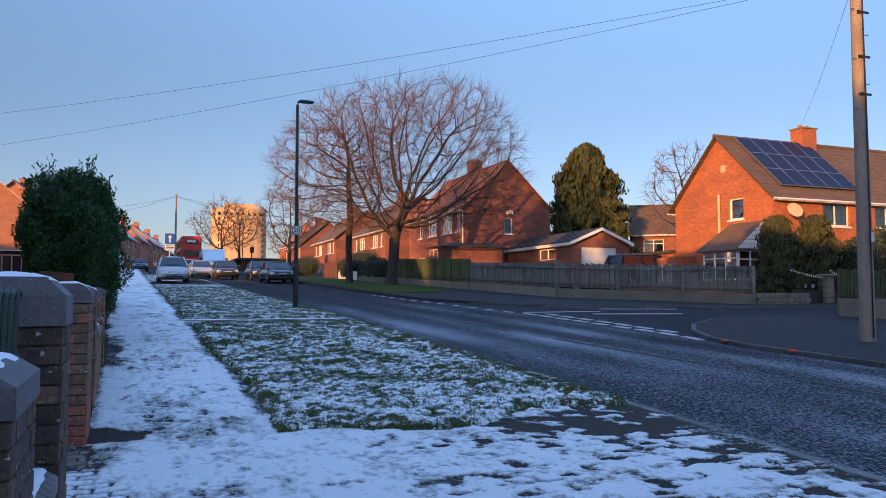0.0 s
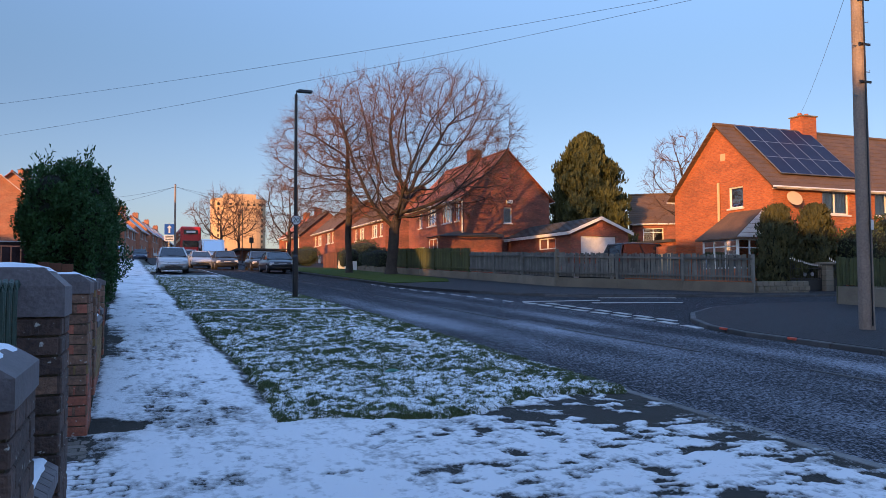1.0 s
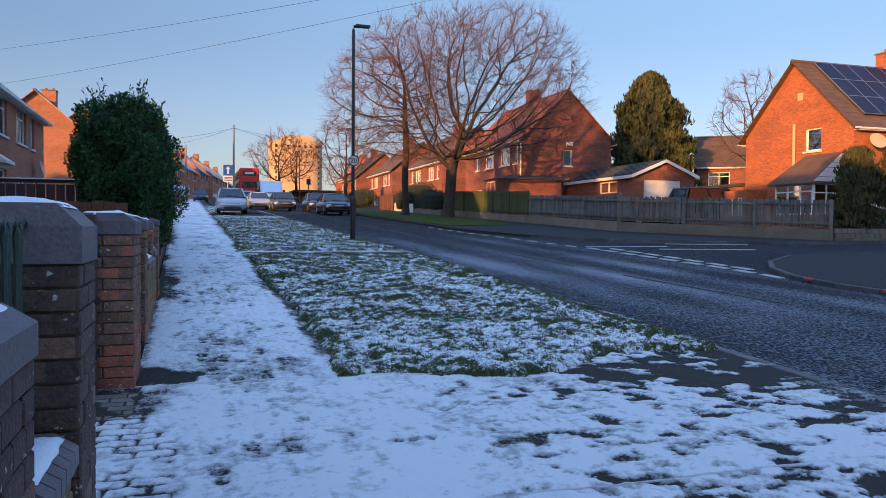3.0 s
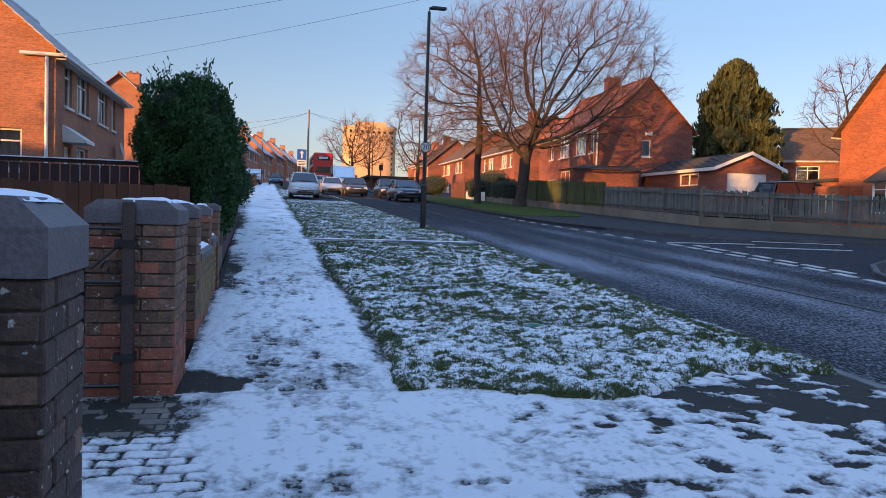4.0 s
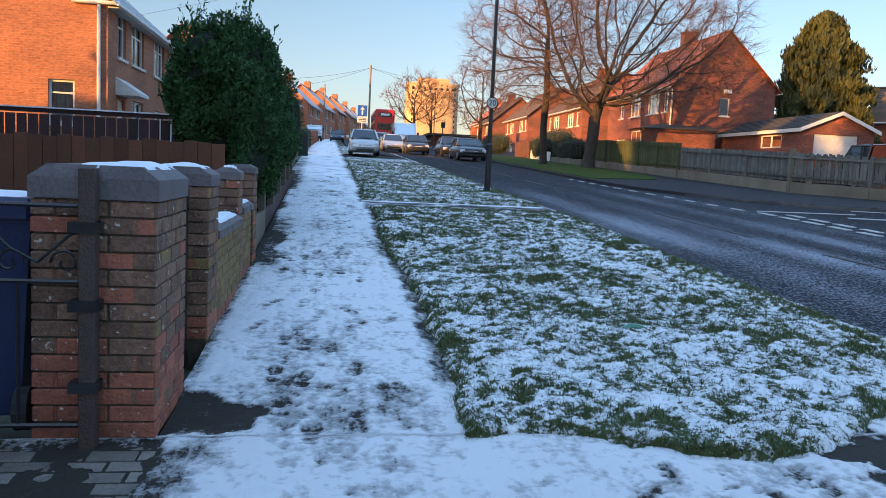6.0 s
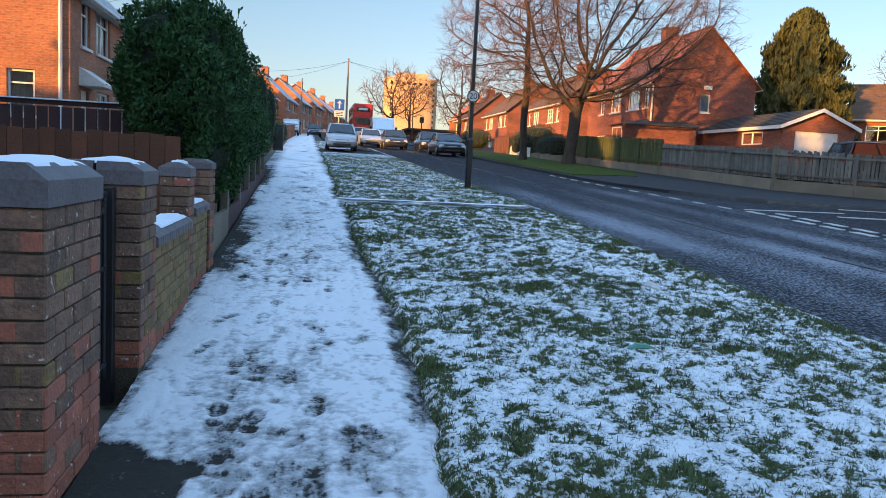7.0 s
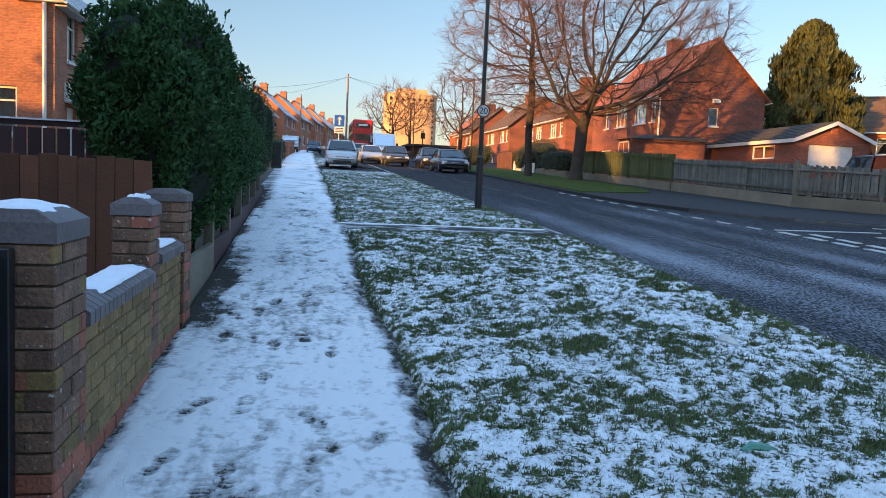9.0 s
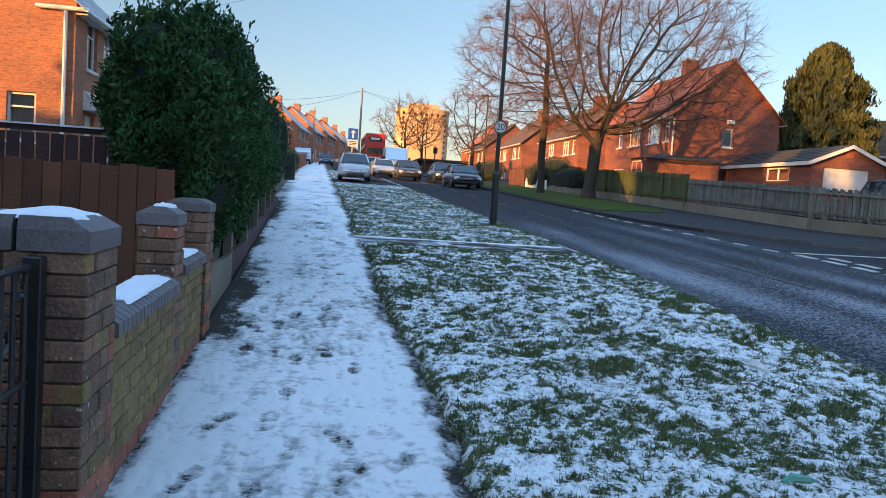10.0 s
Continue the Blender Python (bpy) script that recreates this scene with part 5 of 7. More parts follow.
snow_lump(bin_, -0.27, 0.27, -0.33, 0.28, 1.03, 0.03, 9)

# block paving in the gateway
paving = new("gateway_paving")
paving.location = (0, 0, 0)
tagged(paving, "block paving and edging stones in the gateway, half under snow", "paving", kind="structure")
blocks = {}
for i in range(7):
    for j in range(6):
        x, y = -2.05 + j * 0.205 + (0.1 if i % 2 else 0), 4.93 + i * 0.104
        if x > -0.98:
            continue
        if "b" not in blocks:
            blocks["b"] = to_mesh("block", Geo().box(0, 0.196, 0, 0.096, 0, 0.05, 0, 0.005))
            blocks["b"].materials.append(M_block)
        ob = new("block", blocks["b"])
        ob.parent = paving
        ob.matrix_basis = pose(x, y, SLOPE * y - 0.047 + rng.uniform(-0.003, 0.002) + 0.004, 2.6, 0, rng.uniform(-1, 1))
for x, y, w, d in ((-0.99, 5.33, 0.16, 0.28), (-0.82, 5.30, 0.42, 0.26)):
    part("edging_stone", Geo().box(0, w, 0, d, -0.04, 0.012, 0, 0.004), M_kerb, paving, at=(x, y, SLOPE * y + 0.002))

# brown board fence and dark slatted fence across the gardens
fence = thing("board_fence", "orange-brown close-boarded timber fence between gardens", "fence", (-1.75, 11.2, ground_z(11.2)))
for i in range(40):
    part("board", Geo().box(-0.148 * (i + 1) + 0.004, -0.148 * i, 0, 0.022, -0.1, 1.19 + 0.012 * (i % 3), 0, 0.004), M_fence_brown, fence)
for z in (0.25, 0.95):
    part("rail", Geo().box(-5.9, 0, 0.024, 0.07, z, z + 0.08), M_fence_brown, fence)
fence = thing("slatted_fence", "dark stained slatted fence with gaps between its slats", "fence", (-2.0, 12.0, ground_z(12.0)))
for i in range(52):
    part("slat", Geo().box(-0.125 * (i + 1) + 0.018, -0.125 * i, 0, 0.02, 0.5, 1.42, 0, 0.003), M_fence_dark, fence)
for z in (0.75, 1.44):
    part("rail", Geo().box(-6.5, 0, 0.022, 0.06, z, z + 0.05), M_fence_dark, fence)
part("rail", Geo().box(-6.5, 0, 0.0, 0.065, 1.49, 1.505), M_snow, fence, "line of snow along the top rail")


# ---- leaves ----
def leaf_cloud(points, normals, size, aspect=0.42, spread=0.7, droop=0.25):
    """Many small folded leaves standing off a surface."""
    n = len(points)
    N = normals + rng.normal(0, spread, (n, 3))
    N /= np.linalg.norm(N, axis=1)[:, None]
    up = np.tile([0, 0, 1.0], (n, 1)) + rng.normal(0, 0.5, (n, 3))
    D = up - (up * N).sum(1)[:, None] * N + N * 0.35
    D[:, 2] -= droop
    D /= np.linalg.norm(D, axis=1)[:, None]
    S = np.cross(D, N)
    S /= np.linalg.norm(S, axis=1)[:, None]
    L = (size * rng.uniform(0.6, 1.3, n))[:, None]
    W = L * aspect / 2
    F = np.cross(S, D)
    co = np.empty((n, 4, 3))
    co[:, 0] = points
    co[:, 1] = points + D * L * 0.5 + S * W + F * W * 0.35
    co[:, 2] = points + D * L
    co[:, 3] = points + D * L * 0.5 - S * W + F * W * 0.35
    idx = np.arange(n)[:, None] * 4
    faces = np.concatenate([idx + np.array([[0, 1, 2]]), idx + np.array([[0, 2, 3]])])
    return co.reshape(-1, 3), faces


def leaf_mesh(name, clouds, mat_):
    vs, fs, k = [], [], 0
    for v, f in clouds:
        vs.append(v)
        fs.append(f + k)
        k += len(v)
    me = bpy.data.meshes.new(name)
    me.from_pydata(np.concatenate(vs).tolist(), [], np.concatenate(fs).tolist())
    me.materials.append(mat_)
    return me


def blob_points(n, c, r, power=2.6, lumps=0.16, freq=2.2, seed=0, low=-1.0):
    """Points and outward normals on a lumpy rounded block."""
    d = rng.normal(0, 1, (n, 3))
    d /= np.linalg.norm(d, axis=1)[:, None]
    d = d[d[:, 2] > low]
    k = 1.0 / (np.abs(d) ** power).sum(1) ** (1 / power)
    b = np.array([noise.noise(Vector((*(q * freq),)) + Vector((seed, seed * 2.3, 0))) for q in d])
    k = k * (1 + lumps * b)
    p = d * k[:, None] * np.array(r) + np.array(c)
    nn = np.sign(d) * np.abs(d) ** (power - 1) / np.array(r)
    return p, nn / np.linalg.norm(nn, axis=1)[:, None]


def bush(name, label, category, at, blobs, leaf_mat, leaf, density, group="", shoots=0, core=M_leaf_shade, aspect=0.42, turn=0.0, lumps=0.16, spread=0.7):
    """A shrub: near-black inner body painted as the shade among the leaves, leaves in depth over it, loose shoots on
    top, short stems at its foot.
    """
    t = thing(name, label, category, at, turn, group)
    clouds = []
    gi = Geo()
    for bi, (c, r) in enumerate(blobs):
        n = int(density * (r[0] * r[1] + r[1] * r[2] + r[0] * r[2]))
        p, nn = blob_points(n, c, r, lumps=lumps, seed=bi * 3.1 + at[1])
        p = p - nn * rng.uniform(-0.05, 0.22, (len(p), 1)) * min(1, min(r)) * 0.6
        clouds.append(leaf_cloud(p, nn, leaf, aspect, spread))
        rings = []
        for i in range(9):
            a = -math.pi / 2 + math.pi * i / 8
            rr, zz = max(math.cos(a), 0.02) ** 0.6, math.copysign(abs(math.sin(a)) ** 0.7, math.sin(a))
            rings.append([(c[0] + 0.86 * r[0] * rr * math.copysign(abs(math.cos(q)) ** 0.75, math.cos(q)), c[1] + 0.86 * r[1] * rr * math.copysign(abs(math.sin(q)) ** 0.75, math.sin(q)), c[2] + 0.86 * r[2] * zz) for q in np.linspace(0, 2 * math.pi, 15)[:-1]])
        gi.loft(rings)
        for s in range(int(shoots * (r[0] + r[1]))):
            q, w = rng.uniform(0, 2 * math.pi), math.sqrt(rng.uniform(0.05, 0.95))
            base = np.array([c[0] + r[0] * w * math.cos(q) * 0.95, c[1] + r[1] * w * math.sin(q) * 0.95, c[2] + r[2] * (1 - 0.75 * w**5) - 0.1])
            h = rng.uniform(0.10, 0.46)
            dirn = np.array([0.35 * math.cos(q) * w, 0.35 * math.sin(q) * w, 1.0])
            k = int(h / 0.022)
            pp = base + dirn * np.linspace(0, h, k)[:, None]
            qq = rng.uniform(0, 2 * math.pi, k)
            clouds.append(leaf_cloud(pp, np.stack([np.cos(qq), np.sin(qq), 0.3 + 0 * qq], -1), leaf * 0.9, aspect, 0.4, 0.1))
    # solid near-black body stands in for shade deep in the foliage
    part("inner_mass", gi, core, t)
    part("foliage", leaf_mesh("foliage", clouds, leaf_mat), leaf_mat, t, kind="stuff")
    return t


def stems(t, pts):
    for x, y, h in pts:
        part("stem", Geo().tube([(x, y, -0.1), (x + 0.03, y, h * 0.5), (x + 0.02, y + 0.03, h)], [0.04, 0.03, 0.022], 6), M_bark, t)


b = bush("laurel_bush", "tall dark green laurel bush rising over the garden wall", "bush", (-1.95, 11.9, ground_z(11.9)),
         [((0.16, 0.45, 1.45), (0.52, 1.0, 0.95)), ((0.04, 0.25, 1.92), (0.58, 0.75, 0.68)), ((0.14, 1.2, 1.55), (0.6, 1.0, 1.0)), ((-0.08, 0.1, 1.75), (0.46, 0.5, 0.5))], M_laurel, 0.064, 11000, shoots=55, lumps=0.5, spread=0.9, aspect=0.46)
stems(b, [(-0.2, 0.2, 1.0), (0.1, 0.6, 1.0), (0.25, 1.2, 0.9), (-0.3, 0.9, 1.0)])
h = bush("hedge", "clipped dark evergreen hedge along the pavement", "hedge", (-1.95, 14.3, ground_z(14.3)),
         [((0.0, 0.3, 1.28 + 0.045 * 0.3), (0.58, 1.5, 1.0)), ((-0.02, 3.0, 1.42), (0.55, 1.9, 0.95)), ((-0.05, 6.2, 1.5), (0.52, 2.0, 0.85)), ((-0.1, 9.4, 1.55), (0.5, 2.0, 0.8))], M_laurel, 0.06, 5200, shoots=10)
stems(h, [(0.2, 0.5, 0.9), (0.2, 2.5, 0.9), (0.15, 4.5, 1.0), (0.1, 7.0, 1.1)])
# posts and gravel boards under the hedge
for i in range(7):
    y = 10.75 + i * 2.1
    ft = thing("fence_post", "short grey concrete fence post under the hedge", "post", (float(wall_line(y)) - 0.09, y, ground_z(y)), group="posts under the hedge")
    part("post", Geo().box(-0.05, 0.05, -0.05, 0.05, -0.1, 0.62 + 0.1 * (i % 2), 0, 0.01), M_concrete if i else M_render_white, ft)
    part("gravel_board", Geo().box(-0.025, 0.025, 0.055, 2.04, -0.1, 0.30 if i else 0.40), M_fence_dark if i else M_concrete, ft)
# farther shrubs and the dark cabinet by the pavement
for x, y, w, l, hh in ((-2.6, 27.5, 0.7, 2.0, 0.75), (-2.7, 33.0, 0.8, 2.6, 0.8), (-2.5, 52.0, 0.7, 3.0, 0.8)):
    bush("hedge", "clipped privet hedge in a front garden", "hedge", (x, y, ground_z(y)), [((0, 0, hh), (w, l, hh))], M_privet, 0.10, 500, "front garden hedges")
for x, y, hh in ((-2.75, 36.0, 1.75), (-2.65, 41.0, 1.6)):
    bush("cypress_shrub", "narrow dark clipped cypress in a front garden", "bush", (x, y, ground_z(y)), [((0, 0, hh), (0.7, 0.8, hh))], M_laurel, 0.12, 500, "front garden cypresses")
cab = thing("street_cabinet", "dark green steel cabinet standing at the pavement edge", "cabinet", (-2.0, 43.8, ground_z(43.8)))
part("body", Geo().box(-0.25, 0.25, -0.25, 0.25, 0, 1.25, 0, 0.02), M_green_iron, cab)
part("lid", Geo().box(-0.29, 0.29, -0.29, 0.29, 1.25, 1.31, 0, 0.02), M_green_iron, cab)
part("door", Geo().box(-0.2, 0.2, -0.268, -0.25, 0.12, 1.15), M_black, cab)
wl_ = thing("front_wall", "low brick front-garden wall with stepped posts", "wall", (0, 0, 0))
for i in range(12):
    y = 58 + i * 4.0
    part("wall_run", Geo().box(-2.55 + 0.02 * i, -2.32 + 0.02 * i, y, y + 3.98, ground_z(y) - 0.2, ground_z(y) + 1.0), M_house_tan, wl_)
    part("wall_post", Geo().box(-2.6 + 0.02 * i, -2.27 + 0.02 * i, y - 0.15, y + 0.2, ground_z(y) - 0.2, ground_z(y) + 1.3), M_house_tan, wl_)


# ---- trees ----
def grown_tree(name, label, at, seed, fork, trunk_r, centre, radii, points, step=0.4, group="", lean=(0.0, 0.0), twigs=3, twig=0.75, fine=0.009, leader=0.0):
    """A leafless tree whose limbs divide and reach out to fill a rounded crown."""
    r = np.random.default_rng(seed)
    t = thing(name, label, "tree", at, group=group)
    C, R = np.array(centre, float), np.array(radii, float)
    A = r.normal(0, 1, (points, 3))
    A = A / np.linalg.norm(A, axis=1)[:, None] * (r.uniform(0.12, 1, points) ** 0.42)[:, None]
    A *= (1 + 0.12 * np.sin(A[:, :1] * 5 + seed) * np.cos(A[:, 1:2] * 4))
    A = A * R + C
    A = A[A[:, 2] > fork + 0.16 * np.hypot(A[:, 0], A[:, 1])]
    stem_h = max(fork, leader)
    n0 = max(2, int(stem_h / step))
    P = [np.array([lean[0] * z + 0.05 * math.sin(z * 1.3 + seed), lean[1] * z, z]) for z in np.linspace(0, stem_h, n0)]
    par = [-1] + list(range(n0 - 1))
    pos = np.array(P)
    near = np.full(len(A), 1e9)
    who = np.zeros(len(A), int)
    first, kids = 0, {}
    for it in range(90):
        if not len(A):
            break
        d = np.linalg.norm(A[:, None] - pos[None, first:], axis=2)
        if first == 0:
            d[:, pos[:, 2] < fork * 0.85] += 1e3
        k = d.argmin(1)
        v = d[np.arange(len(A)), k]
        better = v < near
        near[better], who[better] = v[better], k[better] + first
        keep = near > step * 1.15
        A, near, who = A[keep], near[keep], who[keep]
        fresh = []
        for w in np.unique(who):
            if kids.get(int(w), 0) >= 2:
                near[who == w] = 0
                continue
            kids[int(w)] = kids.get(int(w), 0) + 1
            q = A[who == w] - pos[w]
            q = (q / np.linalg.norm(q, axis=1)[:, None]).sum(0)
            q = q / max(np.linalg.norm(q), 1e-6)
            back = pos[w] - pos[par[w]] if par[w] >= 0 else np.array([0, 0, step])
            q = q + 0.55 * back / step + r.normal(0, 0.11, 3)
            fresh.append(pos[w] + step * q / np.linalg.norm(q))
            par.append(int(w))
        first = len(pos)
        if not fresh:
            break
        pos = np.concatenate([pos, np.array(fresh)])
    n = len(pos)
    area = np.zeros(n)
    tip = np.ones(n, bool)
    for i in range(n - 1, 0, -1):
        if tip[i]:
            area[i] = 1.0
        area[par[i]] += area[i]
        tip[par[i]] = False
    rad = trunk_r * (area / area[1]) ** 0.50
    rad = np.maximum(rad, fine * 1.3)
    thick, thin = Geo(), Geo()
    for i in range(1, n):
        p = par[i]
        r0 = rad[p] if p < n0 and i < n0 else min(rad[p], rad[i] * 1.25)
        big = rad[i] > 0.03
        (thick if big else thin).tube([pos[p], pos[i]], [r0, rad[i]], 9 if rad[i] > 0.12 else (6 if big else 3), caps=False)
        if rad[i] < 0.05 and i >= n0:
            d0 = (pos[i] - pos[p]) / step
            for _ in range(twigs + (2 if tip[i] else 0)):
                out = (pos[i] - C) / R
                d1 = d0 * 0.8 + 0.45 * out / max(np.linalg.norm(out), 0.2) + r.normal(0, 0.5, 3)
                d1 /= np.linalg.norm(d1)
                q0 = pos[p] + (pos[i] - pos[p]) * r.uniform(0, 1)
                ln = twig * r.uniform(0.5, 1.2)
                q1 = q0 + d1 * ln * 0.5
                q2 = q1 + (d1 + r.normal(0, 0.25, 3) + np.array([0, 0, 0.15])) * ln * 0.5
                thin.tube([q0, q1, q2], [fine, fine * 0.8, fine * 0.5], 3, caps=False)
    g0 = Geo()
    g0.tube([(0, 0, -0.3), (0, 0, 0.05), (0.01, 0, 0.55)], [trunk_r * 1.6, trunk_r * 1.3, trunk_r * 1.01], 10, caps=False)
    part("root_flare", g0, M_bark, t, smooth=True)
    part("trunk", thick, M_bark, t, smooth=True)
    part("crown", thin, M_twig, t, "fine leafless twigs catching the low sun", kind="stuff")
    return t


grown_tree("street_tree", "large spreading leafless street tree with a short stout trunk", (14.45, 46.3, ground_z(46.3)), 5, 3.0, 0.34, (2.1, 0, 8.1), (7.3, 6.4, 5.5), 3000, 0.36, "street trees", (0.06, 0.0), 4, 0.95, 0.0065)
grown_tree("street_tree", "tall slender leafless street tree with an upright trunk", (12.6, 49.6, ground_z(49.6)), 8, 3.4, 0.215, (-0.9, 0, 7.6), (4.7, 4.0, 5.0), 1500, 0.36, "street trees", (-0.01, 0.0), 4, 0.9, 0.0065, leader=8.0)
grown_tree("garden_tree", "small leafless garden tree behind the houses", (40.5, 47.5, ground_z(47.5)), 11, 2.6, 0.16, (-2.2, 0, 7.0), (2.9, 2.6, 4.2), 520, 0.42, "", (0.05, 0.0), 3, 0.8, 0.010)
for i, (x, y, s) in enumerate(((11.0, 112.0, 1.0), (14.2, 118.0, 0.9), (19.0, 104.0, 1.12), (30.0, 165.0, 1.0), (34.0, 160.0, 0.9), (38.0, 170.0, 1.0), (44.0, 176.0, 0.9))):
    grown_tree("roadside_tree", "leafless roadside tree in the distance", (x, y, ground_z(y)), 20 + i, 2.4 * s, 0.22 * s, (0, 0, 6.6 * s), (4.6 * s, 4.4 * s, 4.0 * s), 420, 0.5, "far trees", (0, 0), 3, 1.0, 0.014)


def cypress(name, label, at, radius, height, n, spray, mat_=None, group="", taper=0.42):
    """A dense upright conifer: feathery upright sprays in clumps over a near-black body that stands for the shade
    between them.
    """
    t = thing(name, label, "tree", at, group=group)
    prof = lambda u: (min(1, (u + 0.04) * 4.5) ** 0.5) * (1 - u) ** taper * (1.0 + 0.35 * taper)
    u = rng.uniform(0, 1, n) ** 1.25
    a = rng.uniform(0, 2 * np.pi, n)
    lump = np.array([noise.noise((math.cos(q) * 2.6, math.sin(q) * 2.6, w * 7.0 + at[0])) for q, w in zip(a, u)])
    lump2 = np.array([noise.noise((math.cos(q) * 7.0, math.sin(q) * 7.0, w * 17.0 + at[0])) for q, w in zip(a, u)])
    rr = radius * np.array([prof(w) for w in u]) * (0.88 + 0.55 * lump + 0.6 * lump2 + rng.uniform(-0.16, 0.14, n))
    P = np.stack([rr * np.cos(a), rr * np.sin(a), u * height * 0.97 + 0.1], -1)
    Nn = np.stack([np.cos(a), np.sin(a), 0.35 + 0 * a], -1)
    Nn /= np.linalg.norm(Nn, axis=1)[:, None]
    part("foliage", leaf_mesh("foliage", [leaf_cloud(P, Nn, spray, 0.42, 0.45, -0.7)], mat_ or M_cypress), mat_ or M_cypress, t, kind="stuff")
    # inner body coloured near-black as the shade behind the sprays
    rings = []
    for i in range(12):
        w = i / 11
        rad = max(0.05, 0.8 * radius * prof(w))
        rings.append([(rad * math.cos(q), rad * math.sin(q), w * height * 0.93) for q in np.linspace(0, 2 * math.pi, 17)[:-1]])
    part("inner_mass", Geo().loft(rings), M_leaf_shade, t)
    part("trunk", Geo().tube([(0, 0, -0.2), (0, 0, 1.0)], 0.2, 8), M_bark, t)
    return t


cypress("cypress", "broad tall yellow-green cypress behind the garage", (35.3, 56.0, ground_z(56) - 0.3), 3.05, 12.2, 60000, 0.42, taper=0.48)
cypress("garden_conifer", "clipped upright conifer in the corner garden", (24.7, 24.6, ground_z(24.6) - 0.2), 0.86, 3.75, 11000, 0.2, M_cypress_gold, "garden conifers", 0.30)
cypress("garden_conifer", "rounder golden conifer beside the gate", (27.3, 25.0, ground_z(25.0) - 0.2), 0.86, 3.9, 11000, 0.2, M_cypress_gold, "garden conifers", 0.25)
# unseen tall conifers, added in the back gardens to shade the middle of the view
for x, y, hh in ((-17.5, 7.0, 14.5), (-17.8, 10.8, 15.0), (-17.2, 16.4, 16.0), (-21.0, 14.4, 16.5)):
    cypress("garden_cypress", "unseen tall dark conifer added to shade the middle of the view", (x, y, ground_z(y)), 1.9, hh, 3000, 0.5, None, "back garden conifers")
bush("laurel_bush", "mixed evergreen shrubs behind the picket fence", "bush", (29.6, 23.8, ground_z(23.8)), [((-0.6, 0, 1.5), (1.4, 1.2, 1.4)), ((1.5, 0, 1.8), (1.6, 1.3, 1.7)), ((4.2, 0.2, 1.7), (1.7, 1.3, 1.6))], M_privet, 0.14, 700)


# ---- right side: walls, fences, gate ----
def picket_fence(name, label, p0, p1, wall_h, top, mat_, spacing=0.115, width=0.088, gap_open=True, wall_mat=None, posts=2.4):
    """Boards on a low concrete wall between two points of the plan, following the slope."""
    d = Vector((p1[0] - p0[0], p1[1] - p0[1], 0))
    L = d.length
    u = d / L
    n = Vector((-u.y, u.x, 0))
    t = thing(name, label, "fence", (p0[0], p0[1], ground_z(p0[1])))
    zz = lambda s: SLOPE * u.y * s
    k = max(1, int(L / posts))
    for i in range(k):
        a, b = L * i / k, L * (i + 1) / k
        q = lambda s, e, z: u * s + n * e + Vector((0, 0, zz(s) + z))
        part("wall_block", Geo().loft([[q(a, -0.1, -0.3), q(b - 0.015, -0.1, -0.3), q(b - 0.015, 0.1, -0.3), q(a, 0.1, -0.3)], [q(a, -0.1, wall_h), q(b - 0.015, -0.1, wall_h), q(b - 0.015, 0.1, wall_h), q(a, 0.1, wall_h)]]), wall_mat or M_concrete, t)
        part("post", Geo().loft([[q(a - 0.05, -0.07, 0), q(a + 0.05, -0.07, 0), q(a + 0.05, 0.07, 0), q(a - 0.05, 0.07, 0)], [q(a - 0.05, -0.07, top + 0.02), q(a + 0.05, -0.07, top + 0.02), q(a + 0.05, 0.07, top + 0.02), q(a - 0.05, 0.07, top + 0.02)]]), mat_, t)
        for z in (wall_h + 0.18, top - 0.2):
            part("rail", Geo().loft([[q(a, 0.02, z), q(b, 0.02, z), q(b, 0.06, z), q(a, 0.06, z)], [q(a, 0.02, z + 0.07), q(b, 0.02, z + 0.07), q(b, 0.06, z + 0.07), q(a, 0.06, z + 0.07)]]), mat_, t)
    m = int(L / spacing)
    mesh_ = to_mesh("picket", Geo().loft([[(0, -0.012, 0), (width, -0.012, 0), (width, 0.012, 0), (0, 0.012, 0)], [(0, -0.012, 1), (width, -0.012, 1), (width, 0.012, 1), (0, 0.012, 1)], [(width * 0.2, -0.012, 1.02), (width * 0.8, -0.012, 1.02), (width * 0.8, 0.012, 1.02), (width * 0.2, 0.012, 1.02)]]))
    mesh_.materials.append(mat_)
    for i in range(m):
        s = i * spacing
        ob = new("picket", mesh_)
        ob.parent = t
        hgt = top - wall_h - 0.06 + rng.uniform(-0.03, 0.03)
        ob.matrix_basis = Matrix.Translation(u * s - n * 0.02 + Vector((0, 0, zz(s) + wall_h + 0.05))) @ Matrix.Rotation(math.atan2(u.y, u.x), 4, "Z") @ Matrix.Rotation(radians(rng.normal(0, 1.2)), 4, "Y") @ Matrix.Diagonal((1, 1, hgt, 1))
    return t


picket_fence("picket_fence", "grey weathered picket fence on a low concrete wall at the corner", (21.5, 22.7), (16.45, 29.0), 0.42, 1.5, M_fence_grey, 0.118, 0.098)
picket_fence("picket_fence", "grey close-boarded fence on a low concrete wall", (16.45, 29.1), (16.2, 37.9), 0.42, 1.5, M_fence_grey, 0.11, 0.104)
picket_fence("board_fence", "green-stained board fence on a low concrete wall", (16.2, 38.0), (16.0, 50.2), 0.4, 1.7, M_fence_green, 0.11, 0.106)
corner_post = thing("fence_post", "tall pale concrete post in the grey fence", "post", (16.45, 29.05, ground_z(29.05)))
part("post", Geo().box(-0.07, 0.07, -0.07, 0.07, -0.1, 1.66, 0, 0.015), M_concrete, corner_post)
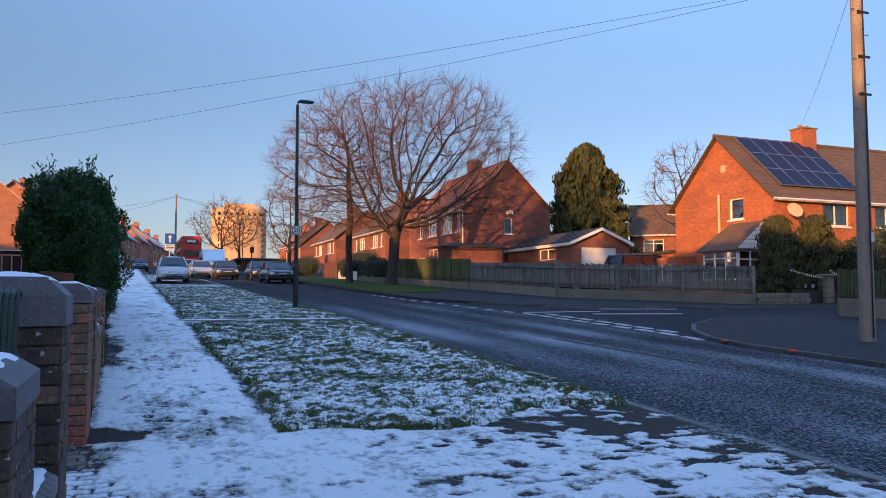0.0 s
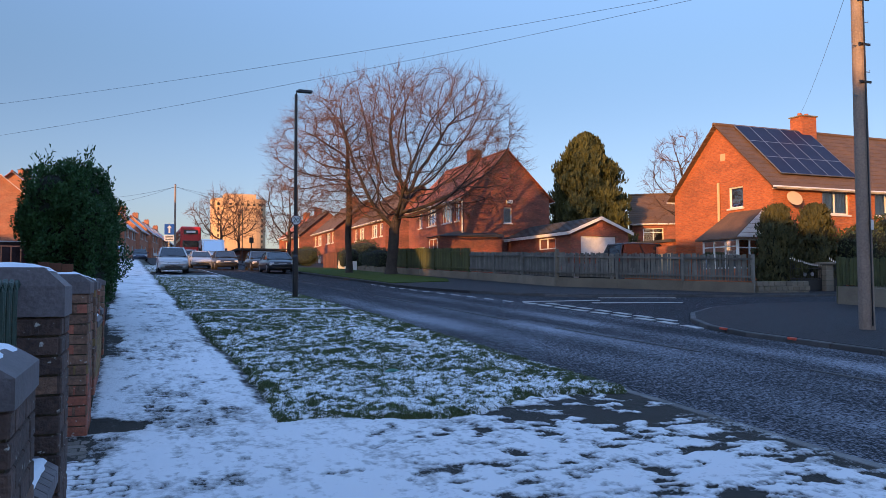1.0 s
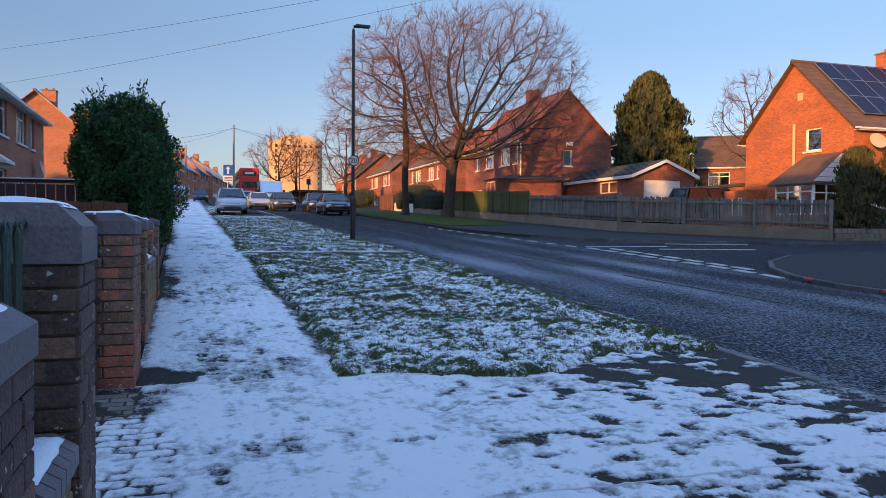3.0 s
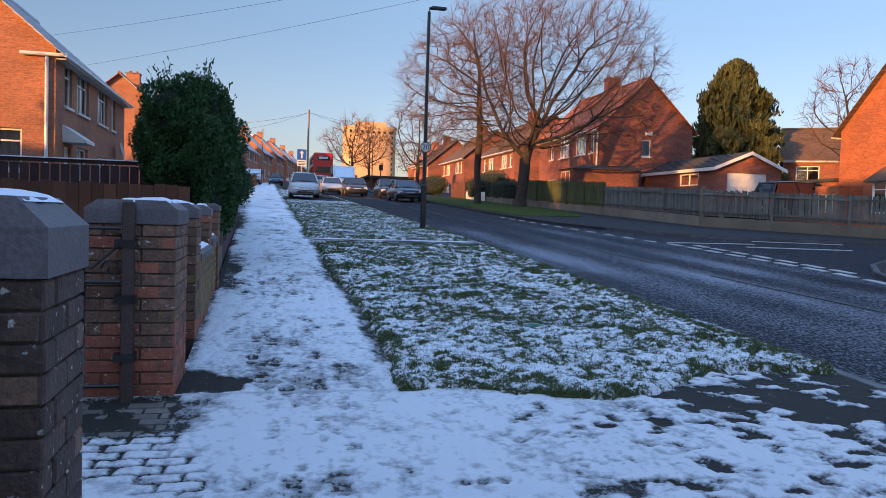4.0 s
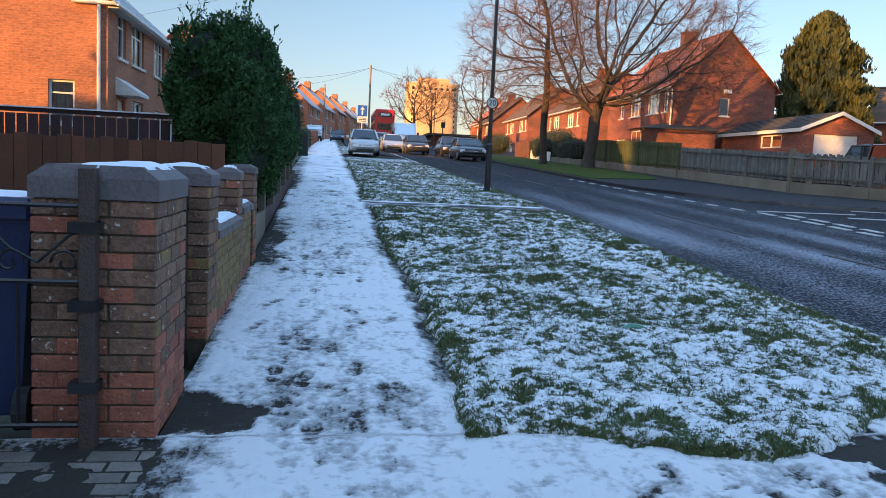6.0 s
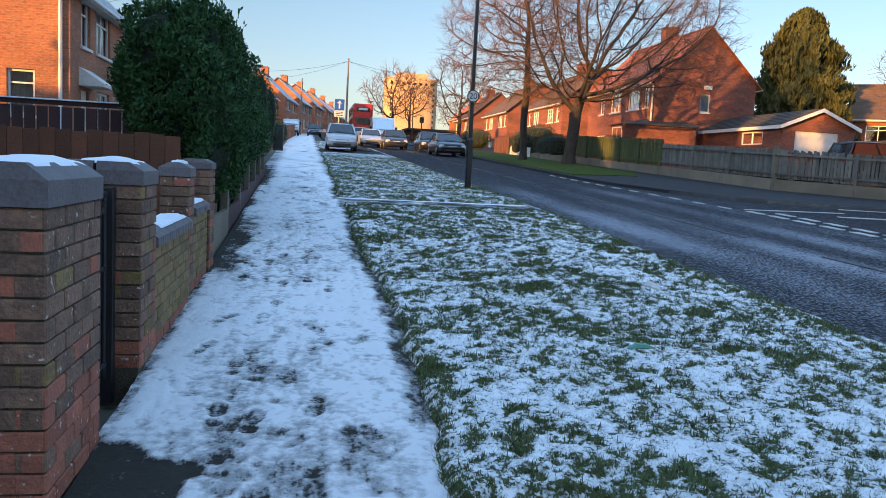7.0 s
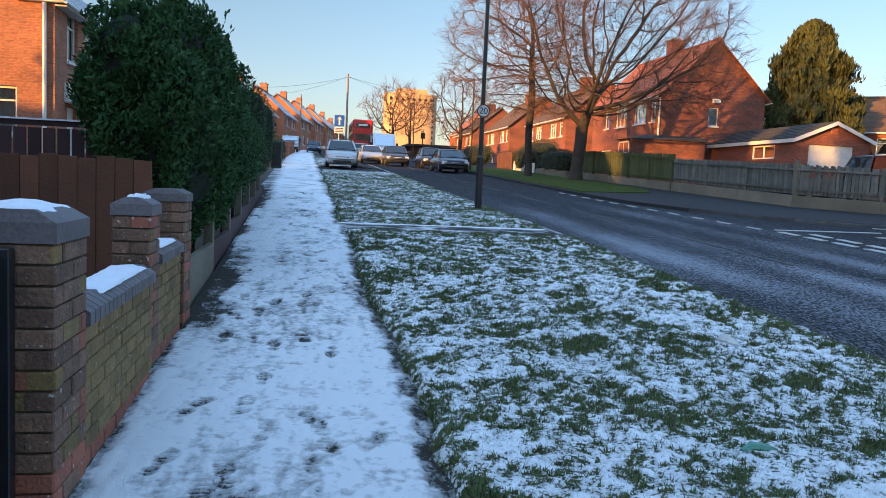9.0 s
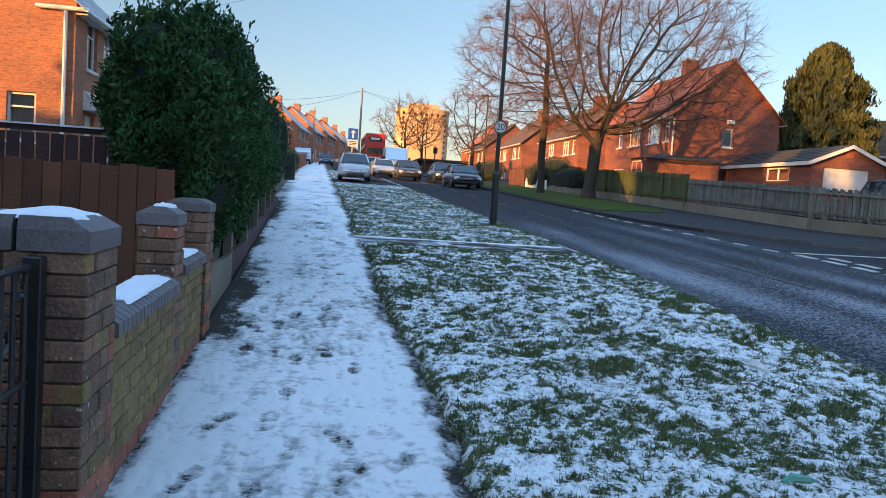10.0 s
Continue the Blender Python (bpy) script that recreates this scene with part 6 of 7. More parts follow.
picket_fence("picket_fence", "green-grey picket fence on a pale rendered wall", (19.0, 16.6), (18.6, 2.0), 0.55, 1.42, M_fence_green, 0.13, 0.09)
picket_fence("picket_fence", "green-grey picket fence on a pale rendered wall along the side street", (34.0, 16.9), (19.05, 16.7), 0.55, 1.42, M_fence_green, 0.13, 0.09)
# stone wall, gate pier and gate of the corner garden
sw = thing("stone_wall", "short rough stone garden wall beside the gate", "wall", (21.6, 22.75, ground_z(22.75)))
for i in range(9):
    for j in range(3):
        part("stone", Geo().box(i * 0.3 + 0.08 * (j % 2), i * 0.3 + 0.29 + 0.08 * (j % 2), -0.12, 0.12, j * 0.19 - 0.1, j * 0.19 + 0.08, 0, 0.02), M_concrete, sw)
gp = thing("gate_pier", "square rough stone gate pier with a flat cap", "pier", (26.3, 23.6, ground_z(23.6)))
for j in range(6):
    part("stone", Geo().box(-0.22 + 0.01 * (j % 2), 0.22, -0.22, 0.22 - 0.01 * (j % 2), j * 0.22 - 0.2, j * 0.22 + 0.01, 0, 0.02), M_concrete, gp)
part("cap", Geo().box(-0.3, 0.3, -0.3, 0.3, 1.13, 1.22, 0, 0.03), M_concrete, gp)
for x0, wid in ((24.35, 1.7), (26.55, 0.9)):
    gt = thing("iron_gate", "black wrought-iron garden gate with pale finials", "gate", (x0, 23.6, ground_z(23.6)), group="garden gates")
    k = int(wid / 0.11)
    for i in range(k + 1):
        top = 1.05 + 0.3 * (1 - i / k) ** 1.5
        bar = part("bar", Geo().tube([(wid * i / k, 0, 0.05), (wid * i / k, 0, top)], 0.012, 5), M_black, gt)
        part("finial", Geo().tube([(wid * i / k, 0, top), (wid * i / k, 0, top + 0.1)], [0.026, 0.004], 5), M_render_white, bar)
    part("panel", Geo().box(0, wid, -0.01, 0.01, 0.05, 0.5), M_black, gt)
    for z in (0.05, 0.52, 0.95):
        part("rail", Geo().box(0, wid, -0.015, 0.015, z, z + 0.035), M_black, gt)
    for i in range(3):
        if wid > 1:
            part("rosette", Geo().tube([(0.35 + 0.42 * i, -0.02, 0.72), (0.35 + 0.42 * i, 0.02, 0.72)], 0.09, 10), M_galv, gt)

# hedges, low walls and panels on the sunlit side farther up
for x, y, w, l, hh in ((15.9, 54.2, 0.7, 3.4, 0.85), (15.6, 60.8, 0.7, 2.0, 0.9), (15.4, 77.0, 0.8, 5.0, 0.9), (17.6, 64.0, 1.0, 4.0, 1.2)):
    bush("hedge", "clipped dark garden hedge by the grass verge", "hedge", (x, y, ground_z(y)), [((0, 0, hh), (w, l, hh))], M_privet, 0.12, 420, "garden hedges")
pan = thing("timber_fence", "orange timber fence panel lit by low sun", "fence", (15.2, 63.2, ground_z(63.2)))
for i in range(24):
    part("board", Geo().box(-0.015, 0.015, i * 0.2, i * 0.2 + 0.19, 0, 1.45, 0, 0.004), M_fence_brown, pan)
wf = thing("picket_fence", "low white picket fence round a front garden", "fence", (15.2, 57.0, ground_z(57)))
for i in range(34):
    part("picket", Geo().box(-0.012, 0.012, i * 0.17, i * 0.17 + 0.12, 0.05 + SLOPE * i * 0.17, 0.72 + SLOPE * i * 0.17, 0, 0.004), M_render_white, wf)
lw = thing("garden_wall", "low pale concrete front wall under the hedge", "wall", (15.35, 50.4, ground_z(50.4)))
for i in range(3):
    part("wall_block", Geo().box(-0.1, 0.1, i * 2.2, i * 2.2 + 2.15, -0.3, 0.45 + SLOPE * i * 2.2), M_concrete, lw)


# ---- posts, lamps, signs, wires ----
lamp = thing("street_lamp", "black steel street lamp with a flat LED head", "lamp", (3.52, 22.15, ground_z(22.15)))
part("base", Geo().tube([(0, 0, -0.1), (0, 0, 1.25), (0, 0, 1.3)], [0.085, 0.085, 0.06], 12), M_black, lamp)
part("column", Geo().tube([(0, 0, 1.28), (0, 0, 6.1)], [0.055, 0.045], 10), M_black, lamp)
part("bracket", Geo().tube([(0, 0, 6.08), (0.02, 0, 6.2), (0.12, 0, 6.22)], 0.035, 8), M_black, lamp)
head = part("lamp_head", Geo().loft([[(0.06, -0.1, 6.18), (0.48, -0.12, 6.19), (0.48, 0.12, 6.19), (0.06, 0.1, 6.18)], [(0.06, -0.09, 6.25), (0.47, -0.1, 6.24), (0.47, 0.1, 6.24), (0.06, 0.09, 6.25)]]), M_black, lamp)
part("door", Geo().box(-0.045, 0.045, -0.09, -0.08, 0.5, 1.05), M_black, lamp)
disc = part("sign_disc", Geo().tube([(0.0, -0.085, 2.33), (0.0, -0.075, 2.33)], 0.155, 40), M_plate_w, lamp, "round white speed sign, dark rim")
ring = Geo()
for i in range(40):
    a, b_ = 2 * math.pi * i / 40, 2 * math.pi * (i + 1) / 40
    P = lambda r_, q: (r_ * math.sin(q), -0.089, 2.33 + r_ * math.cos(q))
    ring.quad(P(0.128, a), P(0.128, b_), P(0.155, b_), P(0.155, a))
M_ring = material("dark_sign_rim", (0.10, 0.02, 0.022), (0.07, 0.018, 0.02), 0.5)
part("sign_rim", ring, M_ring, disc)
clip = part("bracket", Geo().box(-0.06, 0.06, -0.075, 0.06, 2.28, 2.31), M_galv, lamp)


def lettering(text, size, mat_, parent, m, name="lettering"):
    cu = bpy.data.curves.new(name, "FONT")
    cu.body, cu.size, cu.align_x, cu.align_y, cu.extrude = text, size, "CENTER", "CENTER", 0.001
    ob = new(name, cu)
    dg = bpy.context.evaluated_depsgraph_get()
    me = bpy.data.meshes.new_from_object(ob.evaluated_get(dg))
    bpy.data.objects.remove(ob)
    me.materials.clear()
    me.materials.append(mat_)
    o2 = new(name, me)
    o2.parent = parent
    o2.matrix_basis = m
    return o2


lettering("20", 0.21, M_black, disc, pose(0, -0.0915, 2.325, 90, 0, 0))

lamp2 = thing("street_lamp", "slim dark street lamp in the distance", "lamp", (10.6, 57.0, ground_z(57)), group="far street lamps")
part("column", Geo().tube([(0, 0, -0.1), (0, 0, 1.2), (0, 0, 6.2)], [0.08, 0.06, 0.045], 8), M_black, lamp2)
part("lamp_head", Geo().box(-0.5, 0.05, -0.1, 0.1, 6.18, 6.26, 0, 0.02), M_black, lamp2)
copy_thing(lamp2, pose(11.2, 92.0, ground_z(92)))


def telegraph_pole(label, at, h, r):
    t = thing("telegraph_pole", label, "pole", at, group="telegraph poles")
    part("shaft", Geo().tube([(0, 0, -0.3), (0, 0, h * 0.5), (0, 0, h)], [r, r * 0.88, r * 0.74], 14), M_pole_wood, t)
    part("pole_cap", Geo().tube([(0, 0, h), (0, 0, h + 0.05)], [r, r * 0.6], 12), M_galv, t)
    return t


pole = telegraph_pole("stout weathered wooden telegraph pole at the junction corner", (12.32, 10.25, ground_z(10.25)), 7.9, 0.15)
for i in range(6):
    z = 4.6 + i * 0.5
    s = 1 if i % 2 else -1
    part("step_iron", Geo().tube([(s * 0.10, -0.05, z), (s * 0.22, -0.05, z), (s * 0.22, -0.05, z + 0.04)], 0.009, 5), M_galv, pole)
for z in (5.6, 4.85, 6.5):
    part("cable_clamp", Geo().box(-0.15, 0.15, -0.15, -0.12, z, z + 0.04), M_black, pole)
part("pole_plate", Geo().box(-0.05, 0.05, -0.178, -0.165, 1.95, 2.15), M_plate_w, pole, "small pale number tag")
part("cable", Geo().tube([(-0.05, -0.17, 0.1), (-0.05, -0.172, 4.0), (-0.05, -0.165, 7.5)], 0.015, 5), M_black, pole)
pole2 = telegraph_pole("tall wooden telegraph pole far up the street", (2.9, 76.0, ground_z(76)), 7.6, 0.11)
pole3 = telegraph_pole("slim wooden telegraph pole far up the street", (-1.6, 110.0, ground_z(110)), 7.5, 0.11)


def wire(label, p0, p1, sag, r=0.0042):
    a, b_ = Vector(p0), Vector(p1)
    pts = [a.lerp(b_, i / 24) - Vector((0, 0, sag * 4 * (i / 24) * (1 - i / 24))) for i in range(25)]
    o = part("overhead_wire", Geo().tube(pts, r, 4), M_black, None, label)
    tagged(o, label, "wire", "overhead wires")


ptop = Vector((12.32, 10.25, ground_z(10.25) + 7.3))
wire("thin black service wire from the pole to a house", ptop, (-7.25, 31.0, ground_z(27.2) + 5.2), 0.25)
wire("thin black service wire from the pole to a house", ptop, (-7.8, 29.0, ground_z(27.2) + 5.8), 0.25)
wire("thin black service wire from the pole to the solar house", ptop, (31.7, 30.0, SB + 8.9), 0.3, 0.005)
wire("thin black service wire from the pole to a garden", ptop, (36.0, 12.0, 6.0), 0.3)
p2 = Vector((2.9, 76.0, ground_z(76) + 7.4))
for q in ((-8.0, 62.0, ground_z(62) + 5.0), (20.6, 70.0, ground_z(70) + 5.0), (-7.5, 78.0, ground_z(78) + 5.0), (20.4, 88.0, ground_z(88) + 5.0)):
    wire("thin black service wire from the far pole", p2, q, 0.5, 0.01)

sign = thing("road_sign", "blue rectangular sign with a white arrow on a grey post", "sign", (1.42, 54.0, ground_z(54)))
part("post", Geo().tube([(0, 0, -0.1), (0, 0, 3.2)], 0.045, 8), M_galv, sign)
face = part("sign_face", Geo().box(-0.31, 0.31, -0.07, -0.05, 2.45, 3.15, 0, 0.01), M_blue_sign, sign, "blue sign plate with white border")
arrow = Geo()
arrow.box(-0.05, 0.05, -0.078, -0.071, 2.55, 2.9)
part("arrow_shaft", arrow, M_plate_w, face)
arrow = Geo()
arrow.loft([[(-0.15, -0.078, 2.88), (0.15, -0.078, 2.88), (0.15, -0.072, 2.88), (-0.15, -0.072, 2.88)], [(-0.005, -0.078, 3.06), (0.005, -0.078, 3.06), (0.005, -0.072, 3.06), (-0.005, -0.072, 3.06)]])
part("arrow_head", arrow, M_plate_w, face)
low = part("sign_plate", Geo().box(-0.31, 0.31, -0.07, -0.05, 2.02, 2.4, 0, 0.01), M_plate_w, sign, "white plate with unreadable lines")
for z in (2.1, 2.2, 2.3):
    part("text_bar", Geo().box(-0.24, 0.24, -0.076, -0.071, z, z + 0.045), M_black, low)

sig = thing("traffic_signal", "black-backed signal head on a pole by the crossing", "signal", (9.95, 76.0, ground_z(76)))
part("pole", Geo().tube([(0, 0, -0.1), (0, 0, 2.6)], 0.06, 8), M_black, sig)
part("signal_head", Geo().box(-0.2, 0.2, -0.2, 0.1, 2.2, 2.75, 0, 0.05), M_black, sig)
rail = thing("guard_rail", "grey steel pedestrian guard rail", "railing", (9.75, 64.0, ground_z(64)))
for i in range(5):
    part("post", Geo().tube([(0, i * 2.0, SLOPE * i * 2 - 0.1), (0, i * 2.0, SLOPE * i * 2 + 1.0)], 0.045, 6), M_black, rail)
for z in (0.45, 0.98):
    part("rail", Geo().tube([(0, 0, z), (0, 8.0, z + SLOPE * 8)], 0.03, 6), M_galv, rail)

# blocks of flats on the skyline
tower = thing("tower_block", "cream rendered tower block glowing in the evening sun", "tower block", (41.8, 338.0, ground_z(150)))
R = 11.0
ringp = lambda r_, z: [(r_ * 1.02 * math.copysign(abs(math.cos(q)) ** 0.55, math.cos(q)), r_ * 0.8 * math.copysign(abs(math.sin(q)) ** 0.55, math.sin(q)), z) for q in np.linspace(0, 2 * math.pi, 33)[:-1]]
part("wall", Geo().loft([ringp(R, -4), ringp(R, 30.8)]), M_tower, tower)
part("parapet", Geo().loft([ringp(R * 1.015, 30.8), ringp(R * 1.015, 31.6)]), M_tower, tower)
part("plinth", Geo().loft([ringp(R * 1.01, -4.2), ringp(R * 1.01, 7.0)]), M_house, tower, "brick-red lower storeys")
part("roof_room", Geo().box(-6, 7, -4, 4, 31.6, 34.0), M_tower, tower)
for k in range(10):
    for x in (-8.8, 8.8):
        yy = -0.8 * R * (1 - (abs(x) / (R * 1.02)) ** 3.6) ** (1 / 3.6) - 0.03
        part("window", Geo().box(x - 0.45, x + 0.45, yy - 0.04, yy + 0.5, 8.6 + k * 2.25, 9.8 + k * 2.25), M_car_glass, tower)
for k in range(8):
    part("window", Geo().box(-9.4 + k * 2.4, -8.4 + k * 2.4, -0.8 * R - 0.08, -0.8 * R + 1.2, 28.6, 29.6), M_dark, tower)
flats = thing("flat_block", "pale flat-roofed block of flats behind the far row", "flats", (-17.5, 330.0, ground_z(150)))
part("wall", Geo().box(0, 13, 0, 14, -3, 22.0), M_tower, flats)
part("roof", Geo().box(-0.4, 13.4, -0.4, 14.4, 22.0, 22.8), M_render_white, flats)
part("stair_tower", Geo().box(7, 11, -1, 8, 22.8, 25.5), M_render_white, flats)
# long low building at the end of the road
low = thing("hall", "long low dark-roofed building beyond the hedge", "building", (13.5, 112.0, ground_z(112)))
part("wall", Geo().box(0, 16, 0, 8, -0.5, 1.5), M_fence_brown, low)
part("roof", Geo().box(-0.5, 16.5, -0.6, 8.5, 1.5, 1.8), M_tile_dark, low)


# ---- vehicles ----
def car(label, at, turn, paint, L=4.3, W=1.78, H=1.5, hood=1.0, tail=0.25, belt=0.92, rake=0.75, rear_rake=0.35, group="parked cars", estate_rails=False, name="car"):
    """A car facing local +y: hood and tail are bonnet and boot lengths."""
    t = thing(name, label, "car" if name == "car" else name, at, turn, group)
    w = W / 2
    hl = L / 2
    st = [(-hl, 0.86, 0.42, belt - 0.28), (-hl + 0.06, 0.93, 0.28, belt - 0.1), (-hl + 0.3, 0.99, 0.22, belt), (-hl + tail + 0.5, 1.0, 0.2, belt + 0.02), (0, 1.0, 0.2, belt),
          (hl - hood - 0.1, 1.0, 0.2, belt - 0.02), (hl - 0.55, 0.97, 0.2, belt - 0.13), (hl - 0.22, 0.94, 0.22, belt - 0.2), (hl - 0.06, 0.86, 0.24, belt - 0.3), (hl, 0.78, 0.3, belt - 0.44)]
    rings = [[(-w * k * 0.9, y, z0), (w * k * 0.9, y, z0), (w * k, y, z0 + 0.16), (w * k * 1.0, y, (z0 + z1) / 2 + 0.06), (w * k * 0.93, y, z1 - 0.02), (w * k * 0.6, y, z1 + 0.02), (-w * k * 0.6, y, z1 + 0.02), (-w * k * 0.93, y, z1 - 0.02), (-w * k, y, (z0 + z1) / 2 + 0.06), (-w * k, y, z0 + 0.16)] for y, k, z0, z1 in st]
    body = part("body", Geo().loft(rings), paint, t, smooth=True)
    yb0, yb1 = -hl + tail, hl - hood
    yr0, yr1 = yb0 + rear_rake, yb1 - rake
    bw, rw = w * 0.9, w * 0.72
    zb, zr = belt, H - 0.05
    B = {"rl": Vector((-bw, yb0, zb)), "rr": Vector((bw, yb0, zb)), "fr": Vector((bw, yb1, zb)), "fl": Vector((-bw, yb1, zb))}
    T = {"rl": Vector((-rw, yr0, zr)), "rr": Vector((rw, yr0, zr)), "fr": Vector((rw, yr1, zr)), "fl": Vector((-rw, yr1, zr))}

    def pane(nm, a, b_, s=0.0):
        g = Geo()
        g.quad(B[a].lerp(B[b_], 0.04 + s), B[b_].lerp(B[a], 0.04 + s), T[b_].lerp(T[a], 0.05 + s), T[a].lerp(T[b_], 0.05 + s))
        part(nm, g, M_car_glass, t)

    pane("windscreen", "fr", "fl")
    pane("rear_window", "rl", "rr")
    pane("side_window", "rr", "fr")
    pane("side_window", "fl", "rl")
    for k in B:
        part("pillar", Geo().tube([B[k], T[k]], [0.05, 0.042], 6), paint, t)
    for s in (-1, 1):
        part("pillar", Geo().tube([(s * bw * 1.0, (yb0 + yb1) / 2 - 0.1, zb), (s * rw * 1.0, (yr0 + yr1) / 2 - 0.1, zr)], 0.045, 6), M_black, t)
    part("cabin_floor", Geo().box(-bw * 0.95, bw * 0.95, yb0 + 0.05, yb1 - 0.05, zb - 0.05, zb + 0.025), M_dark, t)
    # cambered roof skin, sagging towards both screens
    slices = []
    for i in range(9):
        q = i / 8
        yy, drop = yr0 - 0.05 + (yr1 - yr0 + 0.1) * q, 0.07 * (2 * q - 1) ** 4
        slices.append([((rw + 0.03) * math.sin(a), yy, zr - 0.02 - drop + 0.085 * max(0.0, math.cos(a)) ** 0.6) for a in np.linspace(-math.pi / 2, math.pi / 2, 9)])
    part("roof", Geo().loft(slices), paint, t, smooth=True)
    for s in (-1, 1):
        if estate_rails:
            part("roof_rail", Geo().tube([(s * rw, yr0 + 0.1, zr + 0.08), (s * rw, yr1 - 0.1, zr + 0.08)], 0.02, 6), M_galv, t)
        for y in (-hl + 0.78, hl - 0.85):
            wh = part("wheel", Geo().tube([(s * (w - 0.2), y, 0.31), (s * (w - 0.005), y, 0.31)], 0.31, 20), M_tyre, t)
            part("rim", Geo().tube([(s * (w - 0.03), y, 0.31), (s * (w + 0.004), y, 0.31)], [0.21, 0.19], 16), M_rim, wh)
        part("headlight", Geo().box(s * 0.74 * w - 0.17, s * 0.74 * w + 0.17, hl - 0.36, hl - 0.03, belt - 0.46, belt - 0.27, 0, 0.05), M_lamp_clear, t)
        part("tail_light", Geo().box(s * 0.8 * w - 0.12, s * 0.8 * w + 0.12, -hl - 0.012, -hl + 0.12, belt - 0.32, belt - 0.08, 0, 0.02), M_lamp_red, t)
        part("mirror", Geo().box(s * (w + 0.1) - 0.1, s * (w + 0.1) + 0.1, yb1 - 0.55, yb1 - 0.43, zb + 0.02, zb + 0.17, 0, 0.03), paint, t)
    part("grille", Geo().box(-0.36, 0.36, hl - 0.1, hl + 0.012, belt - 0.49, belt - 0.42, 0, 0.02), M_black, t)
    part("badge_strip", Geo().box(-0.34, 0.34, hl - 0.1, hl + 0.02, belt - 0.415, belt - 0.395, 0, 0.005), M_rim, t)
    part("air_intake", Geo().box(-0.5, 0.5, hl - 0.1, hl + 0.012, 0.27, 0.38, 0, 0.02), M_black, t)
    part("bumper", Geo().tube([(-w * 0.93, hl - 0.3, 0.5), (-w * 0.7, hl - 0.06, 0.49), (0, hl + 0.01, 0.48), (w * 0.7, hl - 0.06, 0.49), (w * 0.93, hl - 0.3, 0.5)], 0.075, 8), paint, t, smooth=True)
    part("wiper", Geo().tube([(-0.35, yb1 - 0.03, zb + 0.05), (0.3, yb1 - 0.1, zb + 0.09)], 0.012, 4), M_black, t)
    for y0, y1, m in ((hl + 0.006, hl + 0.02, M_plate_w), (-hl - 0.02, -hl - 0.004, M_plate)):
        pl = part("number_plate", Geo().box(-0.26, 0.26, y0, y1, 0.47, 0.58), m, t)
        yy = (y1, y1 + 0.004) if y0 > 0 else (y0 - 0.004, y0)
        part("text_bar", Geo().box(-0.21, 0.21, *yy, 0.5, 0.55), M_black, pl)
    return t


paint = lambda n, c: material(n, c, tuple(q * 0.9 for q in c), 0.28, 0.35, 2, 30, 0.0, 0, 0.5)
P_silver, P_grey, P_dark, P_white, P_navy = paint("silver_paint", (0.58, 0.59, 0.60)), paint("grey_paint", (0.055, 0.058, 0.066)), paint("black_paint", (0.025, 0.027, 0.032)), paint("white_van_paint", (0.72, 0.73, 0.74)), paint("navy_paint", (0.03, 0.05, 0.09))
car("silver compact people carrier parked half on the verge, facing downhill", (1.38, 49.2, ground_z(49.2)), 180, P_silver, 4.2, 1.76, 1.6, 0.95, 0.15, 1.0, 0.9, 0.3)
car("dark grey saloon car parked at the kerb, facing downhill", (8.4, 53.2, ground_z(53.2) - 0.08), 180, P_grey, 4.7, 1.84, 1.46, 1.15, 0.6, 0.92, 0.95, 0.7)
car("dark hatchback parked at the kerb behind the saloon", (8.3, 60.0, ground_z(60) - 0.08), 180, P_dark, 4.3, 1.8, 1.5, 1.05, 0.3, 0.92, 0.85, 0.4)
car("silver saloon car coming down the street", (4.45, 66.5, ground_z(66.5) - 0.08), 180, P_silver, 4.6, 1.8, 1.46, 1.15, 0.6, 0.92, 0.95, 0.7, "cars in the street")
car("silver estate car with roof rails driving away uphill", (5.2, 92.0, ground_z(92) - 0.08), 0, P_silver, 4.7, 1.82, 1.52, 1.1, 0.15, 0.95, 0.85, 0.35, "cars in the street", True)
car("grey hatchback coming down the street before the van", (5.95, 62.5, ground_z(62.5) - 0.08), 180, P_grey, 4.2, 1.76, 1.5, 1.0, 0.3, 0.94, 0.85, 0.4, "cars in the street")
car("dark blue car parked by the far pavement", (0.2, 104.0, ground_z(104)), 180, P_navy, 4.2, 1.76, 1.5, 1.0, 0.3, 0.94, 0.85, 0.35)
car("black sports utility car parked behind the corner fence", (25.5, 35.0, ground_z(35) + 0.25), -90, P_dark, 4.5, 1.85, 1.85, 0.95, 0.1, 1.12, 0.8, 0.3)
car("dark hatchback parked before the garage", (21.9, 35.5, ground_z(35.5) - 0.05), -80, P_dark, 4.2, 1.78, 1.5, 1.0, 0.2, 0.95, 0.85, 0.35)


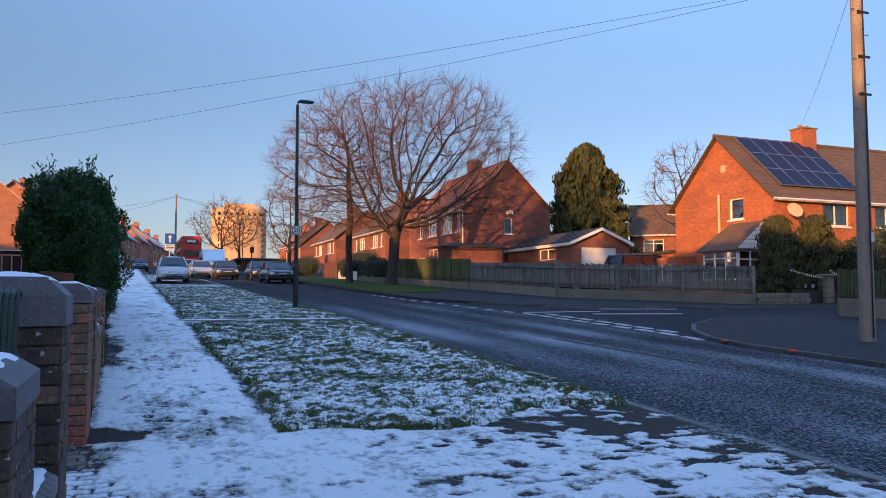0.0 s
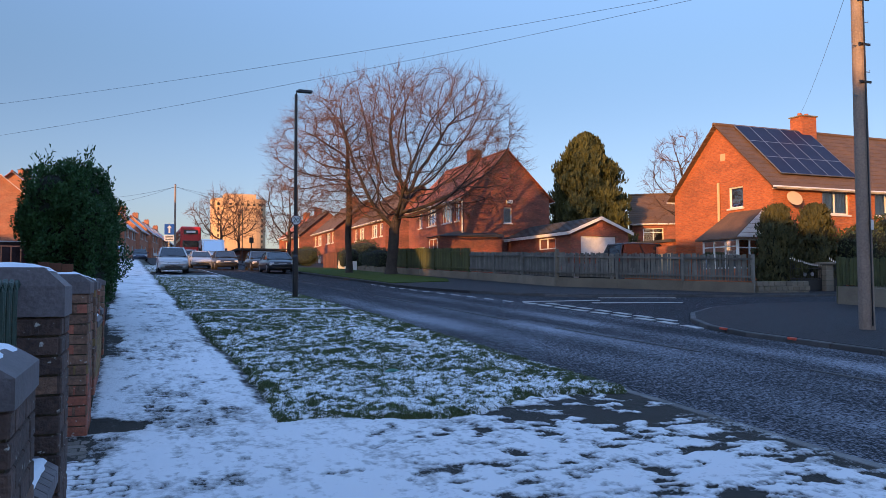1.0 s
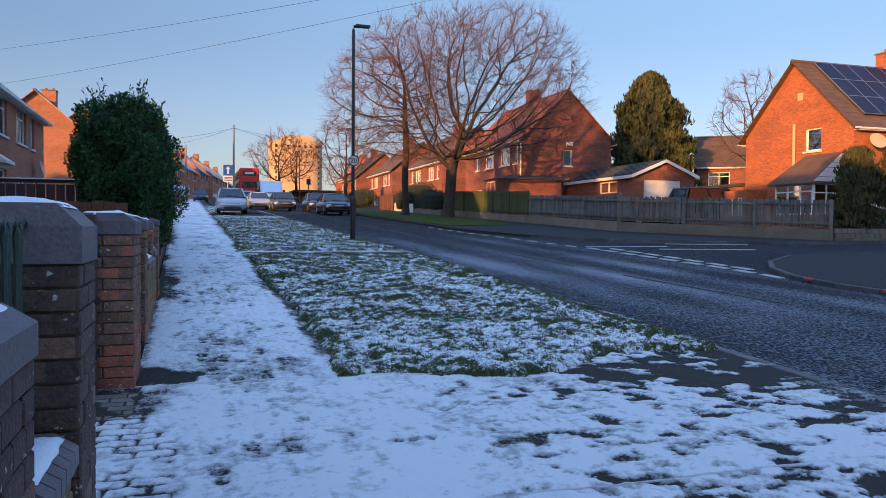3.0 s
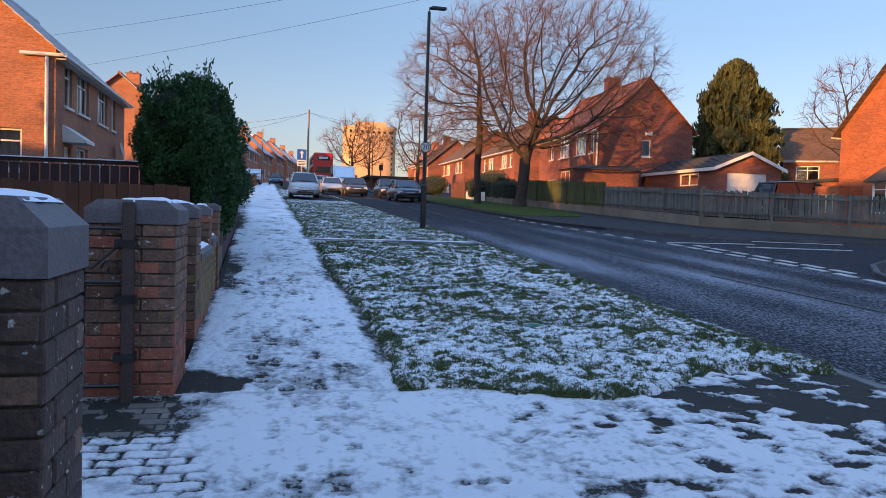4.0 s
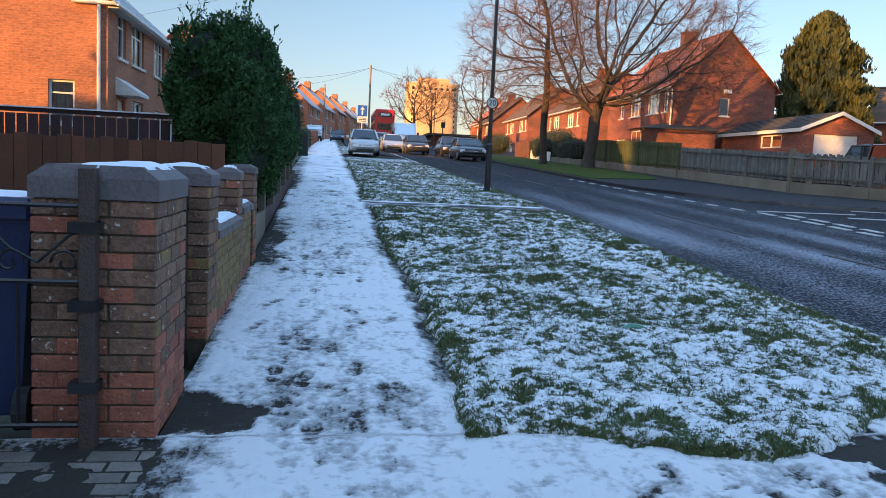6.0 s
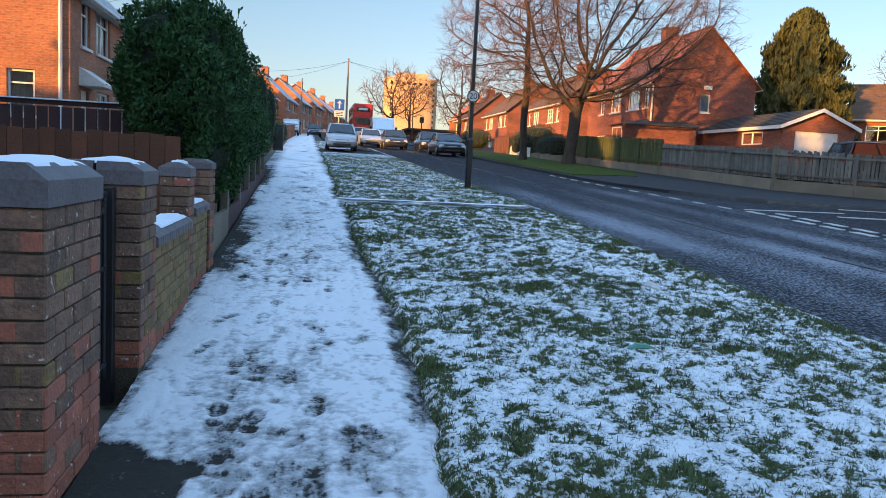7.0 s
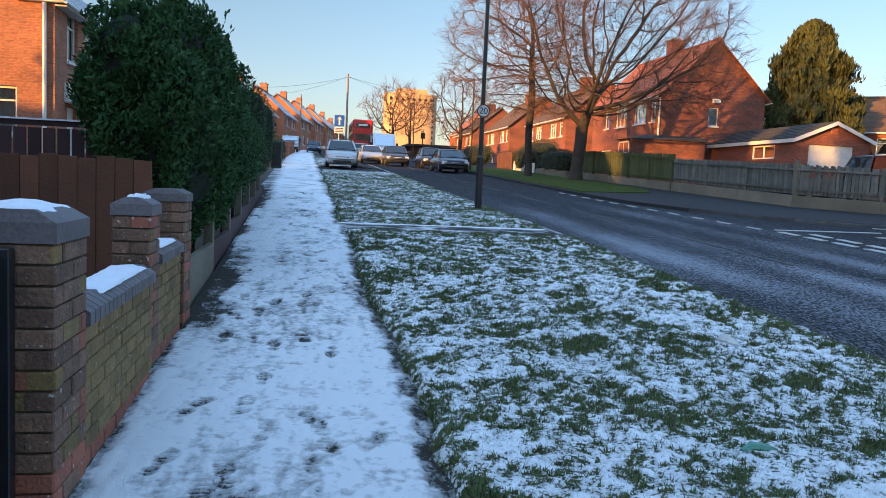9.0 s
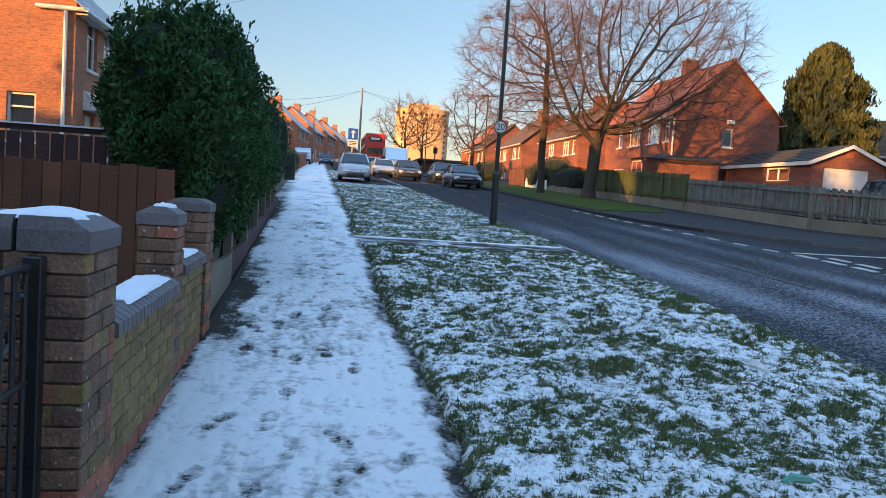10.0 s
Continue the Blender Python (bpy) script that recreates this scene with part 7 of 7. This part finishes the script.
def van(label, at, turn, paint_, L=5.6, W=2.0, H=2.5):
    t = thing("van", label, "van", at, turn, "vans")
    hl, w = L / 2, W / 2
    prof = [(-hl, 0.35), (hl - 0.1, 0.35), (hl, 0.75), (hl - 0.15, 1.05), (hl - 0.95, 1.3), (hl - 1.6, H - 0.1), (hl - 2.0, H), (-hl + 0.1, H), (-hl, H - 0.1)]
    rings = [[(s * w * k, y, z) for y, z in prof] for s, k in ((-1, 0.94), (-1, 1.0), (1, 1.0), (1, 0.94))]
    rings = [[(x, y, z if 0 < i < 3 else z * 0.97 + 0.02) for x, y, z in r_] for i, r_ in enumerate(rings)]
    part("body", Geo().loft(rings[::-1]), paint_, t)
    g = Geo()
    g.quad((-w * 0.86, hl - 0.98, 1.36), (w * 0.86, hl - 0.98, 1.36), (w * 0.8, hl - 1.56, H - 0.22), (-w * 0.8, hl - 1.56, H - 0.22))
    g.v = [(x, y + 0.05, z + 0.02) for x, y, z in g.v]
    part("windscreen", g, M_car_glass, t)
    for s in (-1, 1):
        part("side_window", Geo().box(s * w - 0.01, s * w + 0.012, hl - 2.1, hl - 1.4, 1.35, 1.95), M_car_glass, t)
        part("headlight", Geo().box(s * 0.72 * w - 0.18, s * 0.72 * w + 0.18, hl - 0.2, hl - 0.02, 0.78, 1.02, 0, 0.03), M_lamp_clear, t)
        part("mirror", Geo().box(s * (w + 0.15) - 0.1, s * (w + 0.15) + 0.1, hl - 1.35, hl - 1.22, 1.3, 1.65, 0, 0.03), M_black, t)
        for y in (-hl + 1.0, hl - 0.9):
            wh = part("wheel", Geo().tube([(s * (w - 0.24), y, 0.35), (s * (w + 0.005), y, 0.35)], 0.35, 18), M_tyre, t)
            part("rim", Geo().tube([(s * (w - 0.03), y, 0.35), (s * (w + 0.012), y, 0.35)], 0.2, 14), M_rim, wh)
    part("grille", Geo().box(-0.5, 0.5, hl - 0.06, hl + 0.012, 0.8, 0.98, 0, 0.01), M_black, t)
    part("bumper", Geo().box(-w * 0.95, w * 0.95, hl - 0.15, hl + 0.03, 0.33, 0.58, 0, 0.03), M_black, t)
    part("number_plate", Geo().box(-0.26, 0.26, hl + 0.03, hl + 0.045, 0.4, 0.51), M_plate_w, t)
    return t


van("white high-roofed panel van coming down the street", (6.15, 75.0, ground_z(75) - 0.08), 180, P_white)
van("white panel van parked by the far pavement", (-2.6, 100.0, ground_z(100)), 180, P_white, 4.8, 1.9, 1.95)

bus = thing("double_decker_bus", "red double-decker bus seen from behind, driving uphill", "bus", (6.2, 108.0, ground_z(108) - 0.08))
part("body", Geo().box(-1.25, 1.25, -5.4, 5.4, 0.3, 4.3, 0, 0.14), M_bus, bus)
part("upper_rear_window", Geo().box(-0.85, 0.85, -5.43, -5.4, 3.3, 3.85, 0, 0.02), M_car_glass, bus)
part("rear_window", Geo().box(-1.0, 1.0, -5.43, -5.4, 1.7, 2.5, 0, 0.02), M_car_glass, bus)
part("engine_cover", Geo().box(-0.95, 0.95, -5.44, -5.4, 0.55, 1.45, 0, 0.02), M_bus, bus)
part("destination_board", Geo().box(-0.55, 0.55, -5.46, -5.43, 3.5, 3.75), M_plate_w, bus, "pale unreadable destination panel")
part("number_plate", Geo().box(-0.26, 0.26, -5.46, -5.44, 0.6, 0.71), M_plate, bus)
for s in (-1, 1):
    for z, d in ((1.7, 0.85), (3.0, 0.8)):
        for i in range(7):
            part("side_window", Geo().box(s * 1.25 - 0.012, s * 1.25 + 0.012, -5.0 + i * 1.4, -3.7 + i * 1.4, z, z + d), M_car_glass, bus)
    part("side_panel", Geo().box(s * 1.25 - 0.008, s * 1.25 + 0.008, -4.5, 4.5, 2.58, 2.95), M_cream, bus, "warm cream advert band")
    for z in (0.75, 1.05, 3.2):
        part("tail_light", Geo().box(s * 1.08 - 0.07, s * 1.08 + 0.07, -5.45, -5.4, z, z + 0.2), M_lamp_red, bus)
    for y in (-2.8, 3.2):
        wh = part("wheel", Geo().tube([(s * 0.98, y, 0.48), (s * 1.27, y, 0.48)], 0.48, 18), M_tyre, bus)
        part("rim", Geo().tube([(s * 1.25, y, 0.48), (s * 1.275, y, 0.48)], 0.28, 14), M_rim, wh)

# litter on the grass and a stray chip of ice on the road
lt = part("litter", to_mesh("litter", Geo().tube([(0, 0, -0.03), (0.0, 0.0, 0.0), (0.01, 0.01, 0.035), (0.02, 0.0, 0.05)], [0.07, 0.09, 0.07, 0.03], 9)), M_render_white, None, "crumpled pale food carton on the grass")
lt.location, lt.rotation_euler = (2.74, 9.66, SLOPE * 9.66 + 0.065), (0.15, 0.2, 0.4)
tagged(lt, "crumpled pale food carton on the grass", "litter")
bag = part("litter", to_mesh("litter", Geo().tube([(-0.09, 0, 0), (-0.03, 0.02, 0.012), (0.03, -0.02, 0.018), (0.1, 0.01, 0.0)], [0.012, 0.028, 0.02, 0.008], 7)), material("green_plastic", (0.05, 0.22, 0.16), (0.09, 0.3, 0.22), 0.4), None, "scrap of green plastic in the grass")
bag.location = (1.72, 7.62, SLOPE * 7.62 + 0.06)
tagged(bag, "scrap of green plastic in the grass", "litter")

# ---- kerbs, stone by stone ----
kerb_near = new("kerb_near")
tagged(kerb_near, "pale concrete kerb stones along the verge and drive", "kerb", kind="structure")
kerb_right = new("kerb_right")
tagged(kerb_right, "dark concrete kerb stones round the junction corners", "kerb", kind="structure")
kmesh = to_mesh("kerb_stone", Geo().box(0.004, 0.906, 0, 0.125, -0.2, 0.012, 0, 0.015))
kmesh.materials.append(M_kerb)
kmesh_dark = kmesh.copy()
kmesh_dark.materials[0] = M_kerb_dark


def kerb_run(parent, pts, side=0.0):
    acc = 0.0
    for (xa, ya), (xb, yb) in zip(pts, pts[1:]):
        d = Vector((xb - xa, yb - ya, 0))
        n = max(1, round(d.length / 0.91))
        for i in range(n):
            p = Vector((xa, ya, 0)) + d * i / n
            ob = new("kerb_stone", kmesh if parent == kerb_near else kmesh_dark)
            ob.parent = parent
            ob.matrix_basis = Matrix.Translation((p.x, p.y, ground_z(p.y))) @ Matrix.Rotation(math.atan2(d.y, d.x), 4, "Z") @ Matrix.Rotation(-math.atan2(SLOPE * d.y, d.length), 4, "Y") @ Matrix.Diagonal((d.length / n / 0.91, 1, 1, 1))


kerb_run(kerb_near, [(float(kerb_x(y)), y) for y in (-8.0, 3.5, 5.5, 7.0, 9.5, 12.5, 15.0, 17.0, 24.0, 30.0, 60.0)])
kerb_run(kerb_right, [(9.85, 60.0), (9.85, 31.0), (10.1, 28.4), (10.83, 25.95), (12.0, 23.93), (14.0, 22.52), (20.0, 21.72), (40.0, 21.45)])
kerb_run(kerb_right, [(40.0, 17.7), (21.8, 17.62), (17.0, 17.5), (13.86, 16.4), (11.85, 14.82), (10.68, 13.4), (9.9, 11.95), (9.6, 10.6), (9.65, -8.0)])
